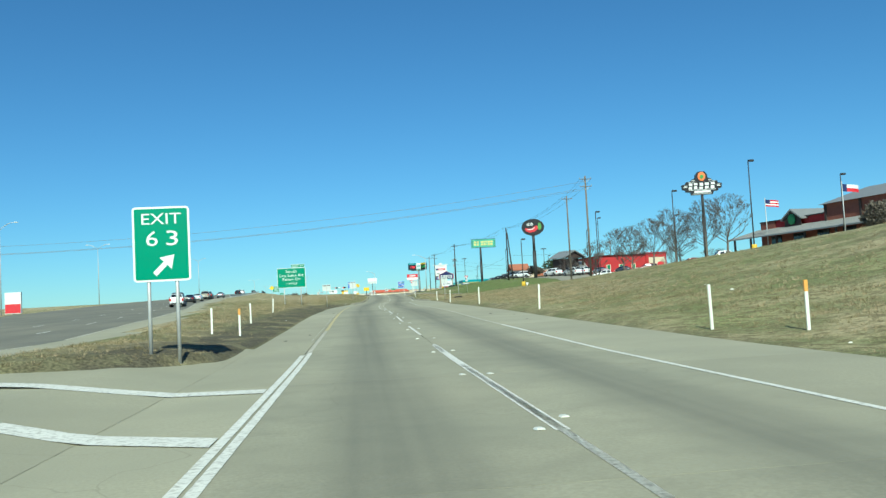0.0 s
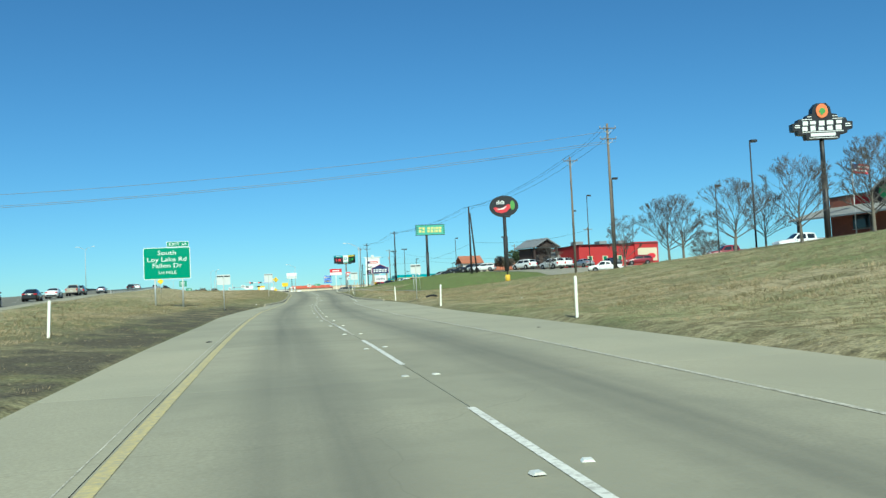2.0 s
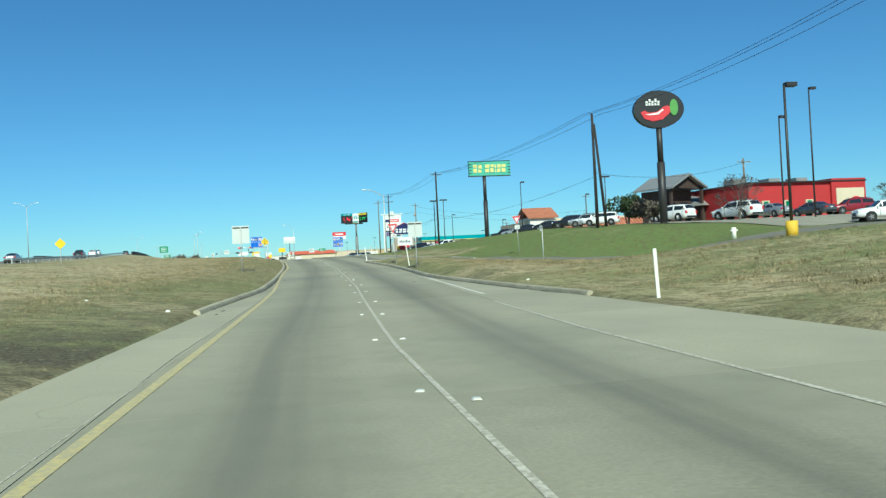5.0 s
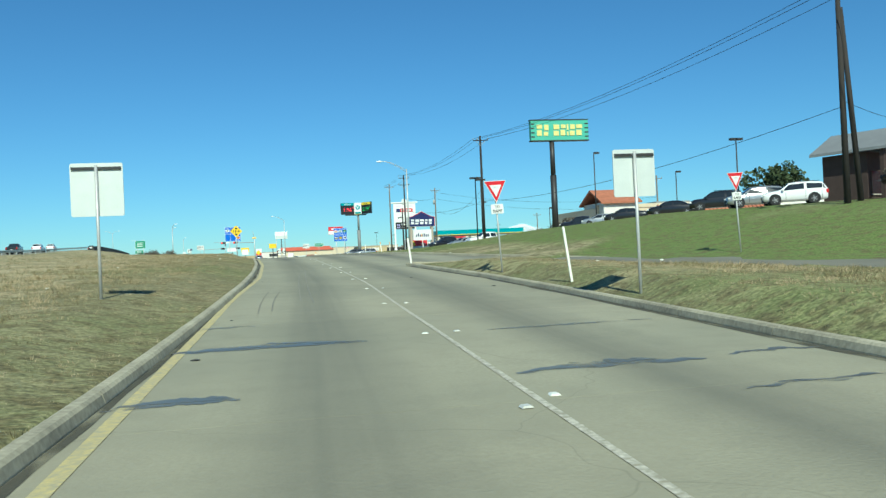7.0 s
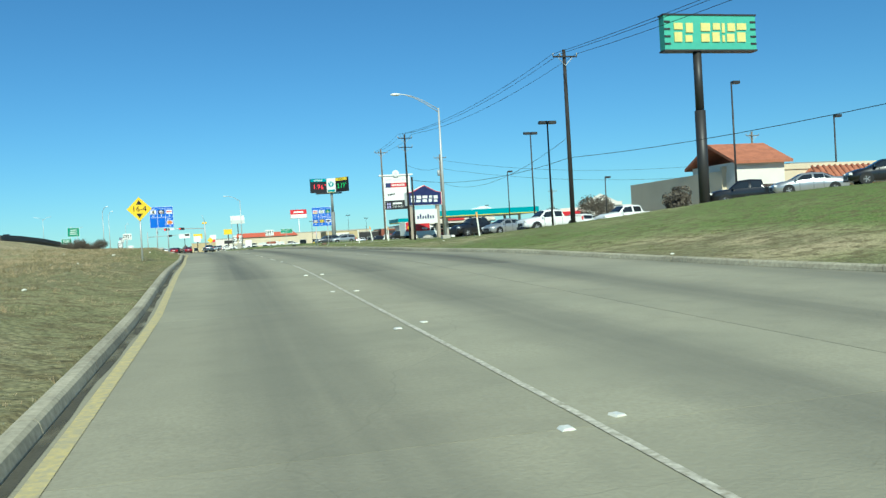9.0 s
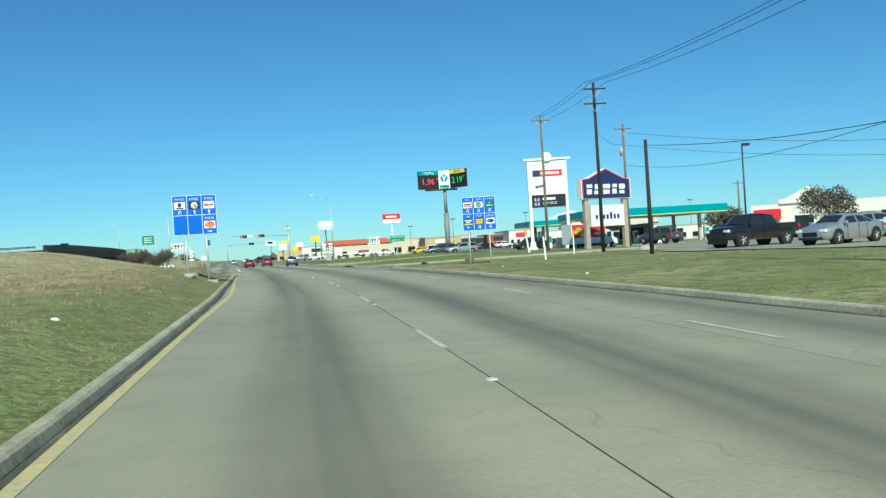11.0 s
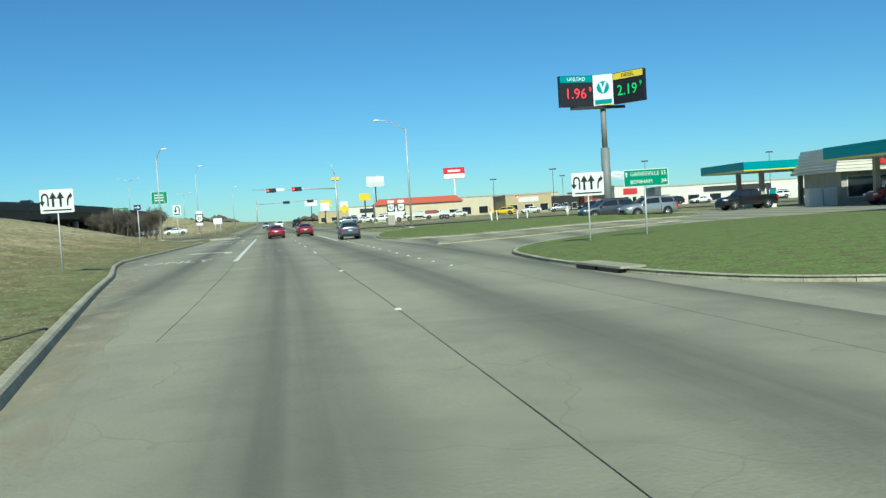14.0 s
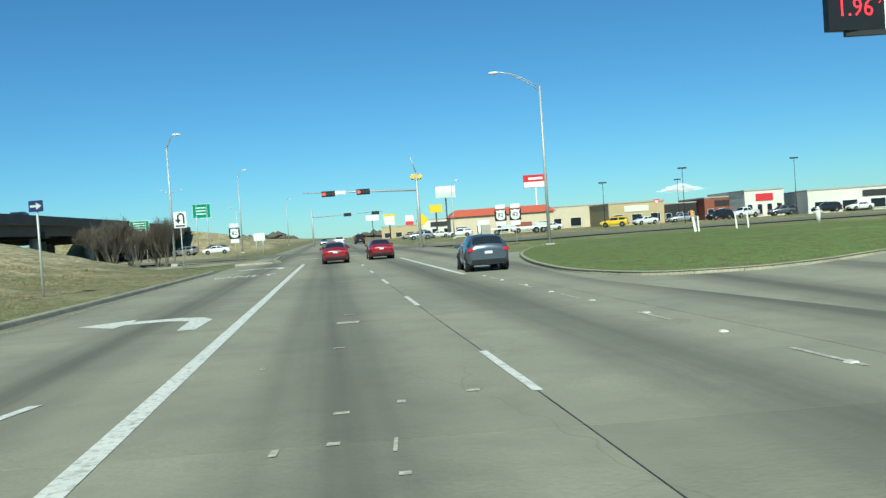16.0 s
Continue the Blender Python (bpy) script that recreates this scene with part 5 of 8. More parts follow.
def street_lamp(x, y, top, arm, dy, label, m=None, twin=False):
    z = hgt(x, y)
    h = top - z
    g = thing("street_lamp", label, "street lamp", pose(x, y, z), "tall highway street lamps")
    bm = bmesh.new()
    bx(bm, -.3, .3, -.3, .3, -.3, .25)
    part("plinth", bm, STONE, g, bevel=.04)
    bm = bmesh.new()
    cyl(bm, (0, 0, .2), (0, 0, h - 1.0), .11, .06, 12)
    part("mast", bm, GALV, g)
    for sgn in ((1, -1) if twin else (1,)):
        for name, o in (("arm", 0), ("arm_brace", -.35)):
            bm = bmesh.new()
            tube(bm, [(sgn * arm * k / 6, dy * k / 6, h - 1.1 + 1.05 * math.sin(k / 6 * math.pi / 2) + o * .6 * (1 - k / 6)) for k in range(7)], .028)
            part(name, bm, GALV, g)
        bm = bmesh.new()
        s = sgn if arm > 0 else -sgn
        bmesh.ops.create_uvsphere(bm, u_segments=10, v_segments=6, radius=1)
        for v in bm.verts:
            v.co = Vector((sgn * arm + s * .25 + v.co.x * .38, dy + v.co.y * .15, h - .08 + v.co.z * .1))
        part("luminaire", bm, WHITE, g)
    return g
street_lamp(18.8, 233.2, 14.9, -2.9, -.4, "tall galvanised street lamp on the green bank")
street_lamp(7.1, 356.8, 15.9, -2.7, -.4, "tall galvanised street lamp on the corner island")
street_lamp(-22.5, 377.0, 15.9, .9, -.8, "tall galvanised street lamp by the turnaround")
for x, y, t in ((-60, 330, 23), (-62, 520, 21), (-66, 620, 20), (-60, 150, 19), (-66, 225, 21)):
    street_lamp(x, y, t, 2.4, 0, "distant highway lamp with two arms", None, True)
for x, y, t in ((-29, 440, 18), (6, 455, 15), (-33, 520, 17)):
    street_lamp(x, y, t, .8, 0, "distant slim street lamp")

# traffic signals
g = thing("traffic_signal", "steel mast arm with two red traffic signals", "traffic signal", at(-0.9, 385.8))
bm = bmesh.new()
cyl(bm, (0, 0, -.2), (0, 0, 7.4), .17, .11, 12)
part("mast", bm, GALV, g)
bm = bmesh.new()
cyl(bm, (0, 0, 5.7), (-11.2, 0, 6.1), .11, .05, 10)
part("arm", bm, GALV, g)
bm = bmesh.new()
cyl(bm, (0, 0, 7.3), (-.5, -.3, 9.0), .05, n=6)
part("lamp_arm", bm, GALV, g)
for x in (-8.7, -5.3):
    bm = bmesh.new()
    bx(bm, x - .65, x + .65, -.22, -.12, 5.58, 6.14)
    head = part("signal_head", bm, BLACK, g)
    for k in range(3):
        bm = bmesh.new()
        cyl(bm, (x - .42 + .42 * k, -.22, 5.86), (x - .42 + .42 * k, -.3, 5.86), .15, n=14)
        part("signal_lens", bm, SIGRED if k == 0 else SOOT, head)
panel(g, -8.1, -7.0, 5.75, 6.1, WHITE_SIGN, y=-.2, r=.02, name="name_plate")
for k in (-.35, .3):
    bm = bmesh.new()
    cyl(bm, (k, -.1, 6.9), (k, -.45, 7.0), .22, .25, 12)
    part("floodlight", bm, YELLOWP, g)
g2 = thing("traffic_signal", "far mast arm with signals beyond the cross street", "traffic signal", at(-21, 470))
bm = bmesh.new()
cyl(bm, (0, 0, -.2), (0, 0, 7.5), .17, .11, 10)
cyl(bm, (0, 0, 5.8), (14, 0, 6.2), .1, .05, 8)
part("mast", bm, GALV, g2)
for x in (7, 12.5):
    bm = bmesh.new()
    bx(bm, x - .75, x + .75, -.22, -.1, 5.6, 6.25)
    part("signal_head", bm, BLACK, g2)
g = thing("signal_cabinet", "pale metal signal cabinet on the verge", "cabinet", at(7.2, 404))
bm = bmesh.new()
bx(bm, -.55, .55, -.4, .4, 0, 1.9)
part("body", bm, STONE, g, bevel=.03)

# ---- tall business signs ----
def pole_to(parent, x, y, z1, r, m=None, r2=None, name="pole", z0=-.3):
    bm = bmesh.new()
    if r2:
        cyl(bm, (x, y, z0), (x, y, z1 * .62), r, n=14)
        cyl(bm, (x, y, z1 * .62), (x, y, z1), r2, n=14)
    else:
        cyl(bm, (x, y, z0), (x, y, z1), r, n=14)
    return part(name, bm, m or SOOT, parent)

def box_part(parent, name, x0, x1, y0, y1, z0, z1, m, label="", bevel=0.0):
    bm = bmesh.new()
    bx(bm, x0, x1, y0, y1, z0, z1)
    return part(name, bm, m, parent, label, bevel)

def mark_shape(parent, x0, x1, y0, y1, z0, z1, m, k):
    """One of a row of plain shapes that stand for a mark: bars of uneven height with a slot across."""
    w, h = (x1 - x0) * .12, z1 - z0
    cut = z0 + h * (.42 + .08 * (k % 3))
    bm = bmesh.new()
    bx(bm, x0, x1 - w, y0, y1, z0, cut - h * .07)
    bx(bm, x0 + w * (k % 2), x1, y0, y1, cut + h * .07, z1)
    return part("letter_shape", bm, m, parent)

# steakhouse sign
S = thing("steakhouse_sign", "black scalloped pole sign with white lettering bars", "pole sign", at(41.55, 97.5, -11))
zb = S.matrix_basis.translation.z
h = 15.8 - zb
S.scale = (.83, 1, 1)
pole_to(S, 0, 0, h - 2.9, .26, None, .2)
o = h - 2.15
bm = bmesh.new()
prof = [(-1.5, -.95), (1.5, -.95), (1.6, -.6), (2.25, -.55), (2.3, -.3), (2.75, -.25), (2.8, .3), (2.3, .35), (2.2, .6), (1.5, .68), (1.35, .92), (.9, .98), (.8, 1.45), (.45, 1.8), (-.45, 1.8), (-.8, 1.45), (-.9, .98), (-1.35, .92), (-1.5, .68), (-2.2, .6), (-2.3, .35), (-2.8, .3), (-2.75, -.25), (-2.3, -.3), (-2.25, -.55), (-1.6, -.6)]
slab(bm, [(x, o + z) for x, z in prof], -.35, .35)
body = part("cabinet", bm, BLACK, S)
for k, (x0, x1) in enumerate(((-1.9, -1.35), (-1.15, -.62), (-.4, .18), (.4, .98), (1.2, 1.8))):
    mark_shape(body, x0, x1, -.375, -.345, o - .3, o + .44, WHITE_SIGN, k + 1)
for x0, x1, z0, z1 in ((-1.9, 1.9, -.42, -.36), (-1.15, 1.15, -.75, -.5), (-1.3, 1.3, -.9, -.85), (-2.55, -2.1, .1, .18), (-2.6, -2.1, -.06, .02), (2.1, 2.55, .1, .18), (2.1, 2.6, -.06, .02), (-1.9, -.95, .55, .6), (.95, 1.9, .55, .6), (-1.4, -.95, .75, .8), (.95, 1.4, .75, .8)):
    box_part(body, "white_bar", x0, x1, -.368, -.344, o + z0, o + z1, WHITE_SIGN)
bm = bmesh.new()
cyl(bm, (0, -.42, o + 1.2), (0, -.34, o + 1.2), .55, n=24)
disc = part("emblem", bm, LORANGE, S)
bm = bmesh.new()
slab(bm, [(-.3, o + 1.15), (-.05, o + .85), (.3, o + 1.1), (.25, o + 1.35), (-.1, o + 1.42)], -.45, -.42)
part("emblem_shape", bm, mat("emblem_green", (.08, .3, .06), .5), disc)

# pepper sign
S = thing("oval_restaurant_sign", "black oval pole sign with a red pepper", "pole sign", at(36.1, 170.0, -10))
zb = S.matrix_basis.translation.z
c = 15.75 - zb
pole_to(S, 0, 0, c - 1.4, .36, None, .27)
def oval(w, hh, cz, cx=0.0, n=28):
    return [(cx + w / 2 * math.cos(2 * math.pi * i / n), cz + hh / 2 * math.sin(2 * math.pi * i / n)) for i in range(n)]
bm = bmesh.new()
slab(bm, oval(4.6, 3.4, c), -.35, .35)
body = part("cabinet", bm, BLACK, S)
bm = bmesh.new()
slab(bm, [(-1.7, c - .25), (-1.35, c - .85), (-.6, c - 1.1), (.3, c - .95), (.95, c - .4), (1.15, c + .15), (.7, c + .3), (.35, c + .15), (-.2, c - .25), (-.9, c - .3), (-1.35, c - .1)], -.4, -.35)
pep = part("pepper", bm, LRED, body, "red pepper shape")
bm = bmesh.new()
slab(bm, [(-1.3, c - .42), (-.8, c - .55), (-.1, c - .5), (.4, c - .1), (.3, c - .02), (-.2, c - .32), (-.8, c - .4)], -.42, -.4)
part("highlight", bm, WHITE_SIGN, pep)
bm = bmesh.new()
slab(bm, oval(.75, 1.5, c + .1, 1.35, 16), -.43, -.35)
part("stem_shape", bm, mat("pepper_green", (.1, .3, .06), .5), body)
for k in range(5):
    mark_shape(body, -1.2 + .27 * k, -1.0 + .27 * k, -.38, -.345, c + .35, c + (.95 if k in (1, 3) else .75), WHITE_SIGN, k)

# green restaurant board
S = thing("restaurant_board", "turquoise board with yellow lettering shapes on a pole", "pole sign", at(32.7, 222.0, 0))
zb = S.matrix_basis.translation.z
pole_to(S, 0, 0, 15.4 - zb, .33, None, .26)
b0, b1 = 15.35 - zb, 17.55 - zb
ELC = mat("turquoise_panel", (.09, .42, .3), .5, var=.1)
box_part(S, "cabinet", -2.35, 4.05, -.3, .3, b0, b1, ELC)
PALEGOLD = mat("pale_gold_paint", (.72, .62, .22), .5)
for k, (x0, x1) in enumerate(((-1.7, -1.1), (-.95, -.4), (.15, .8), (.92, 1.5), (1.62, 1.82), (1.95, 2.55), (2.68, 3.35))):
    mark_shape(S, x0, x1, -.36, -.3, b0 + .52, b1 - .52, PALEGOLD, k + 2)
for x in (-2.15, 3.85):
    for k in range(4):
        box_part(S, "dark_dash", x - .2, x + .2, -.33, -.3, b0 + .35 + .45 * k, b0 + .47 + .45 * k, SOOT)
for z in (b0, b1):
    box_part(S, "trim", -2.4, 4.1, -.34, .34, z - .05, z + .05, SOOT)

# plaza sign
S = thing("plaza_sign", "tall white plaza sign with tenant panels and message board", "pole sign", at(30.0, 305.1, -6))
zb = S.matrix_basis.translation.z
for x in (-2.05, 2.05):
    bm = bmesh.new()
    bx(bm, x - .17, x + .17, -.17, .17, 0, 15.0 - zb)
    part("post", bm, WHITE, S, bevel=.02)
    bm = bmesh.new()
    slab(bm, [(x - .5, -.1), (x + .5, -.1), (x + .5, .45), (x + .32, .55), (x + .25, 1.1), (x - .25, 1.1), (x - .32, .55), (x - .5, .45)], -.42, .42)
    part("post_foot", bm, WHITE, S)
t = 15.0 - zb
box_part(S, "face", -1.9, 1.9, -.14, .14, t - 5.5, t - .25, WHITE)
box_part(S, "top_beam", -2.65, 2.65, -.28, .28, t - .25, t - .02, WHITE)
bm = bmesh.new()
cyl(bm, (0, -.4, t + .1), (0, .1, t + .1), .52, n=24)
em = part("star_disc", bm, WHITE, S, "white disc with a star")
bm = bmesh.new()
slab(bm, [((.4 if i % 2 == 0 else .16) * math.sin(math.pi * i / 5), t + .1 + (.4 if i % 2 == 0 else .16) * math.cos(math.pi * i / 5)) for i in range(10, 0, -1)], -.43, -.4)
part("star", bm, ALU_BACK, em)
for k in range(13):
    if k not in (4, 9):
        box_part(S, "letter_shape", -1.65 + .26 * k, -1.47 + .26 * k, -.16, -.14, t - 1.0, t - .72, ALU_BACK)
for x0, x1, m in ((-1.65, -.85, NAVY), (-.85, 1.65, LRED)):
    box_part(S, "tenant_panel", x0, x1, -.165, -.14, t - 2.05, t - 1.35, m)
for k in range(8):
    box_part(S, "letter_shape", -.7 + .26 * k, -.52 + .26 * k, -.185, -.165, t - 1.85, t - 1.55, WHITE_SIGN)
for k, (x0, x1) in enumerate(((-1.4, -1.15), (-1.1, -.95), (-.9, -.7), (-.65, -.5), (-.45, -.3))):
    box_part(S, "letter_shape", x0, x1, -.155, -.14, t - 3.35 + .04 * k, t - 3.05 + .03 * k, SOOT)
mb = box_part(S, "message_board", -1.9, 1.9, -.2, -.145, t - 5.45, t - 4.1, BLACK)
box_part(mb, "lit_bar", -.7, .75, -.215, -.2, t - 4.7, t - 4.42, WHITE_SIGN)
words(mb, "message", "2 for $4.22", .42, .1, t - 5.05, -.21, WHITE_SIGN, squeeze=.85)
for x in (-1.6, -1.25):
    for z in (t - 4.7, t - 5.2):
        box_part(mb, "lit_bar", x, x + .2, -.215, -.2, z - .1, z + .25, mat("lilac_led", (.45, .4, .7), .5) if x < -1.3 and z > t - 5 else bpy.data.materials["lilac_led"])

# home store sign
S = thing("home_store_sign", "navy gabled home store sign over a white panel", "pole sign", at(29.95, 286.8, 18))
zb = S.matrix_basis.translation.z
for x in (-2.15, 2.15):
    box_part(S, "post", x - .22, x + .22, -.22, .22, 0, 9.3 - zb, mat("tan_column", (.4, .33, .26), .85, var=.12), bevel=.03)
b = 9.2 - zb
prof = [(-2.75, b), (2.75, b), (2.75, b + 1.75), (2.0, b + 1.85), (0, b + 2.75), (-2.0, b + 1.85), (-2.75, b + 1.75)]
bm = bmesh.new()
slab(bm, prof, -.35, .35)
body = part("cabinet", bm, WHITE, S)
for s, m, yy in ((.965, LRED, -.37), (.93, NAVY, -.39)):
    bm = bmesh.new()
    slab(bm, [(x * s, b + .06 + (z - b) * s) for x, z in prof], yy, yy + .02)
    part("face", bm, m, body)
for k, (x0, x1) in enumerate(((-2.2, -1.6), (-1.4, -.6), (-.4, .4), (.6, 1.15), (1.4, 2.05))):
    mark_shape(body, x0, x1, -.415, -.385, b + .42, b + 1.3, WHITE_SIGN, k + 2)
low = box_part(S, "tenant_panel", -1.75, 2.0, -.2, .2, 6.75 - zb, 8.65 - zb, WHITE)
for k in range(7):
    box_part(low, "letter_shape", -1.25 + .4 * k, -1.02 + .4 * k, -.215, -.2, 7.38 - zb, (7.78 if k not in (1, 4) else 7.98) - zb, NAVY)

# fuel price sign
S = thing("fuel_price_sign", "black V-shaped fuel price sign with lit prices", "pole sign", at(25.1, 347.0, 0))
zb = S.matrix_basis.translation.z
S.matrix_basis.translation.z = zb
POLEGREY = mat("grey_pole_paint", (.2, .21, .2), .55, var=.15)
pole_to(S, 0, 0, 11.2 - zb, .42, POLEGREY)
pole_to(S, 0, 0, 15.2 - zb, .26, POLEGREY, name="upper_pole", z0=6.4)
b, t = 15.1 - zb, 17.95 - zb
def face_frame(p, q):
    d = Vector((q[0] - p[0], q[1] - p[1], 0))
    return Matrix.Translation((p[0], p[1], 0)) @ pose(0, 0, 0, 0, 0, math.degrees(math.atan2(d.y, d.x))), d.length
pts = [(-4.25, -.8), (-.95, -.3), (.75, -1.0), (2.75, -3.6)]
for i, nm in enumerate(("left_face", "brand_face", "right_face")):
    M, L = face_frame(pts[i], pts[i + 1])
    bm = bmesh.new()
    bx(bm, 0, L, 0, .45, b, t, M)
    f = part(nm, bm, BLACK if i != 1 else WHITE, S)
    if i == 1:
        bm = bmesh.new()
        slab(bm, oval(1.15, 1.15, (b + t) / 2 + .25, L / 2, 20), -.02, 0)
        bm.transform(M)
        part("emblem", bm, TEAL, f)
        bm = bmesh.new()
        slab(bm, [(L / 2 - .35, t - .75), (L / 2, t - 1.75), (L / 2 + .35, t - .75), (L / 2 + .15, t - .75), (L / 2, t - 1.25), (L / 2 - .15, t - .75)], -.03, -.02)
        bm.transform(M)
        part("emblem_shape", bm, WHITE_SIGN, f)
        bm = bmesh.new()
        bx(bm, .15, L - .15, -.015, 0, b + .12, b + .55, M)
        part("name_bar", bm, TEAL, f)
        bm = bmesh.new()
        bx(bm, .15, L - .15, -.018, 0, b + .02, b + .08, M)
        part("stripe", bm, LYEL, f)
    else:
        bm = bmesh.new()
        bx(bm, .05, L - .05, -.02, 0, t - .62, t - .05, M)
        part("heading_panel", bm, TEAL if i == 0 else LYEL, f)
        words(f, "heading", "UNLEAD" if i == 0 else "DIESEL", .5, L / 2, t - .34, -.03, WHITE_SIGN if i == 0 else BLACK, mx=M, squeeze=.95)
        words(f, "price", "1.96" if i == 0 else "2.19", 1.35, L / 2 - .1, b + 1.15, -.03, LEDRED if i == 0 else LEDGREEN, mx=M, squeeze=.95)
        words(f, "price_fraction", "9", .6, L - .3, b + 1.55, -.03, LEDRED if i == 0 else LEDGREEN, mx=M)
bm = bmesh.new()
bx(bm, -3.2, 2.0, -.5, -.2, b - .28, b - .02)
part("catwalk", bm, SOOT, S)

def box_sign(x, y, top, w, hh, m, label, stripe=None, yaw=0, pole=None):
    S = thing("box_sign", label, "pole sign", at(x, y, yaw))
    zb = S.matrix_basis.translation.z
    pole_to(S, 0, 0, top - hh - zb, .2, pole or WHITE)
    box_part(S, "cabinet", -w / 2, w / 2, -.25, .25, top - hh - zb, top - zb, m)
    if stripe:
        box_part(S, "lower_face", -w / 2 + .05, w / 2 - .05, -.28, -.25, top - hh - zb + .1, top - hh * .55 - zb, stripe)
        box_part(S, "letter_shape", -w * .3, w * .3, -.28, -.25, top - hh * .38 - zb, top - hh * .2 - zb, WHITE_SIGN)
    return S
box_sign(35.2, 547, 20.4, 7.0, 3.7, RED_SIGN, "red and white sign on a white pole", WHITE_SIGN)
box_sign(9.5, 560, 19.5, 6, 3.5, WHITE, "pale stacked store sign with grey lower face", ALU_BACK, pole=SOOT)
box_sign(5.0, 520, 12.8, 3.2, 2.0, YELLOW_SIGN, "yellow roadside sign on a pole", pole=SOOT)
box_sign(-10, 640, 14, 4.5, 2.5, YELLOW_SIGN, "distant yellow sign above the road", pole=SOOT)
box_sign(-2, 610, 12.5, 3, 4, WHITE, "distant white sign on a pole", LRED, pole=SOOT)
box_sign(-8, 560, 11.5, 3, 2.6, WHITE, "small white distant sign on a pole", pole=SOOT)
box_sign(-22, 760, 17, 7, 3, WHITE, "far white sign on the skyline", pole=SOOT)
box_sign(-58, 150, 7.0, 2.6, 3.6, WHITE, "white and red fuel sign beyond the highway", LRED, pole=SOOT)

# ---- vehicles ----
def wheel(parent, x, y, r, w=.22):
    bm = bmesh.new()
    cyl(bm, (x - w / 2, y, r), (x + w / 2, y, r), r, n=20)
    t = part("wheel", bm, TYRE, parent)
    s = 1 if x > 0 else -1
    bm = bmesh.new()
    cyl(bm, (x + s * (w / 2 - .03), y, r), (x + s * (w / 2 + .006), y, r), r * .68, r * .64, 16)
    rim = part("rim", bm, RIM, t)
    bm = bmesh.new()
    for k in range(5):
        a = 6.283 * k / 5
        cyl(bm, (x + s * (w / 2 + .008), y, r), (x + s * (w / 2 + .008), y + r * .6 * math.cos(a), r + r * .6 * math.sin(a)), r * .1, r * .07, 4)
    part("spoke", bm, SPOKE, rim)

# stations along a body, rear to front: y, sill, belt and top heights, half widths at belt and roof;
# then the stations at the rear glass foot, roof rear, roof front, windscreen foot; wheel radius and axles
BODIES = {
    "sedan": ([(-2.40, .45, .78, .80, .66, .55), (-2.33, .27, .93, 1.0, .80, .64), (-2.0, .22, .97, 1.07, .88, .68), (-1.5, .2, .98, 1.10, .90, .70), (-.8, .2, .97, 1.42, .91, .58), (-.1, .2, .96, 1.47, .91, .58), (.5, .2, .95, 1.42, .91, .58), (1.25, .2, .94, 1.02, .90, .72), (1.9, .22, .84, .92, .87, .70), (2.25, .25, .72, .80, .80, .62), (2.40, .35, .6, .62, .66, .5)], 3, 4, 6, 7, .33, (-1.42, 1.45)),
    "suv": ([(-2.35, .5, .9, .95, .72, .58), (-2.3, .32, 1.08, 1.2, .86, .7), (-1.98, .28, 1.1, 1.64, .91, .64), (-1.2, .27, 1.09, 1.72, .92, .65), (-.3, .27, 1.07, 1.73, .92, .65), (.4, .27, 1.05, 1.66, .92, .64), (1.15, .27, 1.03, 1.13, .91, .76), (1.9, .3, .97, 1.06, .88, .74), (2.25, .32, .85, .93, .82, .66), (2.38, .42, .66, .68, .68, .52)], 1, 2, 5, 6, .38, (-1.35, 1.45)),
    "pickup": ([(-2.86, .55, 1.16, 1.2, .9, .86), (-2.8, .45, 1.2, 1.25, .94, .9), (-1.9, .4, 1.2, 1.25, .96, .91), (-1.0, .4, 1.2, 1.26, .96, .91), (-.85, .4, 1.2, 1.84, .96, .68), (0, .4, 1.19, 1.9, .96, .69), (.75, .4, 1.18, 1.84, .96, .68), (1.45, .4, 1.16, 1.26, .95, .82), (2.3, .42, 1.12, 1.2, .93, .8), (2.75, .45, 1.0, 1.08, .86, .72), (2.88, .5, .8, .82, .76, .6)], 3, 4, 6, 7, .41, (-1.75, 1.75)),
    "hatchback": ([(-2.02, .45, .85, .9, .7, .56), (-1.98, .3, 1.0, 1.08, .82, .66), (-1.55, .25, 1.0, 1.44, .86, .57), (-.8, .24, .99, 1.5, .87, .58), (-.2, .24, .98, 1.5, .87, .58), (.35, .24, .97, 1.44, .87, .57), (1.1, .24, .95, 1.03, .86, .7), (1.65, .26, .85, .93, .83, .66), (1.95, .3, .7, .76, .74, .58), (2.05, .38, .58, .6, .62, .48)], 1, 2, 5, 6, .32, (-1.2, 1.25)),
}

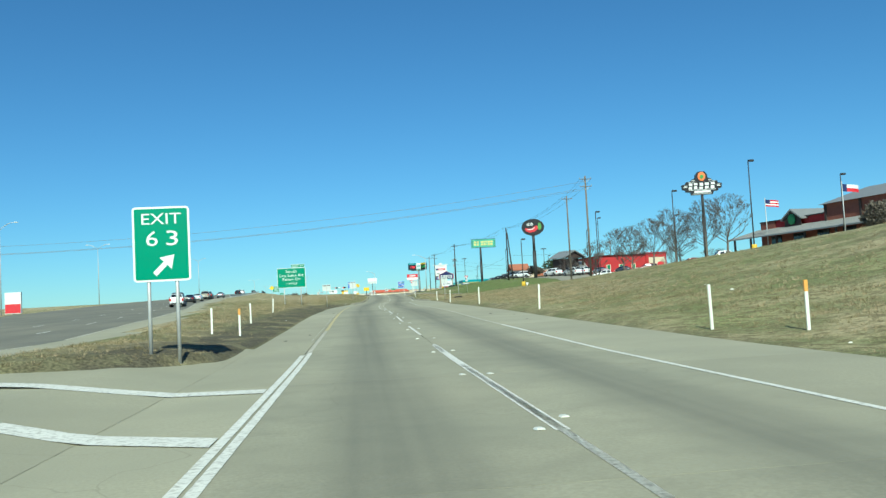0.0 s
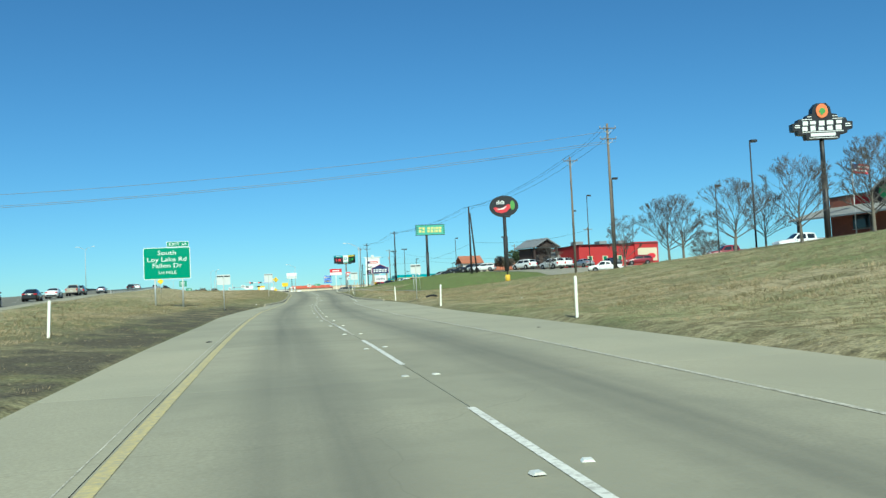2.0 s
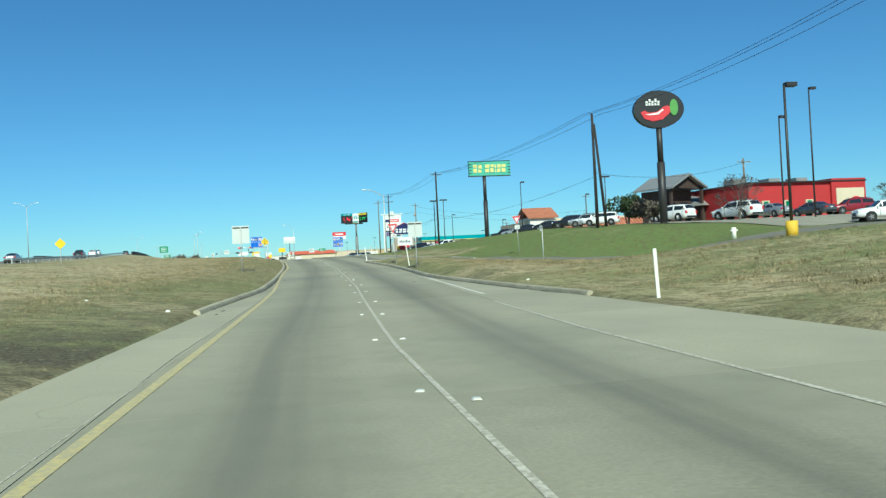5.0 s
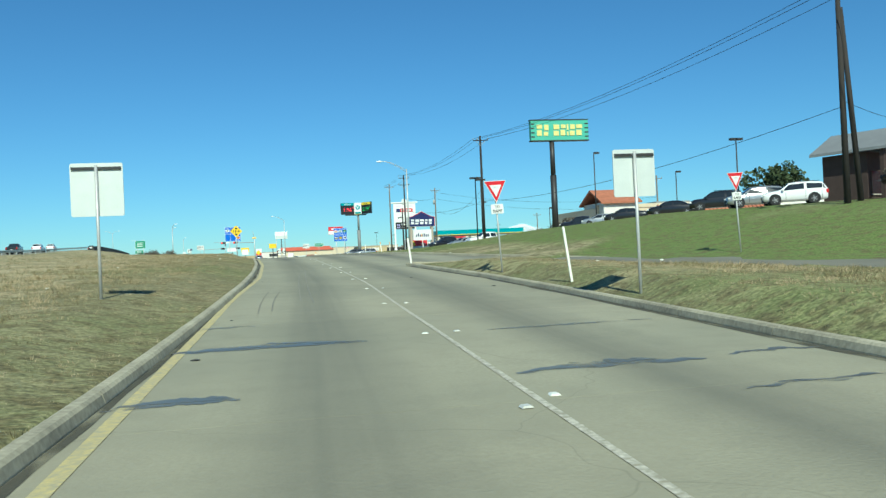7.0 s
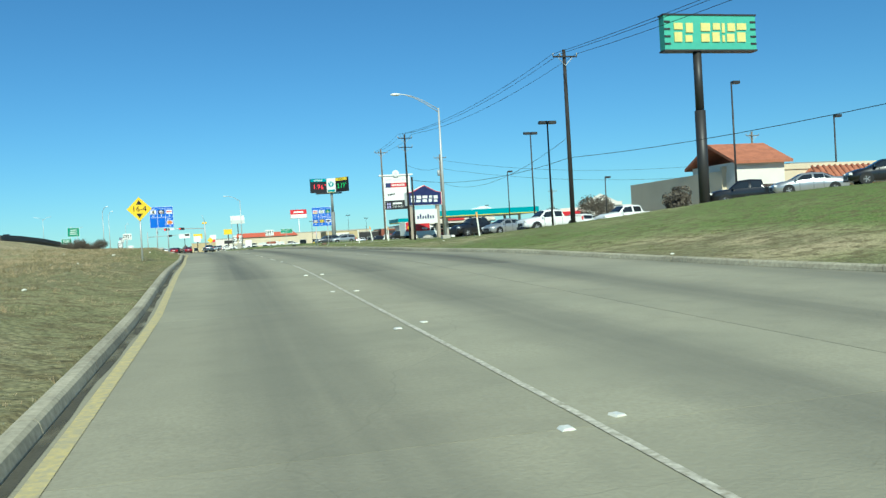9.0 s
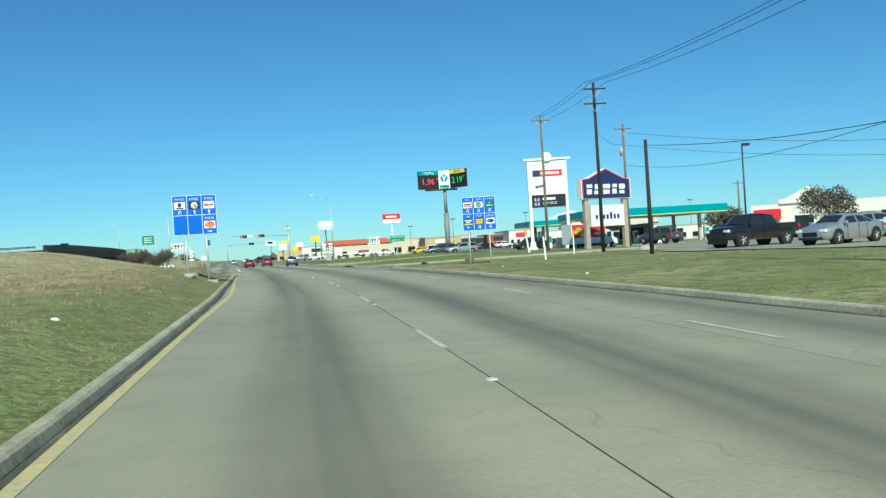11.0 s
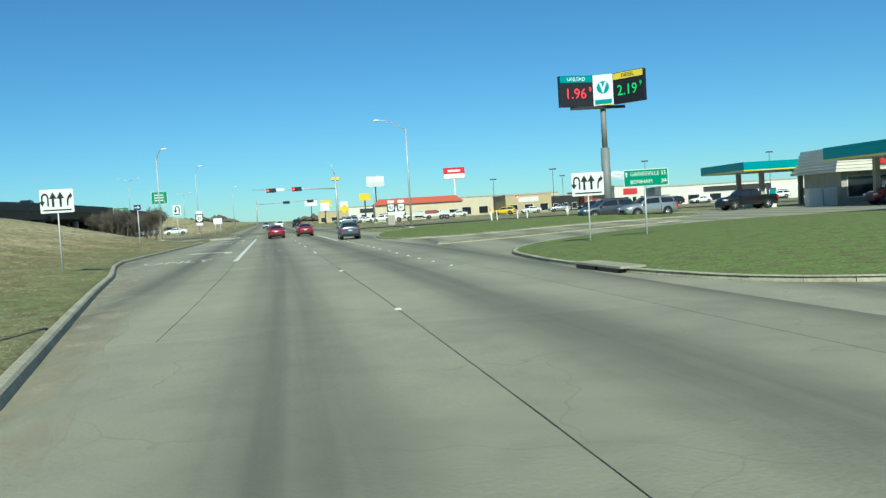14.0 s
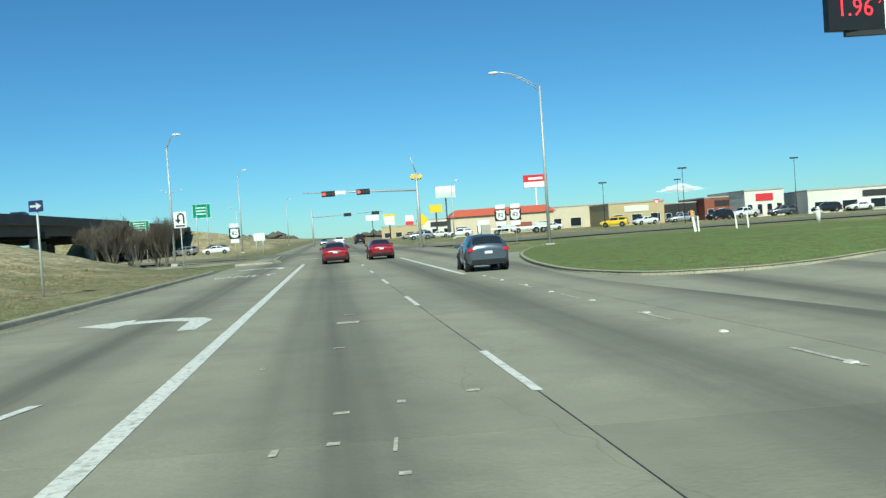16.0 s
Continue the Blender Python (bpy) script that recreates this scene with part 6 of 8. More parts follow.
def vehicle(kind, paint, m, label, cat, group=""):
    """A road vehicle that faces +y, its origin on the ground in the middle."""
    g = thing(kind, label, cat, m, group)
    st, rb, rr, rf, wb, r, axles = BODIES[cat]
    def ring(i):
        k = min(int(i), len(st) - 2)
        f = i - k
        y, zb, zl, zt, w, wt = [p + (q - p) * f for p, q in zip(st[k], st[k + 1])]
        return [Vector(p) for p in ((w * .86, y, zb), (w * .985, y, zb + .14), (w, y, zb + (zl - zb) * .6), (w * .965, y, zl), (wt + .03, y, max(zl + .02, zt - .07)), (wt * .8, y, zt - .004), (0, y, zt + .02))]
    bm = bmesh.new()
    rows = []
    for i in range(len(st)):
        h = ring(i)
        rows.append([bm.verts.new(p) for p in h] + [bm.verts.new((-p.x, p.y, p.z)) for p in h[-2::-1]])
    for p, q in zip(rows, rows[1:]):
        for i in range(len(p) - 1):
            bm.faces.new((p[i], q[i], q[i + 1], p[i + 1])).smooth = True
        bm.faces.new((p[-1], q[-1], q[0], p[0]))
    bm.faces.new(rows[0])
    bm.faces.new(rows[-1][::-1])
    bmesh.ops.recalc_face_normals(bm, faces=bm.faces[:])
    part("body", bm, paint, g)
    def side(i, k, sx):
        h = ring(i)
        p = h[3].lerp(h[4], k)
        return Vector((sx * (p.x + .009), p.y, p.z + .003))
    def pane(name, quads, lab=""):
        bm = bmesh.new()
        for q in quads:
            bm.faces.new([bm.verts.new(p) for p in q])
        bmesh.ops.recalc_face_normals(bm, faces=bm.faces[:])
        geom = bmesh.ops.solidify(bm, geom=bm.faces[:], thickness=.006)
        part(name, bm, GLASS, g, lab)
    mid = (rr + rf) / 2
    for sx in (-1, 1):
        pane("side_window", [[side(i, k, sx) for i, k in c] for c in (((mid + .1, .1), (rf, .1), (rf, .86), (mid + .1, .86)), ((rf, .1), (wb - .3, .1), (rf + .06, .84), (rf, .86)))])
        pane("side_window", [[side(i, k, sx) for i, k in c] for c in (((rr + .05, .1), (mid - .1, .1), (mid - .1, .86), (rr + .05, .86)),)])
        if cat != "pickup":
            pane("quarter_window", [[side(i, k, sx) for i, k in ((rb + .4, .12), (rr - .06, .12), (rr - .03, .82))]])
    for a, c, name in ((rb, rr, "rear_window"), (rf, wb, "windscreen")):
        strip = []
        for f in (.1, .9):
            h = ring(a + (c - a) * f)
            o = Vector((0, -.008 if name == "rear_window" else .008, .008))
            strip.append([Vector((-h[4].x * .93, h[4].y, h[4].z)) + o, Vector((-h[5].x, h[5].y, h[5].z)) + o, h[6] + o, h[5] + o, Vector((h[4].x * .93, h[4].y, h[4].z)) + o])
        pane(name, [[strip[0][i], strip[0][i + 1], strip[1][i + 1], strip[1][i]] for i in range(4)])
    y0, y1 = st[0][0], st[-1][0]
    wide = max(q[4] for q in st)
    for sx in (-1, 1):
        for y in axles:
            bm = bmesh.new()
            cyl(bm, (sx * (wide - .3), y, r + .03), (sx * (wide + .004), y, r + .03), r * 1.17, n=20)
            part("wheel_arch", bm, BLACK, g)
            wheel(g, sx * (wide - .085), y, r)
        h = ring(wb - .2)[3]
        bm = bmesh.new()
        bx(bm, sx * (h.x + .1) - .11, sx * (h.x + .1) + .11, h.y - .2, h.y - .05, h.z + .02, h.z + .17)
        part("mirror", bm, paint, g, bevel=.03)
        z = st[1][2] - .02
        xa = st[1][4]
        bm = bmesh.new()
        lo, hi = (.34, .02) if cat in ("sedan",) else (.2, .02)
        bx(bm, *sorted((sx * (xa - lo), sx * (xa + hi))), y0 - .03, y0 + .16, z - (.16 if cat in ("sedan", "hatchback") else .32), z - .02)
        part("tail_lamp", bm, TAIL, g, bevel=.02)
        bm = bmesh.new()
        xa = st[-2][4]
        bx(bm, *sorted((sx * (xa - .3), sx * (xa + .03))), y1 - .22, y1 - .03, st[-2][2] - .12, st[-2][2] + .03)
        part("head_lamp", bm, LENS_W, g, bevel=.02)
        for y in (ring(mid)[0].y, ring(rf + .35)[0].y, ring(rr + .1)[0].y):
            bm = bmesh.new()
            bx(bm, *sorted((sx * (wide - .04), sx * (wide + .003))), y - .008, y + .008, st[4][1] + .12, st[4][2] - .04)
            part("door_seam", bm, BLACK, g)
    for name, mt, x, a, c, z0, z1 in (("number_plate", PLATE, .16, y0 - .035, y0 + .1, .72, .84), ("rear_bumper", BLACK, .7, y0 - .05, y0 + .12, .34, .5), ("grille", BLACK, .42, y1 - .2, y1 + .012, st[-1][1] + .04, st[-1][2] + .02), ("front_bumper", BLACK, .66, y1 - .25, y1 - .0, .26, st[-1][1] + .03)):
        bm = bmesh.new()
        bx(bm, -x, x, a, c, z0, z1)
        part(name, bm, mt, g, bevel=.012)
    if cat == "pickup":
        bm = bmesh.new()
        bx(bm, -.78, .78, -2.72, -1.05, 1.2, 1.278)
        part("load_bed", bm, BLACK, g)
    if cat == "suv":
        for sx in (-1, 1):
            bm = bmesh.new()
            cyl(bm, (sx * .56, -1.8, 1.73), (sx * .56, .2, 1.75), .022, n=6)
            part("roof_rail", bm, BLACK, g)
    return g

C = {"white": (.78, .78, .76), "black": (.012, .012, .014), "red": (.22, .01, .018), "silver": (.45, .46, .46), "grey": (.12, .125, .135), "blue": (.13, .155, .19), "tan": (.4, .36, .28), "yellow": (.75, .5, .02)}
NAMES = {"sedan": "sedan", "suv": "suv", "pickup": "pickup_truck", "hatchback": "hatchback_car"}
def park(kind, colour, x, y, yaw, where, z=None, group="parked cars"):
    m = pose(x, y, hgt(x, y) + .05 if z is None else z, 0, 0, yaw)
    word = {"suv": "SUV", "pickup": "pickup truck", "sedan": "sedan", "hatchback": "hatchback"}[kind]
    return vehicle(NAMES[kind], car_paint(colour, C[colour], .6 if colour in ("silver", "grey", "blue") else 0.0), m, colour + " " + word + " " + where, kind, group)

# on the exit road
q = "vehicles on the exit road"
AHEAD = 0.86
park("sedan", "red", -6.55, 354.6, 5.7, "waiting in the lane before the signals", zr(354), q).scale = (AHEAD,) * 3
park("sedan", "black", -7.3, 363.0, 5.7, "waiting ahead of a red sedan", zr(363), q).scale = (AHEAD,) * 3
park("sedan", "red", -3.9, 357.2, 5.7, "in the middle lane before the signals", zr(357), q).scale = (AHEAD,) * 3
park("hatchback", "blue", 0.72, 333.5, 4, "in the turn lane by the corner island", zr(333), q).scale = (0.86,) * 3
park("suv", "white", -14.5, 452, 5.7, "on the far side of the junction", zr(452), q)
park("pickup", "black", -12, 470, 5.7, "far beyond the junction", zr(470), q)
park("sedan", "silver", -22, 500, 185, "oncoming beyond the junction", zr(500), q)
# on the highway
q = "vehicles on the highway"
for kind, col, x, y, yaw in (("suv", "white", -21.3, 117, 8), ("pickup", "grey", -18.8, 118, 8), ("sedan", "black", -19.6, 150, 7), ("suv", "grey", -23, 205, 5), ("sedan", "white", -32, 170, 5), ("pickup", "tan", -36, 196, 5), ("sedan", "silver", -38, 235, 5), ("pickup", "black", -41, 300, 4), ("suv", "white", -44, 322, 4), ("suv", "black", -48.5, 408, 5), ("sedan", "silver", -52, 446, 5), ("suv", "white", -48, 360, 5)):
    park(kind, col, tab(y, XH) - (4.8 if x > tab(y, XH) - 7 else 8.6), y, yaw, "driving on the main highway", tab(y, ZH) + .035, q)
# car parks
for kind, col, x, y, yaw in (("pickup", "white", 46, 153.5, 72), ("pickup", "red", 56, 137, 80), ("suv", "white", 44, 171, 20), ("suv", "white", 48, 178, 15), ("sedan", "silver", 52, 178, 10), ("sedan", "grey", 57, 178, 10), ("suv", "red", 63, 180, 80), ("suv", "white", 36.4, 185.8, 62), ("suv", "silver", 36.2, 190.0, 72), ("suv", "black", 35.8, 194.4, 60), ("sedan", "black", 35.4, 200.8, 60), ("sedan", "black", 35.2, 209.5, 62), ("sedan", "silver", 35.3, 215.6, 66), ("pickup", "black", 35.6, 221.6, 60), ("suv", "white", 42, 180, 25), ("pickup", "white", 31.0, 244.0, 98), ("sedan", "silver", 29.8, 252.3, 110), ("pickup", "black", 29.0, 259.5, 108), ("pickup", "white", 38, 243, 95), ("pickup", "white", 46, 248, 95), ("suv", "white", 41, 262, 100), ("suv", "silver", 43, 270, 100), ("pickup", "grey", 44, 308, 20), ("pickup", "black", 56.9, 316.5, 100), ("suv", "silver", 25.6, 337.6, 100), ("suv", "grey", 22.9, 340.3, 95), ("pickup", "black", 38.5, 346.5, 97), ("suv", "red", 44, 332, 90), ("sedan", "white", 56, 125, 70), ("pickup", "white", 52, 116, 80)):
    c = park(kind, col, x, y, yaw, "parked on a pale concrete car park")
    if 34 < x < 38 and 183 < y < 225 or y == 153.5:
        c.scale = (.84, .84, .84)
far = [("suv", "yellow", 33, 446), ("sedan", "white", 40, 452), ("sedan", "silver", 46, 450), ("suv", "black", 52, 448), ("pickup", "white", 58, 452), ("suv", "grey", 64, 450), ("suv", "black", 70, 446), ("sedan", "white", 78, 450), ("sedan", "silver", 86, 444), ("suv", "white", 94, 446), ("suv", "red", 104, 440), ("sedan", "black", 112, 446), ("sedan", "white", 26, 470), ("pickup", "white", 20, 462), ("suv", "white", 8, 470), ("sedan", "white", 4, 486), ("suv", "silver", 0, 470), ("sedan", "tan", -2, 510), ("sedan", "white", 12, 500), ("sedan", "white", -36, 452), ("suv", "silver", -44, 462), ("sedan", "black", -54, 458)]
for i, (kind, col, x, y) in enumerate(far):
    park(kind, col, x, y, 90 + random.uniform(-25, 25), "parked at the far stores", None, "cars at the far stores")

# delivery lorry
g = thing("delivery_lorry", "white box lorry with a red snack panel", "lorry", pose(30.9, 294.0, hgt(30.9, 294.0) + .05, 0, 0, -75) @ Matrix.Scale(.78, 4))
box_part(g, "box_body", -1.15, 1.15, -3.6, 1.5, .75, 3.25, WHITE, bevel=.03)
for x in (-1.17, 1.15):
    p = box_part(g, "side_panel", x, x + .02, -3.5, 1.4, 1.5, 3.15, LRED)
    for i in range(4):
        box_part(p, "graphic_shape", x - .006, x + .026, -.2 + .28 * i, 0 + .28 * i, 1.8, 2.1, WHITE_SIGN)
    bm = bmesh.new()
    for i in range(7):
        cyl(bm, (x - .008, -2.9 + .14 * i, 2.2 - .07 * i + .5 * math.sin(i * .5)), (x + .028, -2.9 + .14 * i, 2.2 - .07 * i + .5 * math.sin(i * .5)), .3, n=10)
    part("graphic_shape", bm, LYEL, p)
bm = bmesh.new()
pr = [(1.5, .5), (3.4, .5), (3.45, 1.1), (2.75, 1.45), (2.2, 2.35), (1.5, 2.45)]
a = [bm.verts.new((-1.0, y, z)) for y, z in pr]
b_ = [bm.verts.new((1.0, y, z)) for y, z in pr]
bm.faces.new(a[::-1]); bm.faces.new(b_)
for i in range(len(pr)):
    bm.faces.new((a[i], a[(i + 1) % 6], b_[(i + 1) % 6], b_[i]))
bmesh.ops.recalc_face_normals(bm, faces=bm.faces[:])
part("cab", bm, WHITE, g, bevel=.05)
for x in (-1.012, .992):
    box_part(g, "side_window", x, x + .02, 1.7, 2.4, 1.5, 2.1, GLASS)
for x in (-.95, .95):
    for y in (-2.3, 2.5):
        wheel(g, x, y, .4)

# ---- trees ----
def bare_tree(h, spread, seed, name="bare_tree", label="leafless grey tree on the grass bank", levels=6, trunk=.13, twig=None, low=False):
    """A leafless tree whose limbs fork until they meet a rounded crown."""
    rng = random.Random(seed)
    g = thing(name, label, "tree", None, "leafless trees")
    tb, cb = bmesh.new(), bmesh.new()
    c = Vector((0, 0, h * (.5 if low else .6)))
    rad = Vector((h * .5 * spread, h * .5 * spread, h * (.52 if low else .42)))
    def grow(p, d, ln, r, lev):
        e = p + d * ln - c
        out = (e.x / rad.x) ** 2 + (e.y / rad.y) ** 2 + (e.z / rad.z) ** 2
        if out > 1:
            ln *= max(.35, 1 / out)
        bend = (d + Vector((rng.uniform(-.22, .22), rng.uniform(-.22, .22), .07))).normalized()
        m = p + d * ln * .5
        q = m + bend * ln * .5
        r = max(r, .0066)
        mesh, n = (tb, 6) if lev > levels - 2 else (cb, 4 if lev > 2 else 3)
        cyl(mesh, p, m, r, r * .82, n, cap=False)
        cyl(mesh, m, q, r * .82, r * .6, n, cap=False)
        if lev == 0:
            return
        for i in range(3 if lev > 1 else 6):
            a = rng.uniform(0, 6.28) if lev < levels else 6.28 * i / 5 + rng.uniform(-.4, .4)
            tilt = rng.uniform(.25, .7)
            side = Vector((math.cos(a), math.sin(a), 0))
            nd = (bend * math.cos(tilt) + side * math.sin(tilt) + Vector((0, 0, .07))).normalized()
            s = m.lerp(q, rng.uniform(.0, 1.0))
            grow(s, nd, ln * rng.uniform(.5, .82) if not low else h * rng.uniform(.17, .25) * .84 ** (levels - lev), r * rng.uniform(.42, .6), lev - 1)
    if low:
        for i in range(4):
            a = 1.57 * i + rng.uniform(-.5, .5)
            grow(Vector((0, 0, -.1)), Vector((.45 * math.cos(a), .45 * math.sin(a), 1)).normalized(), h * .24, trunk, levels - 1)
    else:
        p, r, lean = Vector((0, 0, -.1)), trunk, Vector((rng.uniform(-.06, .06), rng.uniform(-.06, .06), 1)).normalized()
        for k in range(6):
            q = p + lean * h * (.2 if k == 0 else .05)
            cyl(tb, p, q, r, r * .84, 7, cap=False)
            p, r = q, r * .84
            for i in range(3):
                a = k * 2.4 + i * 2.1 + rng.uniform(-.5, .5)
                tilt = rng.uniform(.7, 1.2) - .09 * k
                nd = Vector((math.sin(tilt) * math.cos(a), math.sin(tilt) * math.sin(a), math.cos(tilt)))
                grow(p, nd, h * rng.uniform(.3, .42), r * .42, levels - 2)
    part("trunk", tb, BARK, g)
    part("crown", cb, twig or TWIG, g)
    return g
kinds = [bare_tree(5.8, .62, 3), bare_tree(5.6, 1.0, 8), bare_tree(6.2, .8, 21)]
trees = [(34.0, 118.6, 2, .85), (37.1, 115.2, 1, 1.05), (40.3, 88.8, 2, 1.0), (37.1, 103.3, 1, 1.0), (37.9, 113.9, 0, 1.0), (35.9, 92.5, 2, .95), (37.0, 86.6, 0, 1.0), (41.6, 106.0, 1, .8), (52, 136, 1, .7), (42.5, 168, 1, .7), (89, 203, 1, 1.05), (92, 206, 0, 1.0)]
for i, (x, y, k, s) in enumerate(trees):
    t = kinds[i] if i < 3 else copy_thing(kinds[k], at(x, y, i * 67))
    t.matrix_basis = at(x, y, i * 67)
    t.scale = (s, s, s) if x < 80 else (1.5 * s, 1.5 * s, .8 * s)

def leafy(name, r, hh, trunk, seed, label, n=1500, leaf=.16, m=None):
    rng = random.Random(seed)
    g = thing(name, label, "tree" if trunk else "shrub", None)
    if trunk:
        bm = bmesh.new()
        for k in range(3):
            cyl(bm, (0, 0, -.2), (rng.uniform(-.5, .5) * r * .6, rng.uniform(-.4, .4) * r, trunk + hh * .3), .13, .06, 6)
        part("trunk", bm, BARK, g)
    vs, fs = [], []
    lobes = [(rng.uniform(-.6, .6) * r, rng.uniform(-.6, .6) * r, trunk + hh * rng.uniform(.25, .7), rng.uniform(.35, .6)) for _ in range(9)]
    for _ in range(n):
        lx, ly, lz, ls = rng.choice(lobes)
        v = Vector((rng.gauss(0, 1), rng.gauss(0, 1), rng.gauss(0, 1))).normalized() * rng.uniform(.6, 1.05)
        c = Vector((lx + v.x * r * ls, ly + v.y * r * ls, max(.05, lz + v.z * hh * ls * .6)))
        a, b2 = Vector((rng.gauss(0, 1), rng.gauss(0, 1), rng.gauss(0, 1))).normalized() * leaf, Vector((rng.gauss(0, 1), rng.gauss(0, 1), rng.gauss(0, 1))).normalized() * leaf
        k = len(vs)
        vs += [c - a, c + b2, c + a, c - b2]
        fs.append((k, k + 1, k + 2, k + 3))
    me = bpy.data.meshes.new("crown")
    me.from_pydata(vs, [], fs)
    me.materials.append(m or LEAF)
    cr = new("crown", me)
    cr.parent = g
    return g
leafy("evergreen_tree", 2.9, 3.6, 1.0, 4, "dark evergreen tree behind parked cars", 2600, .2).matrix_basis = at(48.5, 206)
leafy("evergreen_tree", 1.7, 2.0, .5, 5, "brown green bush tree by the oval sign", 2200, .13, BRUSH).matrix_basis = at(37.5, 176)
leafy("evergreen_tree", 3.4, 4.2, 1.0, 6, "grey brown tree beside the white store", 3200, .16, BRUSH).matrix_basis = at(70.5, 344)
leafy("evergreen_tree", 2.6, 3.2, .6, 7, "brown green tree by the steakhouse", 3200, .13, BRUSH).matrix_basis = at(55.5, 84)
leafy("evergreen_tree", 3.1, 4.2, 1.7, 17, "rounded grey brown tree before the white store", 4200, .12, BRUSH).matrix_basis = at(64, 304.5)
leafy("evergreen_tree", 1.5, 2.4, 1.0, 16, "small evergreen by the yellow restaurant", 1600, .11, BRUSH).matrix_basis = at(39.5, 237)
s0 = leafy("clipped_shrub", .9, 1.0, 0, 9, "clipped brown green shrub along the restaurant", 700, .1)
s0.matrix_basis = at(56.4, 127)
for x, y in ((57.0, 123), (57.6, 119), (58.3, 115), (59.0, 111), (59.6, 107), (60.2, 103), (60.9, 99)):
    copy_thing(s0, at(x, y))
b0 = bare_tree(4.6, 1.3, 31, "bare_shrub", "leafless brown brush below the bridge", 6, .05, BRUSH, True)
spots = [(-23.4, 377.5), (-24.6, 379), (-26, 378), (-27.5, 380.5), (-29, 379.5), (-30.5, 382), (-28.6, 384), (-25.8, 382.5), (-28.2, 378.4)]
for i, (x, y) in enumerate(spots):
    m = at(x, y, i * 50)
    if i == 0:
        b0.matrix_basis = m
        b0.scale = (1.1, 1.1, 1.4)
    else:
        c = copy_thing(b0, m)
        k = random.uniform(.6, 1.1)
        c.scale = (k * 1.1, k * 1.1, k * random.uniform(1.1, 1.6))

# ---- bridge ----
bridge = thing("overpass", "dark concrete highway overpass on round piers", "bridge", None, "", "structure")
def px(y): return -42.6 - .09 * (y - 388)
def girder(name, y0, y1, o0, o1, dz0, dz1, m):
    bm = bmesh.new()
    k = 14
    rows = []
    for i in range(k + 1):
        y = y0 + (y1 - y0) * i / k
        z = tab(y, ZH)
        rows.append([bm.verts.new((px(y) + a, y, z + b)) for a, b in ((o0, dz0), (o1, dz0), (o1, dz1), (o0, dz1))])
    for p, q in zip(rows, rows[1:]):
        for i in range(4):
            bm.faces.new((p[i], p[(i + 1) % 4], q[(i + 1) % 4], q[i]))
    bm.faces.new(rows[0][::-1]); bm.faces.new(rows[-1])
    bmesh.ops.recalc_face_normals(bm, faces=bm.faces[:])
    return part(name, bm, m, bridge)
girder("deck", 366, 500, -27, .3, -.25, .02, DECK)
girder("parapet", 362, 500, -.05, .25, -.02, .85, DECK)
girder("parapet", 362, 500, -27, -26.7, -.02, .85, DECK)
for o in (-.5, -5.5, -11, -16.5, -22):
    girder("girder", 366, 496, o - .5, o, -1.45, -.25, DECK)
for y in (402, 424, 446, 468):
    for o in (-1.5, -8, -14.5, -21):
        bm = bmesh.new()
        cyl(bm, (px(y) + o, y, 4.0), (px(y) + o, y, 8.6), .5, n=14)
        part("pier", bm, STONE, bridge)
    bm = bmesh.new()
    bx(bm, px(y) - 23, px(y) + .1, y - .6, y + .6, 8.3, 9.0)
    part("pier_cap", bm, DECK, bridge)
bm = bmesh.new()
for i in range(1):
    pts = []
    for y in (364, 371, 378, 385, 392, 398, 404):
        pts.append([bm.verts.new((x, y, hgt(x, y) + .06)) for x in (px(y) - 26, px(y) - 14, px(y) - 4, px(y) + 1.5, px(y) + 5)])
    for p, q in zip(pts, pts[1:]):
        for j in range(4):
            bm.faces.new((p[j], p[j + 1], q[j + 1], q[j]))
part("slope_paving", bm, STONE, bridge)
# guard rail along the highway edge
rail = thing("guard_rail", "galvanised highway guard rail on posts", "guard rail", None, "", "structure")
bm = bmesh.new()
prev = None
for i in range(30):
    y = 215 + i * 5.07
    x, z = tab(y, XH) - .6, tab(y, ZH)
    if prev:
        for dz in (.5, .68):
            cyl(bm, (prev[0], prev[1], prev[2] + dz), (x, y, z + dz), .08, n=5, cap=False)
    prev = (x, y, z)
part("rail", bm, GALV, rail)
for i in range(30):
    y = 215 + i * 5.07
    bm = bmesh.new()
    bx(bm, tab(y, XH) - .72, tab(y, XH) - .6, y - .06, y + .06, tab(y, ZH) - .2, tab(y, ZH) + .72)
    part("rail_post", bm, GALV, rail)

# ---- buildings ----
def building(name, label, x, y, yaw, dz=0.0):
    return thing(name, label, "building", at(x, y, yaw, dz))

def wallbox(g, x0, x1, y0, y1, z1, m, name="wall", z0=-.6):
    return box_part(g, name, x0, x1, y0, y1, z0, z1, m)

def gable(g, name, x0, x1, y0, y1, z0, z1, m, over=.4, axis='y'):
    """A pitched roof with thickness; ridge along axis."""
    bm = bmesh.new()
    if axis == 'y':
        c = (x0 + x1) / 2
        slab(bm, [(x0 - over, z0 - .1), (c, z1 - .1), (x1 + over, z0 - .1), (x1 + over, z0 + .12), (c, z1 + .15), (x0 - over, z0 + .12)], y0 - over, y1 + over)
    else:
        c = (y0 + y1) / 2
        slab(bm, [(y0 - over, z0 - .1), (c, z1 - .1), (y1 + over, z0 - .1), (y1 + over, z0 + .12), (c, z1 + .15), (y0 - over, z0 + .12)], x0 - over, x1 + over)
        bm.transform(Matrix(((0, 1, 0, 0), (1, 0, 0, 0), (0, 0, 1, 0), (0, 0, 0, 1))))
        bmesh.ops.recalc_face_normals(bm, faces=bm.faces[:])
    return part(name, bm, m, g)

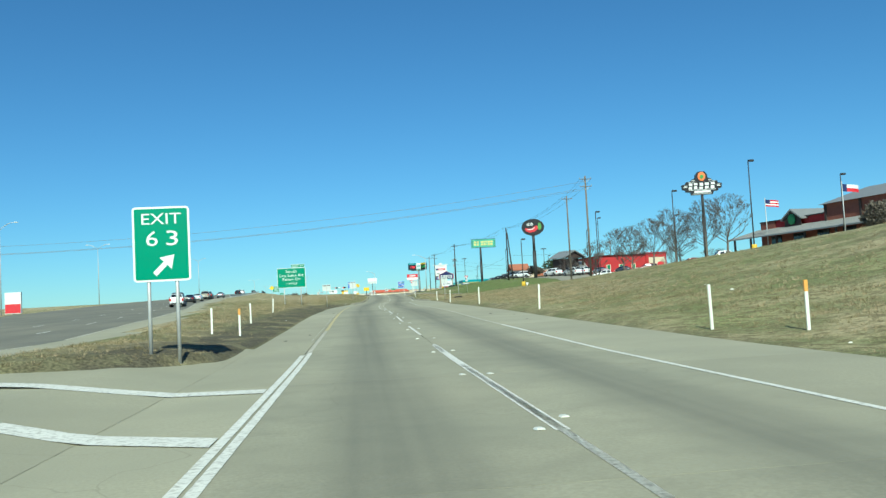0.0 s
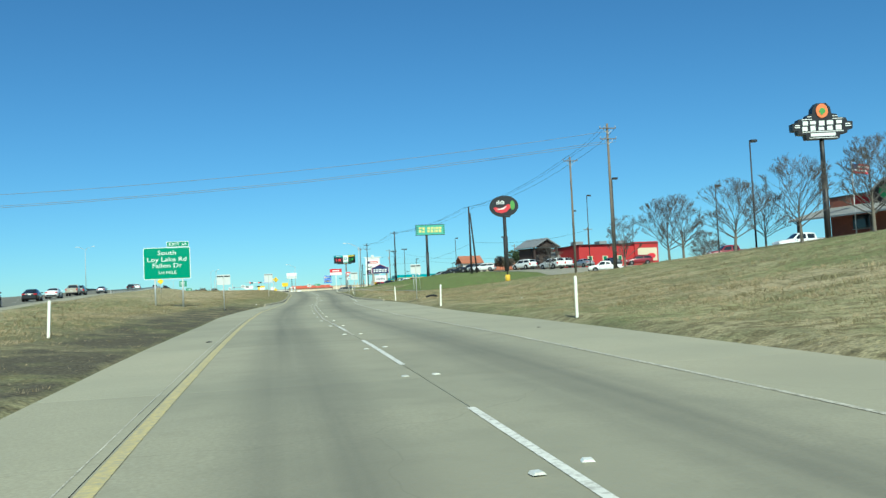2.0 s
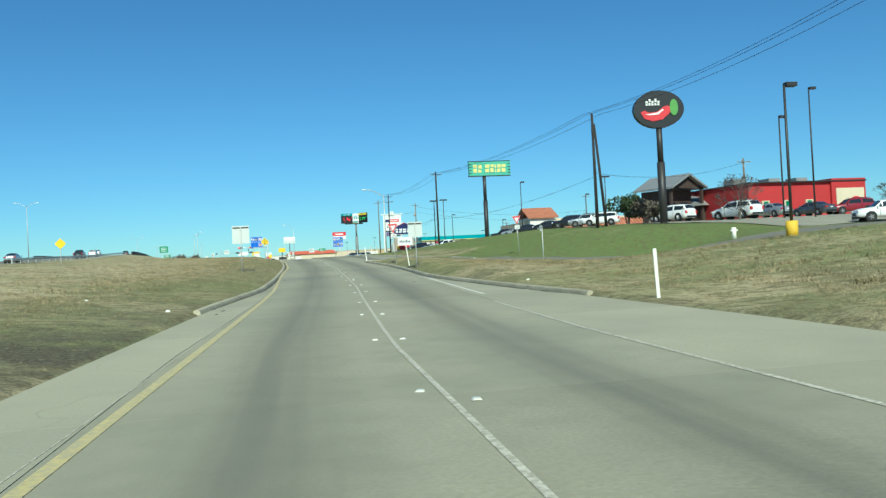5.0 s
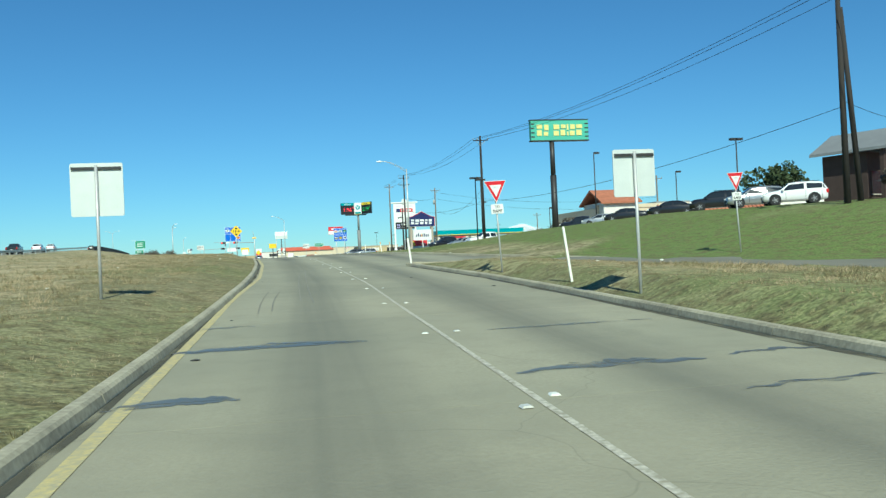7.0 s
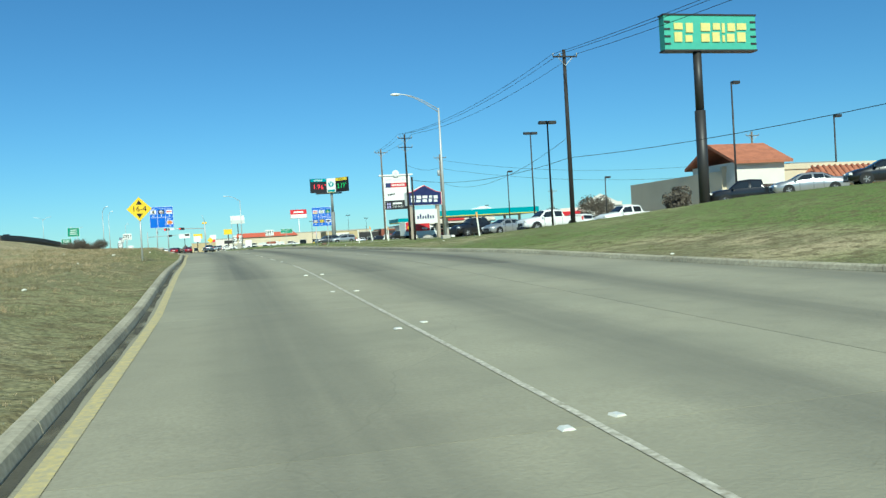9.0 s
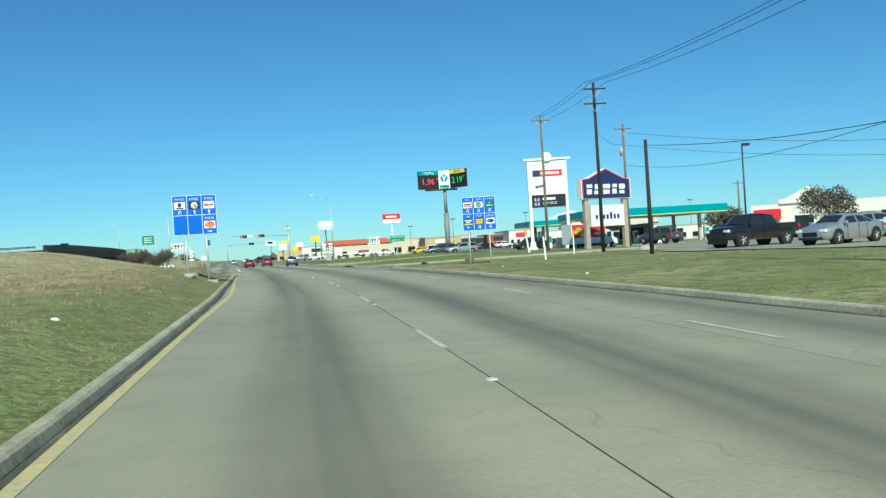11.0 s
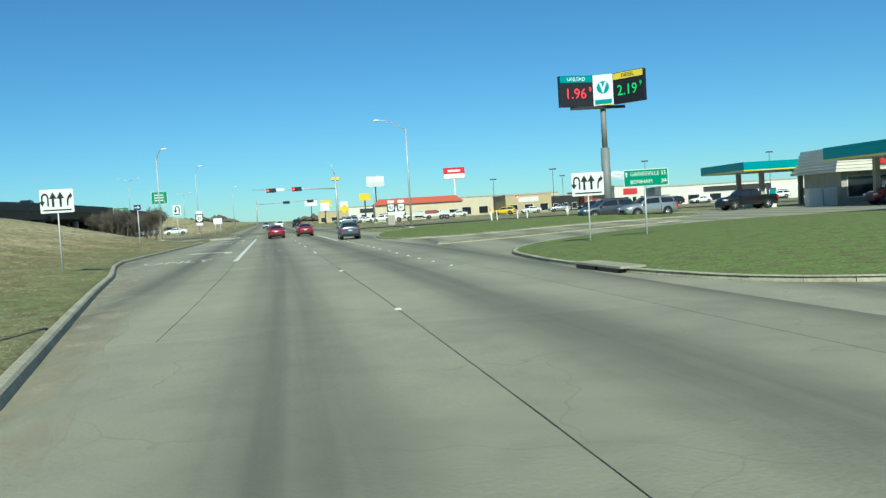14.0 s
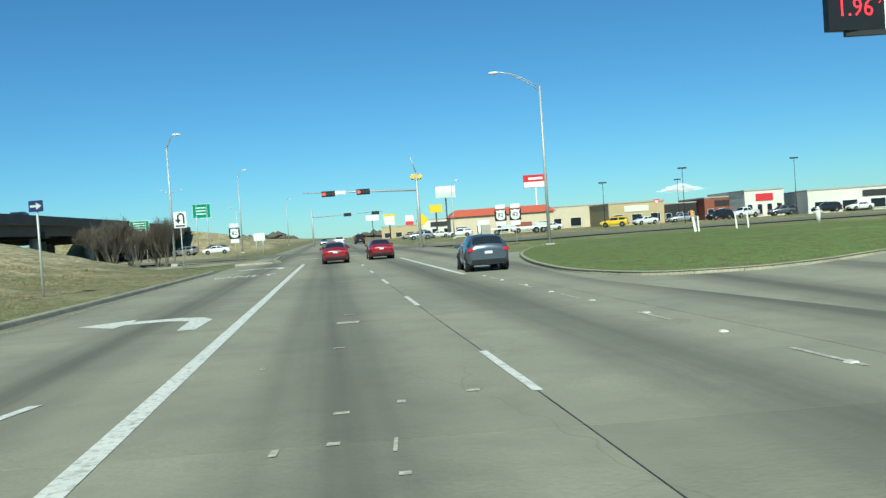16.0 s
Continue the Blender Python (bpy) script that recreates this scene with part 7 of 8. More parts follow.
def hip(g, name, x0, x1, y0, y1, z0, z1, inset, m, over=.5):
    bm = bmesh.new()
    a = [bm.verts.new(p) for p in ((x0 - over, y0 - over, z0), (x1 + over, y0 - over, z0), (x1 + over, y1 + over, z0), (x0 - over, y1 + over, z0))]
    b = [bm.verts.new(p) for p in ((x0 + inset, y0 + inset, z1), (x1 - inset, y0 + inset, z1), (x1 - inset, y1 - inset, z1), (x0 + inset, y1 - inset, z1))]
    for i in range(4):
        bm.faces.new((a[i], a[(i + 1) % 4], b[(i + 1) % 4], b[i]))
    bm.faces.new(b)
    bm.faces.new(a[::-1])
    return part(name, bm, m, g)

def window(g, x, z, w, h, y, trim=None):
    """A glazed opening with frame and sill on a wall facing -y."""
    bm = bmesh.new()
    bx(bm, x - w / 2, x + w / 2, y - .03, y + .02, z, z + h)
    f = part("window", bm, trim or WHITE, g)
    bm = bmesh.new()
    bx(bm, x - w / 2 + .07, x + w / 2 - .07, y - .045, y - .02, z + .07, z + h - .07)
    part("pane", bm, GLASS, f)
    bm = bmesh.new()
    bx(bm, x - w / 2 - .05, x + w / 2 + .05, y - .12, y, z - .08, z)
    part("sill", bm, STONE, f)

# steakhouse
g = building("steakhouse", "low steakhouse with red fascia and grey sheet roofs", 69.6, 116.1, -80, 1.0)
wallbox(g, -9, 22, -6, 14, 3.0, BRICK, z0=-1.2)
wallbox(g, -12, -8.6, -4.2, 13, 4.9, BRICK, "end_wall", -1.2)
wallbox(g, -8.6, 2.5, -4, 13, 4.8, REDWALL, "fascia_wall", 3.0)
box_part(g, "coping", -12.1, 2.5, -4.3, 13.1, 4.8, 4.95, SOOT)
bm = bmesh.new()
slab(bm, [(-9.6, 2.2), (-3.9, 3.6), (-3.9, 3.8), (-9.6, 2.4)], -13.0, 25)
bm.transform(Matrix(((0, 1, 0, 0), (1, 0, 0, 0), (0, 0, 1, 0), (0, 0, 0, 1))))
bmesh.ops.recalc_face_normals(bm, faces=bm.faces[:])
porch = part("porch_roof", bm, SHEET, g)
for k in range(62):
    bm = bmesh.new()
    x = -12.9 + .6 * k
    vs = [bm.verts.new(p) for p in ((x, -9.6, 2.4), (x + .04, -9.6, 2.4), (x + .04, -3.95, 3.79), (x, -3.95, 3.79), (x, -9.6, 2.45), (x + .04, -9.6, 2.45), (x + .04, -3.95, 3.84), (x, -3.95, 3.84))]
    for f in ((4, 5, 6, 7), (0, 1, 5, 4), (1, 2, 6, 5), (3, 0, 4, 7)):
        bm.faces.new([vs[i] for i in f])
    part("roof_seam", bm, SHEET, porch)
for x in (-12, -8, -2, 4, 10, 16, 22):
    box_part(g, "porch_post", x - .12, x + .12, -9.2, -8.96, -1.2, 2.3, DARKWOOD)
gable(g, "entrance_gable", -5.6, -1.6, -5.0, 1, 4.6, 6.0, SHEET, .25)
bm = bmesh.new()
slab(bm, [(-5.4, 3.4), (-1.8, 3.4), (-1.8, 4.6), (-3.6, 5.9), (-5.4, 4.6)], -4.9, -4.8)
part("gable_wall", bm, DARKWOOD, g)
bm = bmesh.new()
cyl(bm, (-3.6, -5.1, 4.6), (-3.6, -4.95, 4.6), .8, n=9)
part("emblem", bm, mat("emblem_dark_green", (.02, .16, .05), .5), g)
for x0, x1 in ((-11.4, -8.9), (-1, 2)):
    box_part(g, "roof_curb", x0, x1, 1, 7, 4.9, 5.5, SHEET)
hip(g, "roof", 2.5, 17, -4.4, 10, 6.0, 7.9, 4, SHEET)
wallbox(g, 2.5, 17, -4.4, 10, 6.0, BRICK, "tower_wall", 3.0)
for x in (2.9, 9.5, 16.6):
    box_part(g, "tower_post", x - .18, x + .18, -4.55, -4.4, 3.4, 6.0, DARKWOOD)
for k in range(6):
    window(g, -6 + 5 * k, .9, 2.4, 1.5, -6.02, DARKWOOD)
def flag(x, y, top, label, star):
    f = thing("flag_on_pole", label, "flag", at(x, y))
    zb = f.matrix_basis.translation.z
    pole_to(f, 0, 0, top - zb, .06, GALV)
    for k, (m, z0, z1, a, b) in enumerate(((WHITE_SIGN, .45, .9, .7, 2.2), (RED_SIGN, 0, .45, .7, 2.2), (NAVY, 0, .9, 0, .7)) if star else [(RED_SIGN if i % 2 == 0 else WHITE_SIGN, 1.0 - .2 * i - .2, 1.0 - .2 * i, 0, 2.1) for i in range(5)] + [(NAVY, .4, 1.0, 0, .8)]):
        bm = bmesh.new()
        cols = []
        for i in range(9):
            u = a + (b - a) * i / 8
            yy = .12 * math.sin(u * 3.2) - (.01 if m is NAVY else 0)
            cols.append((bm.verts.new((u, yy, top - zb - 1.2 + z0 - .12 * u)), bm.verts.new((u, yy, top - zb - 1.2 + z1 - .12 * u)), bm.verts.new((u, yy + .012, top - zb - 1.2 + z1 - .12 * u)), bm.verts.new((u, yy + .012, top - zb - 1.2 + z0 - .12 * u))))
        for p, q in zip(cols, cols[1:]):
            for i in range(4):
                bm.faces.new((p[i], q[i], q[(i + 1) % 4], p[(i + 1) % 4]))
        part("flag_field", bm, m, f)
flag(60, 118.5, 14.2, "striped flag flying on a steel pole", False)
flag(59.8, 98.3, 13.7, "flag with a star flying on a pole", True)

# red restaurant with gabled porch
g = building("red_restaurant", "red stucco restaurant with pale panels and flat roof", 61.7, 186, 6)
wallbox(g, -7.8, 8, 0, 16, 4.0, REDWALL)
wallbox(g, 3.4, 8.3, -.3, 12, 4.35, REDWALL, "end_wall")
box_part(g, "coping", -7.9, 8.4, -.4, 16.1, 4.0, 4.14, SOOT)
for k in range(3):
    box_part(g, "pale_pilaster", -6.2 + 3.0 * k, -5.2 + 3.0 * k, -.2, 0, .2, 2.0, CREAM)
    box_part(g, "green_panel", -6.0 + 3.0 * k, -5.4 + 3.0 * k, -.24, -.2, .5, 1.9, LGREEN)
p = box_part(g, "mural_panel", 4.0, 8.0, -.36, -.3, .8, 3.2, CREAM)
bm = bmesh.new()
slab(bm, oval(1.7, 1.0, 1.7, 6.8, 14), -.4, -.36)
part("mural_shape", bm, LRED, p)
for x in (-6, -1, 3):
    box_part(g, "roof_unit", x, x + 1.6, 5, 7, 4.0, 5.0, SHEET)
g = building("gabled_porch", "dark timber porch with a sheet gable roof", 49.2, 193.2, 22)
wallbox(g, -2.2, 2.6, 0, 3.6, 4.0, DARKWOOD)
for x in (-2.6, 2.8):
    box_part(g, "post", x - .15, x + .15, -1.6, -1.3, -.5, 4.2, DARKWOOD)
gable(g, "roof", -2.6, 2.9, -1.7, 3.8, 4.1, 5.7, SHEET)
bm = bmesh.new()
slab(bm, [(-2.6, 4.1), (2.9, 4.1), (.15, 5.6)], -1.5, -1.3)
part("gable_wall", bm, DARKWOOD, g)
hip(g, "side_roof", 2.8, 7.5, -1.5, 5, 2.0, 3.4, 1.6, SHEET)
wallbox(g, 3.0, 7.3, -1.2, 4.6, 2.0, DARKWOOD, "side_wall")
for k in range(2):
    window(g, -1.0 + 2.3 * k, .8, 1.5, 1.8, -.02, DARKWOOD)

# tile-roofed restaurant
g = building("tiled_restaurant", "cream restaurant with terracotta tile roofs", 52, 236, 0)
wallbox(g, -9, 16, 0, 16, 4.0, CREAM)
wallbox(g, -8.6, -4.2, -1.5, 5, 4.6, PALE, "tower_wall")
gable(g, "tower_roof", -8.6, -4.2, -1.5, 5, 4.5, 6.2, TILE, .5, "x")
wallbox(g, -8.8, -6.2, -4, -1.4, 2.6, DARKWOOD, "porch")
wallbox(g, 16, 28, 2, 16, 4.6, PALE, "flat_wing")
hipb = hip(g, "skirt_roof", -2, 14, -2.4, 2, 2.6, 4.0, 1.4, TILE, .3)
for r in range(9):
    bm = bmesh.new()
    for k in range(3):
        cyl(bm, (-1.6 + 1.75 * r + .55 * k, -2.6, 2.66), (-1.2 + 1.65 * r + .55 * k, -1.0, 4.02), .13, n=6)
    part("roof_tile", bm, TILE, g)
for k in range(5):
    window(g, 0 + 2.8 * k, .7, 2.0, 1.5, -.02, TEAL)
box_part(g, "roof_unit", 2, 7, 6, 9, 4.0, 4.9, SHEET)
box_part(g, "parapet", -9, 16, -.1, .2, 3.9, 4.35, CREAM)

# white store with stepped gable
g = building("white_store", "white stucco store with stepped gable and red awning", 78.6, 320.6, -30)
g.scale = (1, 1, 1.12)
wallbox(g, -14, 40, 0, 9, 3.9, PALE)
bm = bmesh.new()
slab(bm, [(-10.2, 3.9), (-2.2, 3.9), (-2.2, 4.5), (-3, 4.5), (-6.2, 6.0), (-9.4, 4.5), (-10.2, 4.5)], -.3, .3)
part("stepped_gable", bm, PALE, g)
bm = bmesh.new()
slab(bm, [(9, 3.9), (17, 3.9), (17, 4.6), (16, 4.6), (13, 6.2), (10, 4.6), (9, 4.6)], -.3, .3)
part("stepped_gable", bm, PALE, g)
box_part(g, "awning", -13.6, -10, -1.2, 0, 2.1, 3.3, RED_SIGN)
for k in range(8):
    window(g, -7 + 5.5 * k, .5, 2.6, 1.9, -.02)
box_part(g, "lettering_bar", 4, 7, -.06, 0, 2.6, 3.1, SOOT)

# filling station
def canopy(x0, x1, y0, y1, z0, z1, label):
    g = thing("fuel_canopy", label, "canopy", pose(0, 0, 0))
    box_part(g, "fascia", x0, x1, y0, y1, z0, z1, TEAL)
    box_part(g, "soffit", x0 + .1, x1 - .1, y0 + .1, y1 - .1, z0 - .06, z0, WHITE)
    box_part(g, "stripe", x0 - .01, x1 + .01, y0 - .01, y1 + .01, z0 - .02, z0 + .08, LYEL)
    for x in (x0 + 3, (x0 + x1) / 2, x1 - 3):
        for y in (y0 + 2.5, y1 - 2.5):
            box_part(g, "column", x - .2, x + .2, y - .2, y + .2, hgt(x, y) - .2, z0, STONE)
            pz = hgt(x, y)
            pump = box_part(g, "pump", x + .6, x + 1.3, y - .3, y + .3, pz, pz + 1.9, WHITE)
            box_part(pump, "pump_face", x + .65, x + 1.25, y - .32, y - .3, pz + .9, pz + 1.7, TEAL)
    return g
canopy(38.4, 58, 346.5, 356.5, 8.25, 9.1, "teal fuel canopy with a white soffit")
canopy(40, 60, 322, 335.5, 8.4, 9.45, "large teal fuel canopy over the pumps")
g = building("station_shop", "filling station shop with ribbed cream mansard", 48, 342, -4)
wallbox(g, -4, 8, -3, 4, 3.0, STONE)
for k in range(8):
    z = 2.9 + .28 * k
    bm = bmesh.new()
    bx(bm, -4.9 + .1 * k, 8.9 - .1 * k, -3.9 + .1 * k, 4.9 - .1 * k, z, z + .24)
    part("ribbed_fascia", bm, PALE, g)
p = box_part(g, "brand_panel", -1, 2.4, -4.0, -3.85, 3.4, 4.7, LRED)
box_part(p, "lettering_bar", -.7, 2.1, -4.03, -4.0, 3.85, 4.25, WHITE_SIGN)
window(g, -1, .6, 5, 1.9, -3.02)
window(g, 4.8, .6, 4, 1.9, -3.02)
for x in (-5.2, -6.5):
    box_part(g, "ice_chest", x - .6, x + .6, -3.4, -2.6, 0, 1.6, PALE)

# far stores
def store(x, y, w, d, hh, m, roof, label, yaw=0, band=None, n=6):
    g = building("far_store", label, x, y, yaw)
    wallbox(g, -w / 2, w / 2, 0, d, hh, m)
    if roof is not None:
        hip(g, "roof", -w / 2, w / 2, 0, d, hh, hh + 1.5, 1.3, roof, .5)
    else:
        box_part(g, "coping", -w / 2 - .1, w / 2 + .1, -.1, d + .1, hh, hh + .25, STONE)
    if band is not None:
        box_part(g, "sign_band", -w * .22, w * .22, -.12, 0, hh * .6, hh * .88, band)
    for k in range(n):
        window(g, -w / 2 + w * (k + .5) / n, .3, w / n * .55, hh * .42, -.02)
    return g
store(17.6, 480, 21.8, 18, 4.0, CREAM, REDROOF, "pale shop with a low red roof", n=5)
store(44, 500, 28, 26, 4.9, CREAM, None, "long cream store with a flat roof", n=6)
store(43.4, 470, 11.2, 18, 4.3, TAN, None, "tan store with a bold cornice", band=PALE, n=3)
store(53.4, 474, 7, 14, 3.6, SOOT, None, "low dark shopfront beside the tan store", n=3)
store(60.8, 470, 7.2, 16, 4.2, BRICK, None, "red brick shop with dark sign", band=SOOT, n=3)
store(66, 462, 7.6, 20, 4.9, PALE, None, "white store with a raised red sign", band=LRED, n=4)
store(86, 449, 33, 24, 4.0, PALE, None, "long white store with dark openings", -12, SOOT, n=7)
store(81, 371, 13, 10, 2.6, PALE, None, "low white building behind the filling station", n=5)
store(6, 520, 12, 16, 4.4, PALE, None, "white restaurant by the road", band=SOOT, n=4)
store(-4, 600, 16, 14, 4, TAN, None, "small tan building far up the road", n=4)
# flatbed lorry at the far stores
g = thing("flatbed_lorry", "white flatbed lorry with a dull red load", "lorry", at(16, 448, 85))
box_part(g, "bed", -1.2, 1.2, -6, 4, 1.0, 1.25, WHITE)
box_part(g, "cab", -1.1, 1.1, 4.2, 6.2, .6, 2.8, WHITE, bevel=.1)
for y0, y1, z1 in ((-5.6, -3.3, 1.75), (-3.1, -.4, 2.0), (-.2, 2.2, 1.8)):
    box_part(g, "load", -.9, .9, y0, y1, 1.25, z1, BRICK if z1 > 1.9 else ALU_BACK, bevel=.08)
for x in (-1, 1):
    for y in (-5, -3.8, 3, 5.2):
        wheel(g, x, y, .48)
g = thing("fire_hydrant", "white fire hydrant on the corner grass", "hydrant", at(22.4, 351.8, 0, .5))
bm = bmesh.new()
cyl(bm, (0, 0, -.1), (0, 0, .62), .13, n=12)
cyl(bm, (0, 0, .62), (0, 0, .82), .15, .05, 12)
cyl(bm, (-.26, 0, .5), (.26, 0, .5), .07, n=10)
part("body", bm, POSTWHITE, g)
g = thing("fire_hydrant", "white fire hydrant on the bank", "hydrant", at(29.6, 147, 0))
bm = bmesh.new()
cyl(bm, (0, 0, -.1), (0, 0, .7), .14, n=12)
cyl(bm, (-.24, 0, .5), (.24, 0, .5), .07, n=10)
part("body", bm, POSTWHITE, g)
# storm inlet
g = thing("storm_inlet", "concrete storm drain inlet in the kerb", "drain", pose(6.72, 288.4, zr(288), 0, 0, -82))
box_part(g, "lid", -1.3, 1.3, -.03, .6, .1, .15, KERB)
# solid black blocks stand in for the shade inside the two mouths
for x in (-.62, .62):
    box_part(g, "opening", x - .55, x + .55, -.02, .4, .0, .098, BLACK)
# rock and litter
def rock(x, y, s, label, m=None, dz=0.0):
    bm = bmesh.new()
    bmesh.ops.create_icosphere(bm, subdivisions=2, radius=s)
    for v in bm.verts:
        v.co *= 1 + .35 * noise.noise(v.co * (1.3 / s) + Vector((x, y, 0)))
        v.co.z *= .55
    one("rock", bm, m or STONE, label, "rock", at(x, y, x * 40, s * .15 + dz), "stones and litter")
rock(14.6, 272.4, .32, "brown rock beside the driveway", mat("brown_rock", (.16, .1, .065), .9, var=.3, bump=.4))
rock(10.9, 269.0, .22, "small dark stone by the driveway", SOOT)
rock(-1.95, 253.6, .3, "pale lump of concrete in the verge")
rock(25.4, 266.5, .6, "grey boulder on the green bank")
rng = random.Random(5)
for k in range(34):
    y = rng.uniform(8, 262)
    left = rng.random() < .5
    x = xl(y) - rng.uniform(.5, 7) if left else xr(y) + rng.uniform(.6, 9)
    if y < 26 and left:
        continue
    rock(x, y, rng.uniform(.03, .08), "scrap of pale litter in the grass", POSTWHITE)
for k in range(20):
    y = rng.uniform(6, 175)
    x = rng.choice((xl(y) + rng.uniform(.2, 1.5), xr(y) - rng.uniform(.3, 2.5), xl(y) - rng.uniform(0.5, 5) if y < 24 else xl(y) + .5))
    bm = bmesh.new()
    bmesh.ops.create_icosphere(bm, subdivisions=1, radius=rng.uniform(.03, .07))
    for v in bm.verts:
        v.co.z = max(0, v.co.z * .4)
        v.co.x *= rng.uniform(1, 2)
    one("road_debris", bm, TAR, "dark scrap of tyre on the shoulder", "debris", pose(x, y, zr(y) + .004, 0, 0, rng.uniform(0, 180)), "road debris")
g = thing("tyre_scrap", "torn black tyre tread lying on the bank", "debris", at(13.2, 112, 30))
bm = bmesh.new()
for i in range(8):
    a, b_ = i * .35, (i + 1) * .35
    cyl(bm, (.25 * a * 1.6 - .6, 0, .12 + .1 * math.sin(a)), (.25 * b_ * 1.6 - .6, 0, .12 + .1 * math.sin(b_)), .09, n=5)
part("tread", bm, TYRE, g)

# ---- low clouds far beyond the town ----
# emission is put in to stand for sunlight on the cloud
CLOUD = mat("self_lit_cloud", (.85, .88, .9), 1.0, var=.02, scale=.01, fine=.05, spec=0.0, emit=.55)
links(CLOUD)[1].inputs["Alpha"].default_value = .13
def cloud(x, y, z, w, h, seed):
    rng = random.Random(seed)
    bm = bmesh.new()
    for k in range(150):
        u = rng.gauss(0, .36)
        top = max(.1, 1 - abs(u) ** 1.5 * 1.6)
        r = h * rng.uniform(.16, .42) * top ** .5
        m = Matrix.Translation((u * w, rng.uniform(-.3, .3) * w, h * rng.uniform(0, .75) * top)) @ Matrix.Diagonal((rng.uniform(1.2, 3.0) * r, r * 1.5, r, 1))
        bmesh.ops.create_icosphere(bm, subdivisions=2, radius=1, matrix=m)
    for f in bm.faces:
        f.smooth = True
    one("cloud", bm, CLOUD, "small white cumulus cloud low on the horizon", "cloud", pose(x, y, z), "clouds", "structure")
cloud(1030, 3500, 98, 110, 24, 4)

# ---- far woods on the skyline ----
def far_woods():
    rng = random.Random(77)
    vs, fs = [], []
    for k in range(5200):
        a = rng.uniform(-1.25, 1.25)
        d = rng.uniform(780, 1500)
        x, y = d * math.sin(a), 160 + d * math.cos(a)
        if abs(x - xd(y)) < 40:
            continue
        z = hgt(x, y)
        s, hh = rng.uniform(4, 9), rng.uniform(3, 8) * (1 + .4 * noise.noise((x * .01, y * .01, 0)))
        j = len(vs)
        for i in range(5):
            b_ = 6.283 * i / 5 + k
            vs.append((x + s * math.cos(b_), y + s * math.sin(b_), z + hh * rng.uniform(.25, .6)))
        vs.append((x, y, z + hh))
        vs.append((x, y, z - 1))
        for i in range(5):
            fs.append((j + i, j + (i + 1) % 5, j + 5))
            fs.append((j + (i + 1) % 5, j + i, j + 6))
    me = bpy.data.meshes.new("far_woods")
    me.from_pydata(vs, [], fs)
    me.materials.append(BRUSH)
    tagged(new("far_woods", me), "brown leafless woods on the far skyline", "woods", kind="stuff")
far_woods()

# ---- grass tufts along the verges ----
def tufts(name, n, pick, m, lo, hi, seed, label, k=9):
    """Clumps of k leaning blades each."""
    rng = random.Random(seed)
    spots = []
    while len(spots) < n:
        p = pick(rng)
        if p is not None:
            spots.append(p)
    rs = np.random.RandomState(seed)
    def u(a, b):
        return rs.uniform(a, b, (n, k))
    base = np.array(spots)[:, None, :]
    edge = np.array([min(abs(p[0] - xl(p[1])), abs(p[0] - xr(p[1]))) for p in spots])
    patch = np.array([.75 + .9 * max(-.5, noise.noise((p[0] * .7, p[1] * .7, seed % 2))) for p in spots])
    tall = patch * (1 + 1.5 * np.clip((edge - 1.0) / 5, 0, 1) * (hi > .06))
    hh = rs.uniform(lo, hi, (n, 1)) * tall[:, None]
    sp = hh * rs.uniform(.5, 1.3, (n, 1))
    a, q = u(0, 6.283), u(0, 6.283)
    ox, oy = sp * np.cos(q) * u(0, 1), sp * np.sin(q) * u(0, 1)
    w, t = hh * u(.05, .12), hh * u(.45, 1.0)
    x, y, z = base[..., 0] + ox, base[..., 1] + oy, base[..., 2] + 0 * ox
    c, s = np.cos(a), np.sin(a)
    lx, ly = ox * 1.3 + u(-.35, .35) * hh, oy * 1.3 + u(-.35, .35) * hh
    tri = np.stack([np.stack([x - w * c, y - w * s, z - .04], -1), np.stack([x + w * c, y + w * s, z - .04], -1), np.stack([x + lx, y + ly, z + t], -1)], -2)
    vs = tri.reshape(-1, 3)
    me = bpy.data.meshes.new(name)
    me.from_pydata(vs.tolist(), [], np.arange(len(vs)).reshape(-1, 3).tolist())
    me.materials.append(m)
    tagged(new(name, me), label, "grass", kind="stuff")
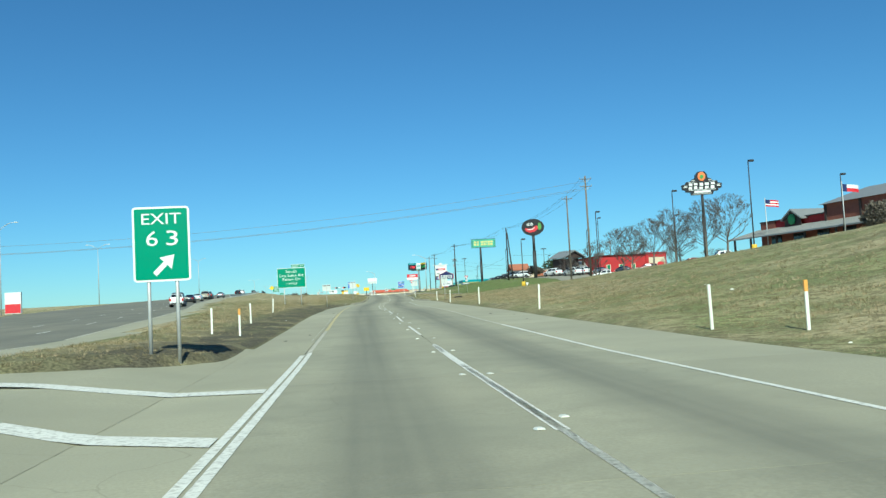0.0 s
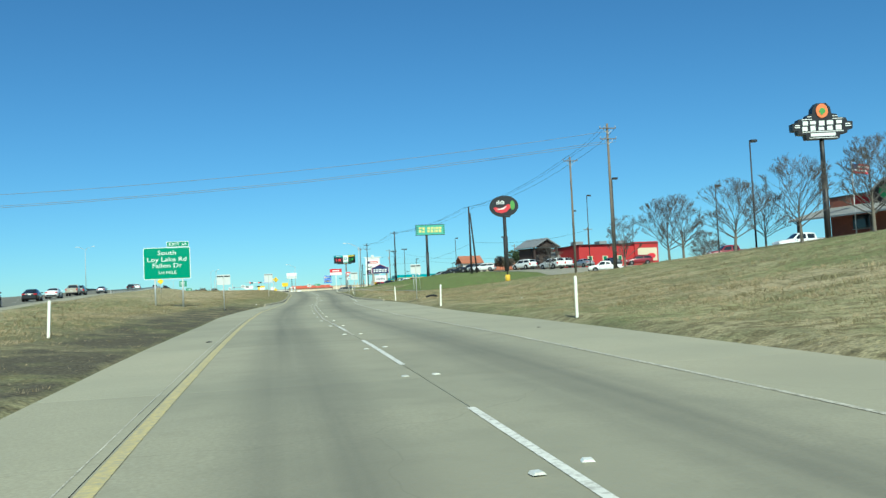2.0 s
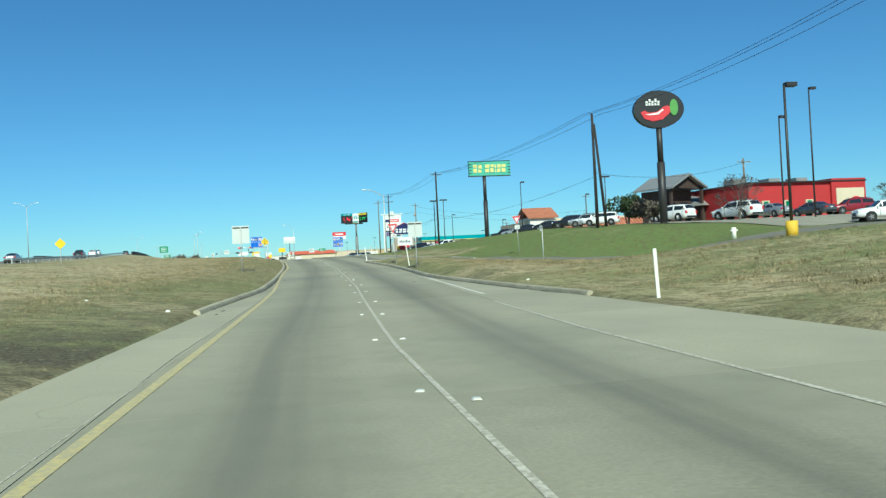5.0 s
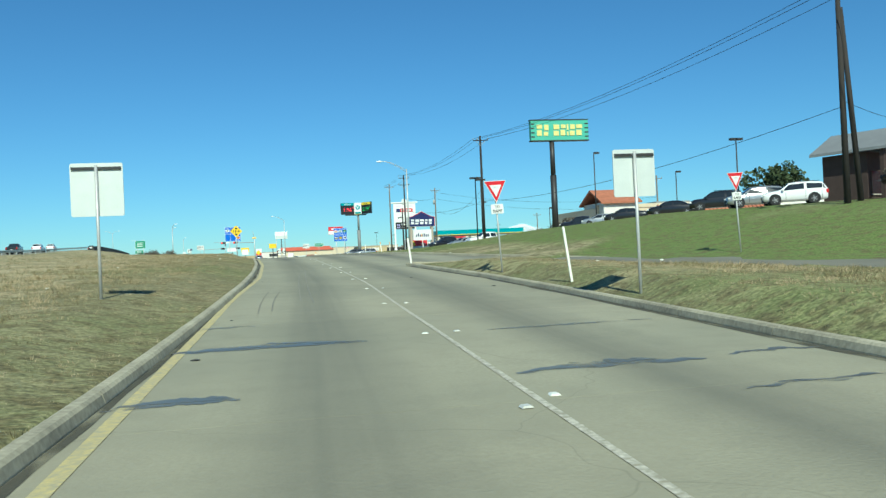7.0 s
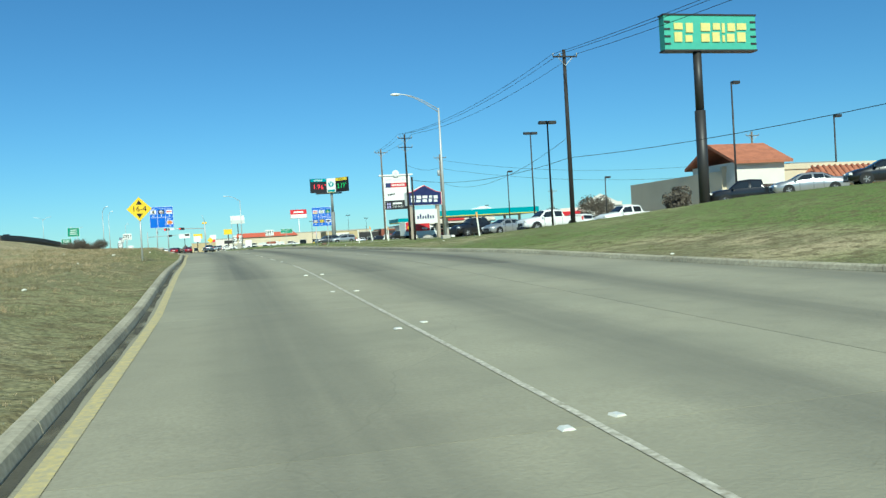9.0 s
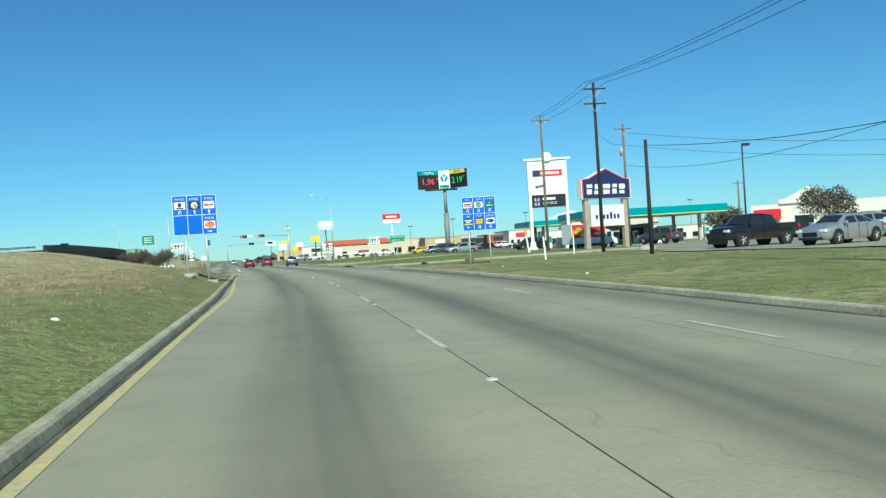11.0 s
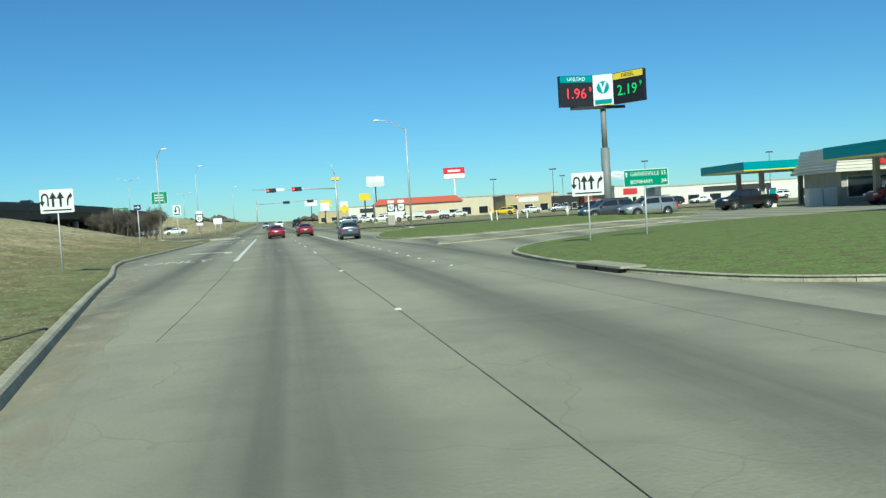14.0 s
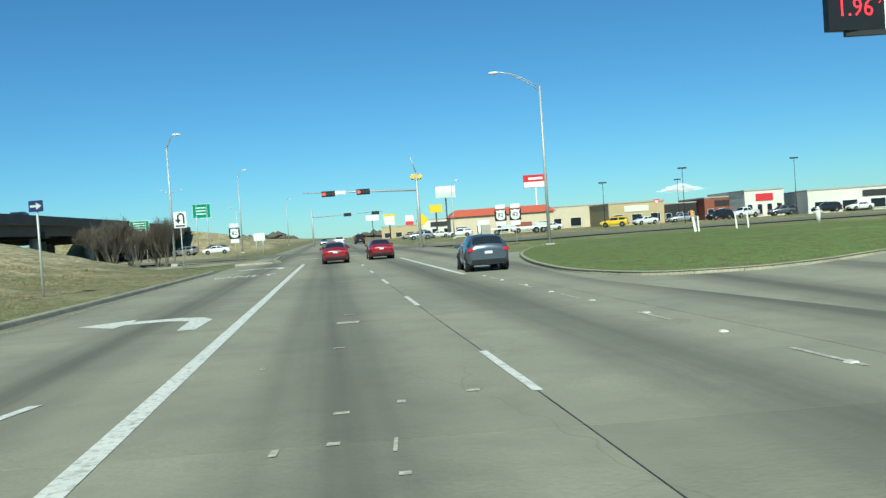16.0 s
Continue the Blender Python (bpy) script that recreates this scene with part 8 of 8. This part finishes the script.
def left_verge(rng):
    y = rng.uniform(18, 345)
    x = xl(y) - .25 - abs(rng.gauss(0, 4.5 if rng.random() < .6 else 11))
    if y < 24 and (gore(x, y) < gore_plane(x, y) + .12 or x > -3.9):
        return None
    if x < (tab(y, XH) + .8 if y > 24 else -9) or (24 < y < 125 and xl(y) - x < 3.2 and rng.random() < .8):
        return None
    return x, y, hgt(x, y)
def right_verge(rng):
    y = rng.uniform(5, 262)
    x = xr(y) + .3 + abs(rng.gauss(0, 5.0 if rng.random() < .5 else 13))
    if x > tab(y, XC) + 4:
        return None
    if 129 < y < 183 and tab(y, FN) - .4 < x < tab(y, FF) + .5:
        return None
    if 178 < y < 217 and x < tab(y, FF) + .5:
        return None
    return x, y, hgt(x, y)
def near_bank(rng):
    p = right_verge(rng)
    return p if p and (p[1] < 130 or p[0] < tab(p[1], FN)) else None
def green_bank(rng):
    p = right_verge(rng)
    return p if p and p[1] > 150 and p[0] > tab(p[1], FF) else None
def blade(name, dark, pale):
    """Grass blades, each with its own tone between two colours."""
    m = mat(name, dark, .9)
    nt, p = links(m)
    g = nt.nodes.new("ShaderNodeNewGeometry")
    nt.links.new(mix_node(nt, g.outputs["Random Per Island"], (*dark, 1), (*pale, 1)), p.inputs["Base Color"])
    p.inputs["Specular IOR Level"].default_value = .2
    return m
STRAWB = blade("straw_blade", (.26, .205, .115), (.53, .42, .26))
OLIVEB = blade("olive_blade", (.125, .108, .054), (.3, .256, .138))
GREENB = blade("green_blade", (.06, .085, .022), (.2, .225, .075))
tufts("dry_grass", 34000, left_verge, STRAWB, .02, .07, 1, "straw coloured grass clumps along the verge")
tufts("olive_grass", 34000, left_verge, OLIVEB, .02, .07, 2, "olive grass clumps along the verge")
tufts("dry_grass", 34000, near_bank, STRAWB, .02, .07, 3, "straw coloured grass clumps on the bank")
tufts("olive_grass", 34000, near_bank, OLIVEB, .02, .07, 4, "olive grass clumps on the bank")
tufts("green_grass", 22000, green_bank, GREENB, .02, .05, 5, "green grass blades on the bank")
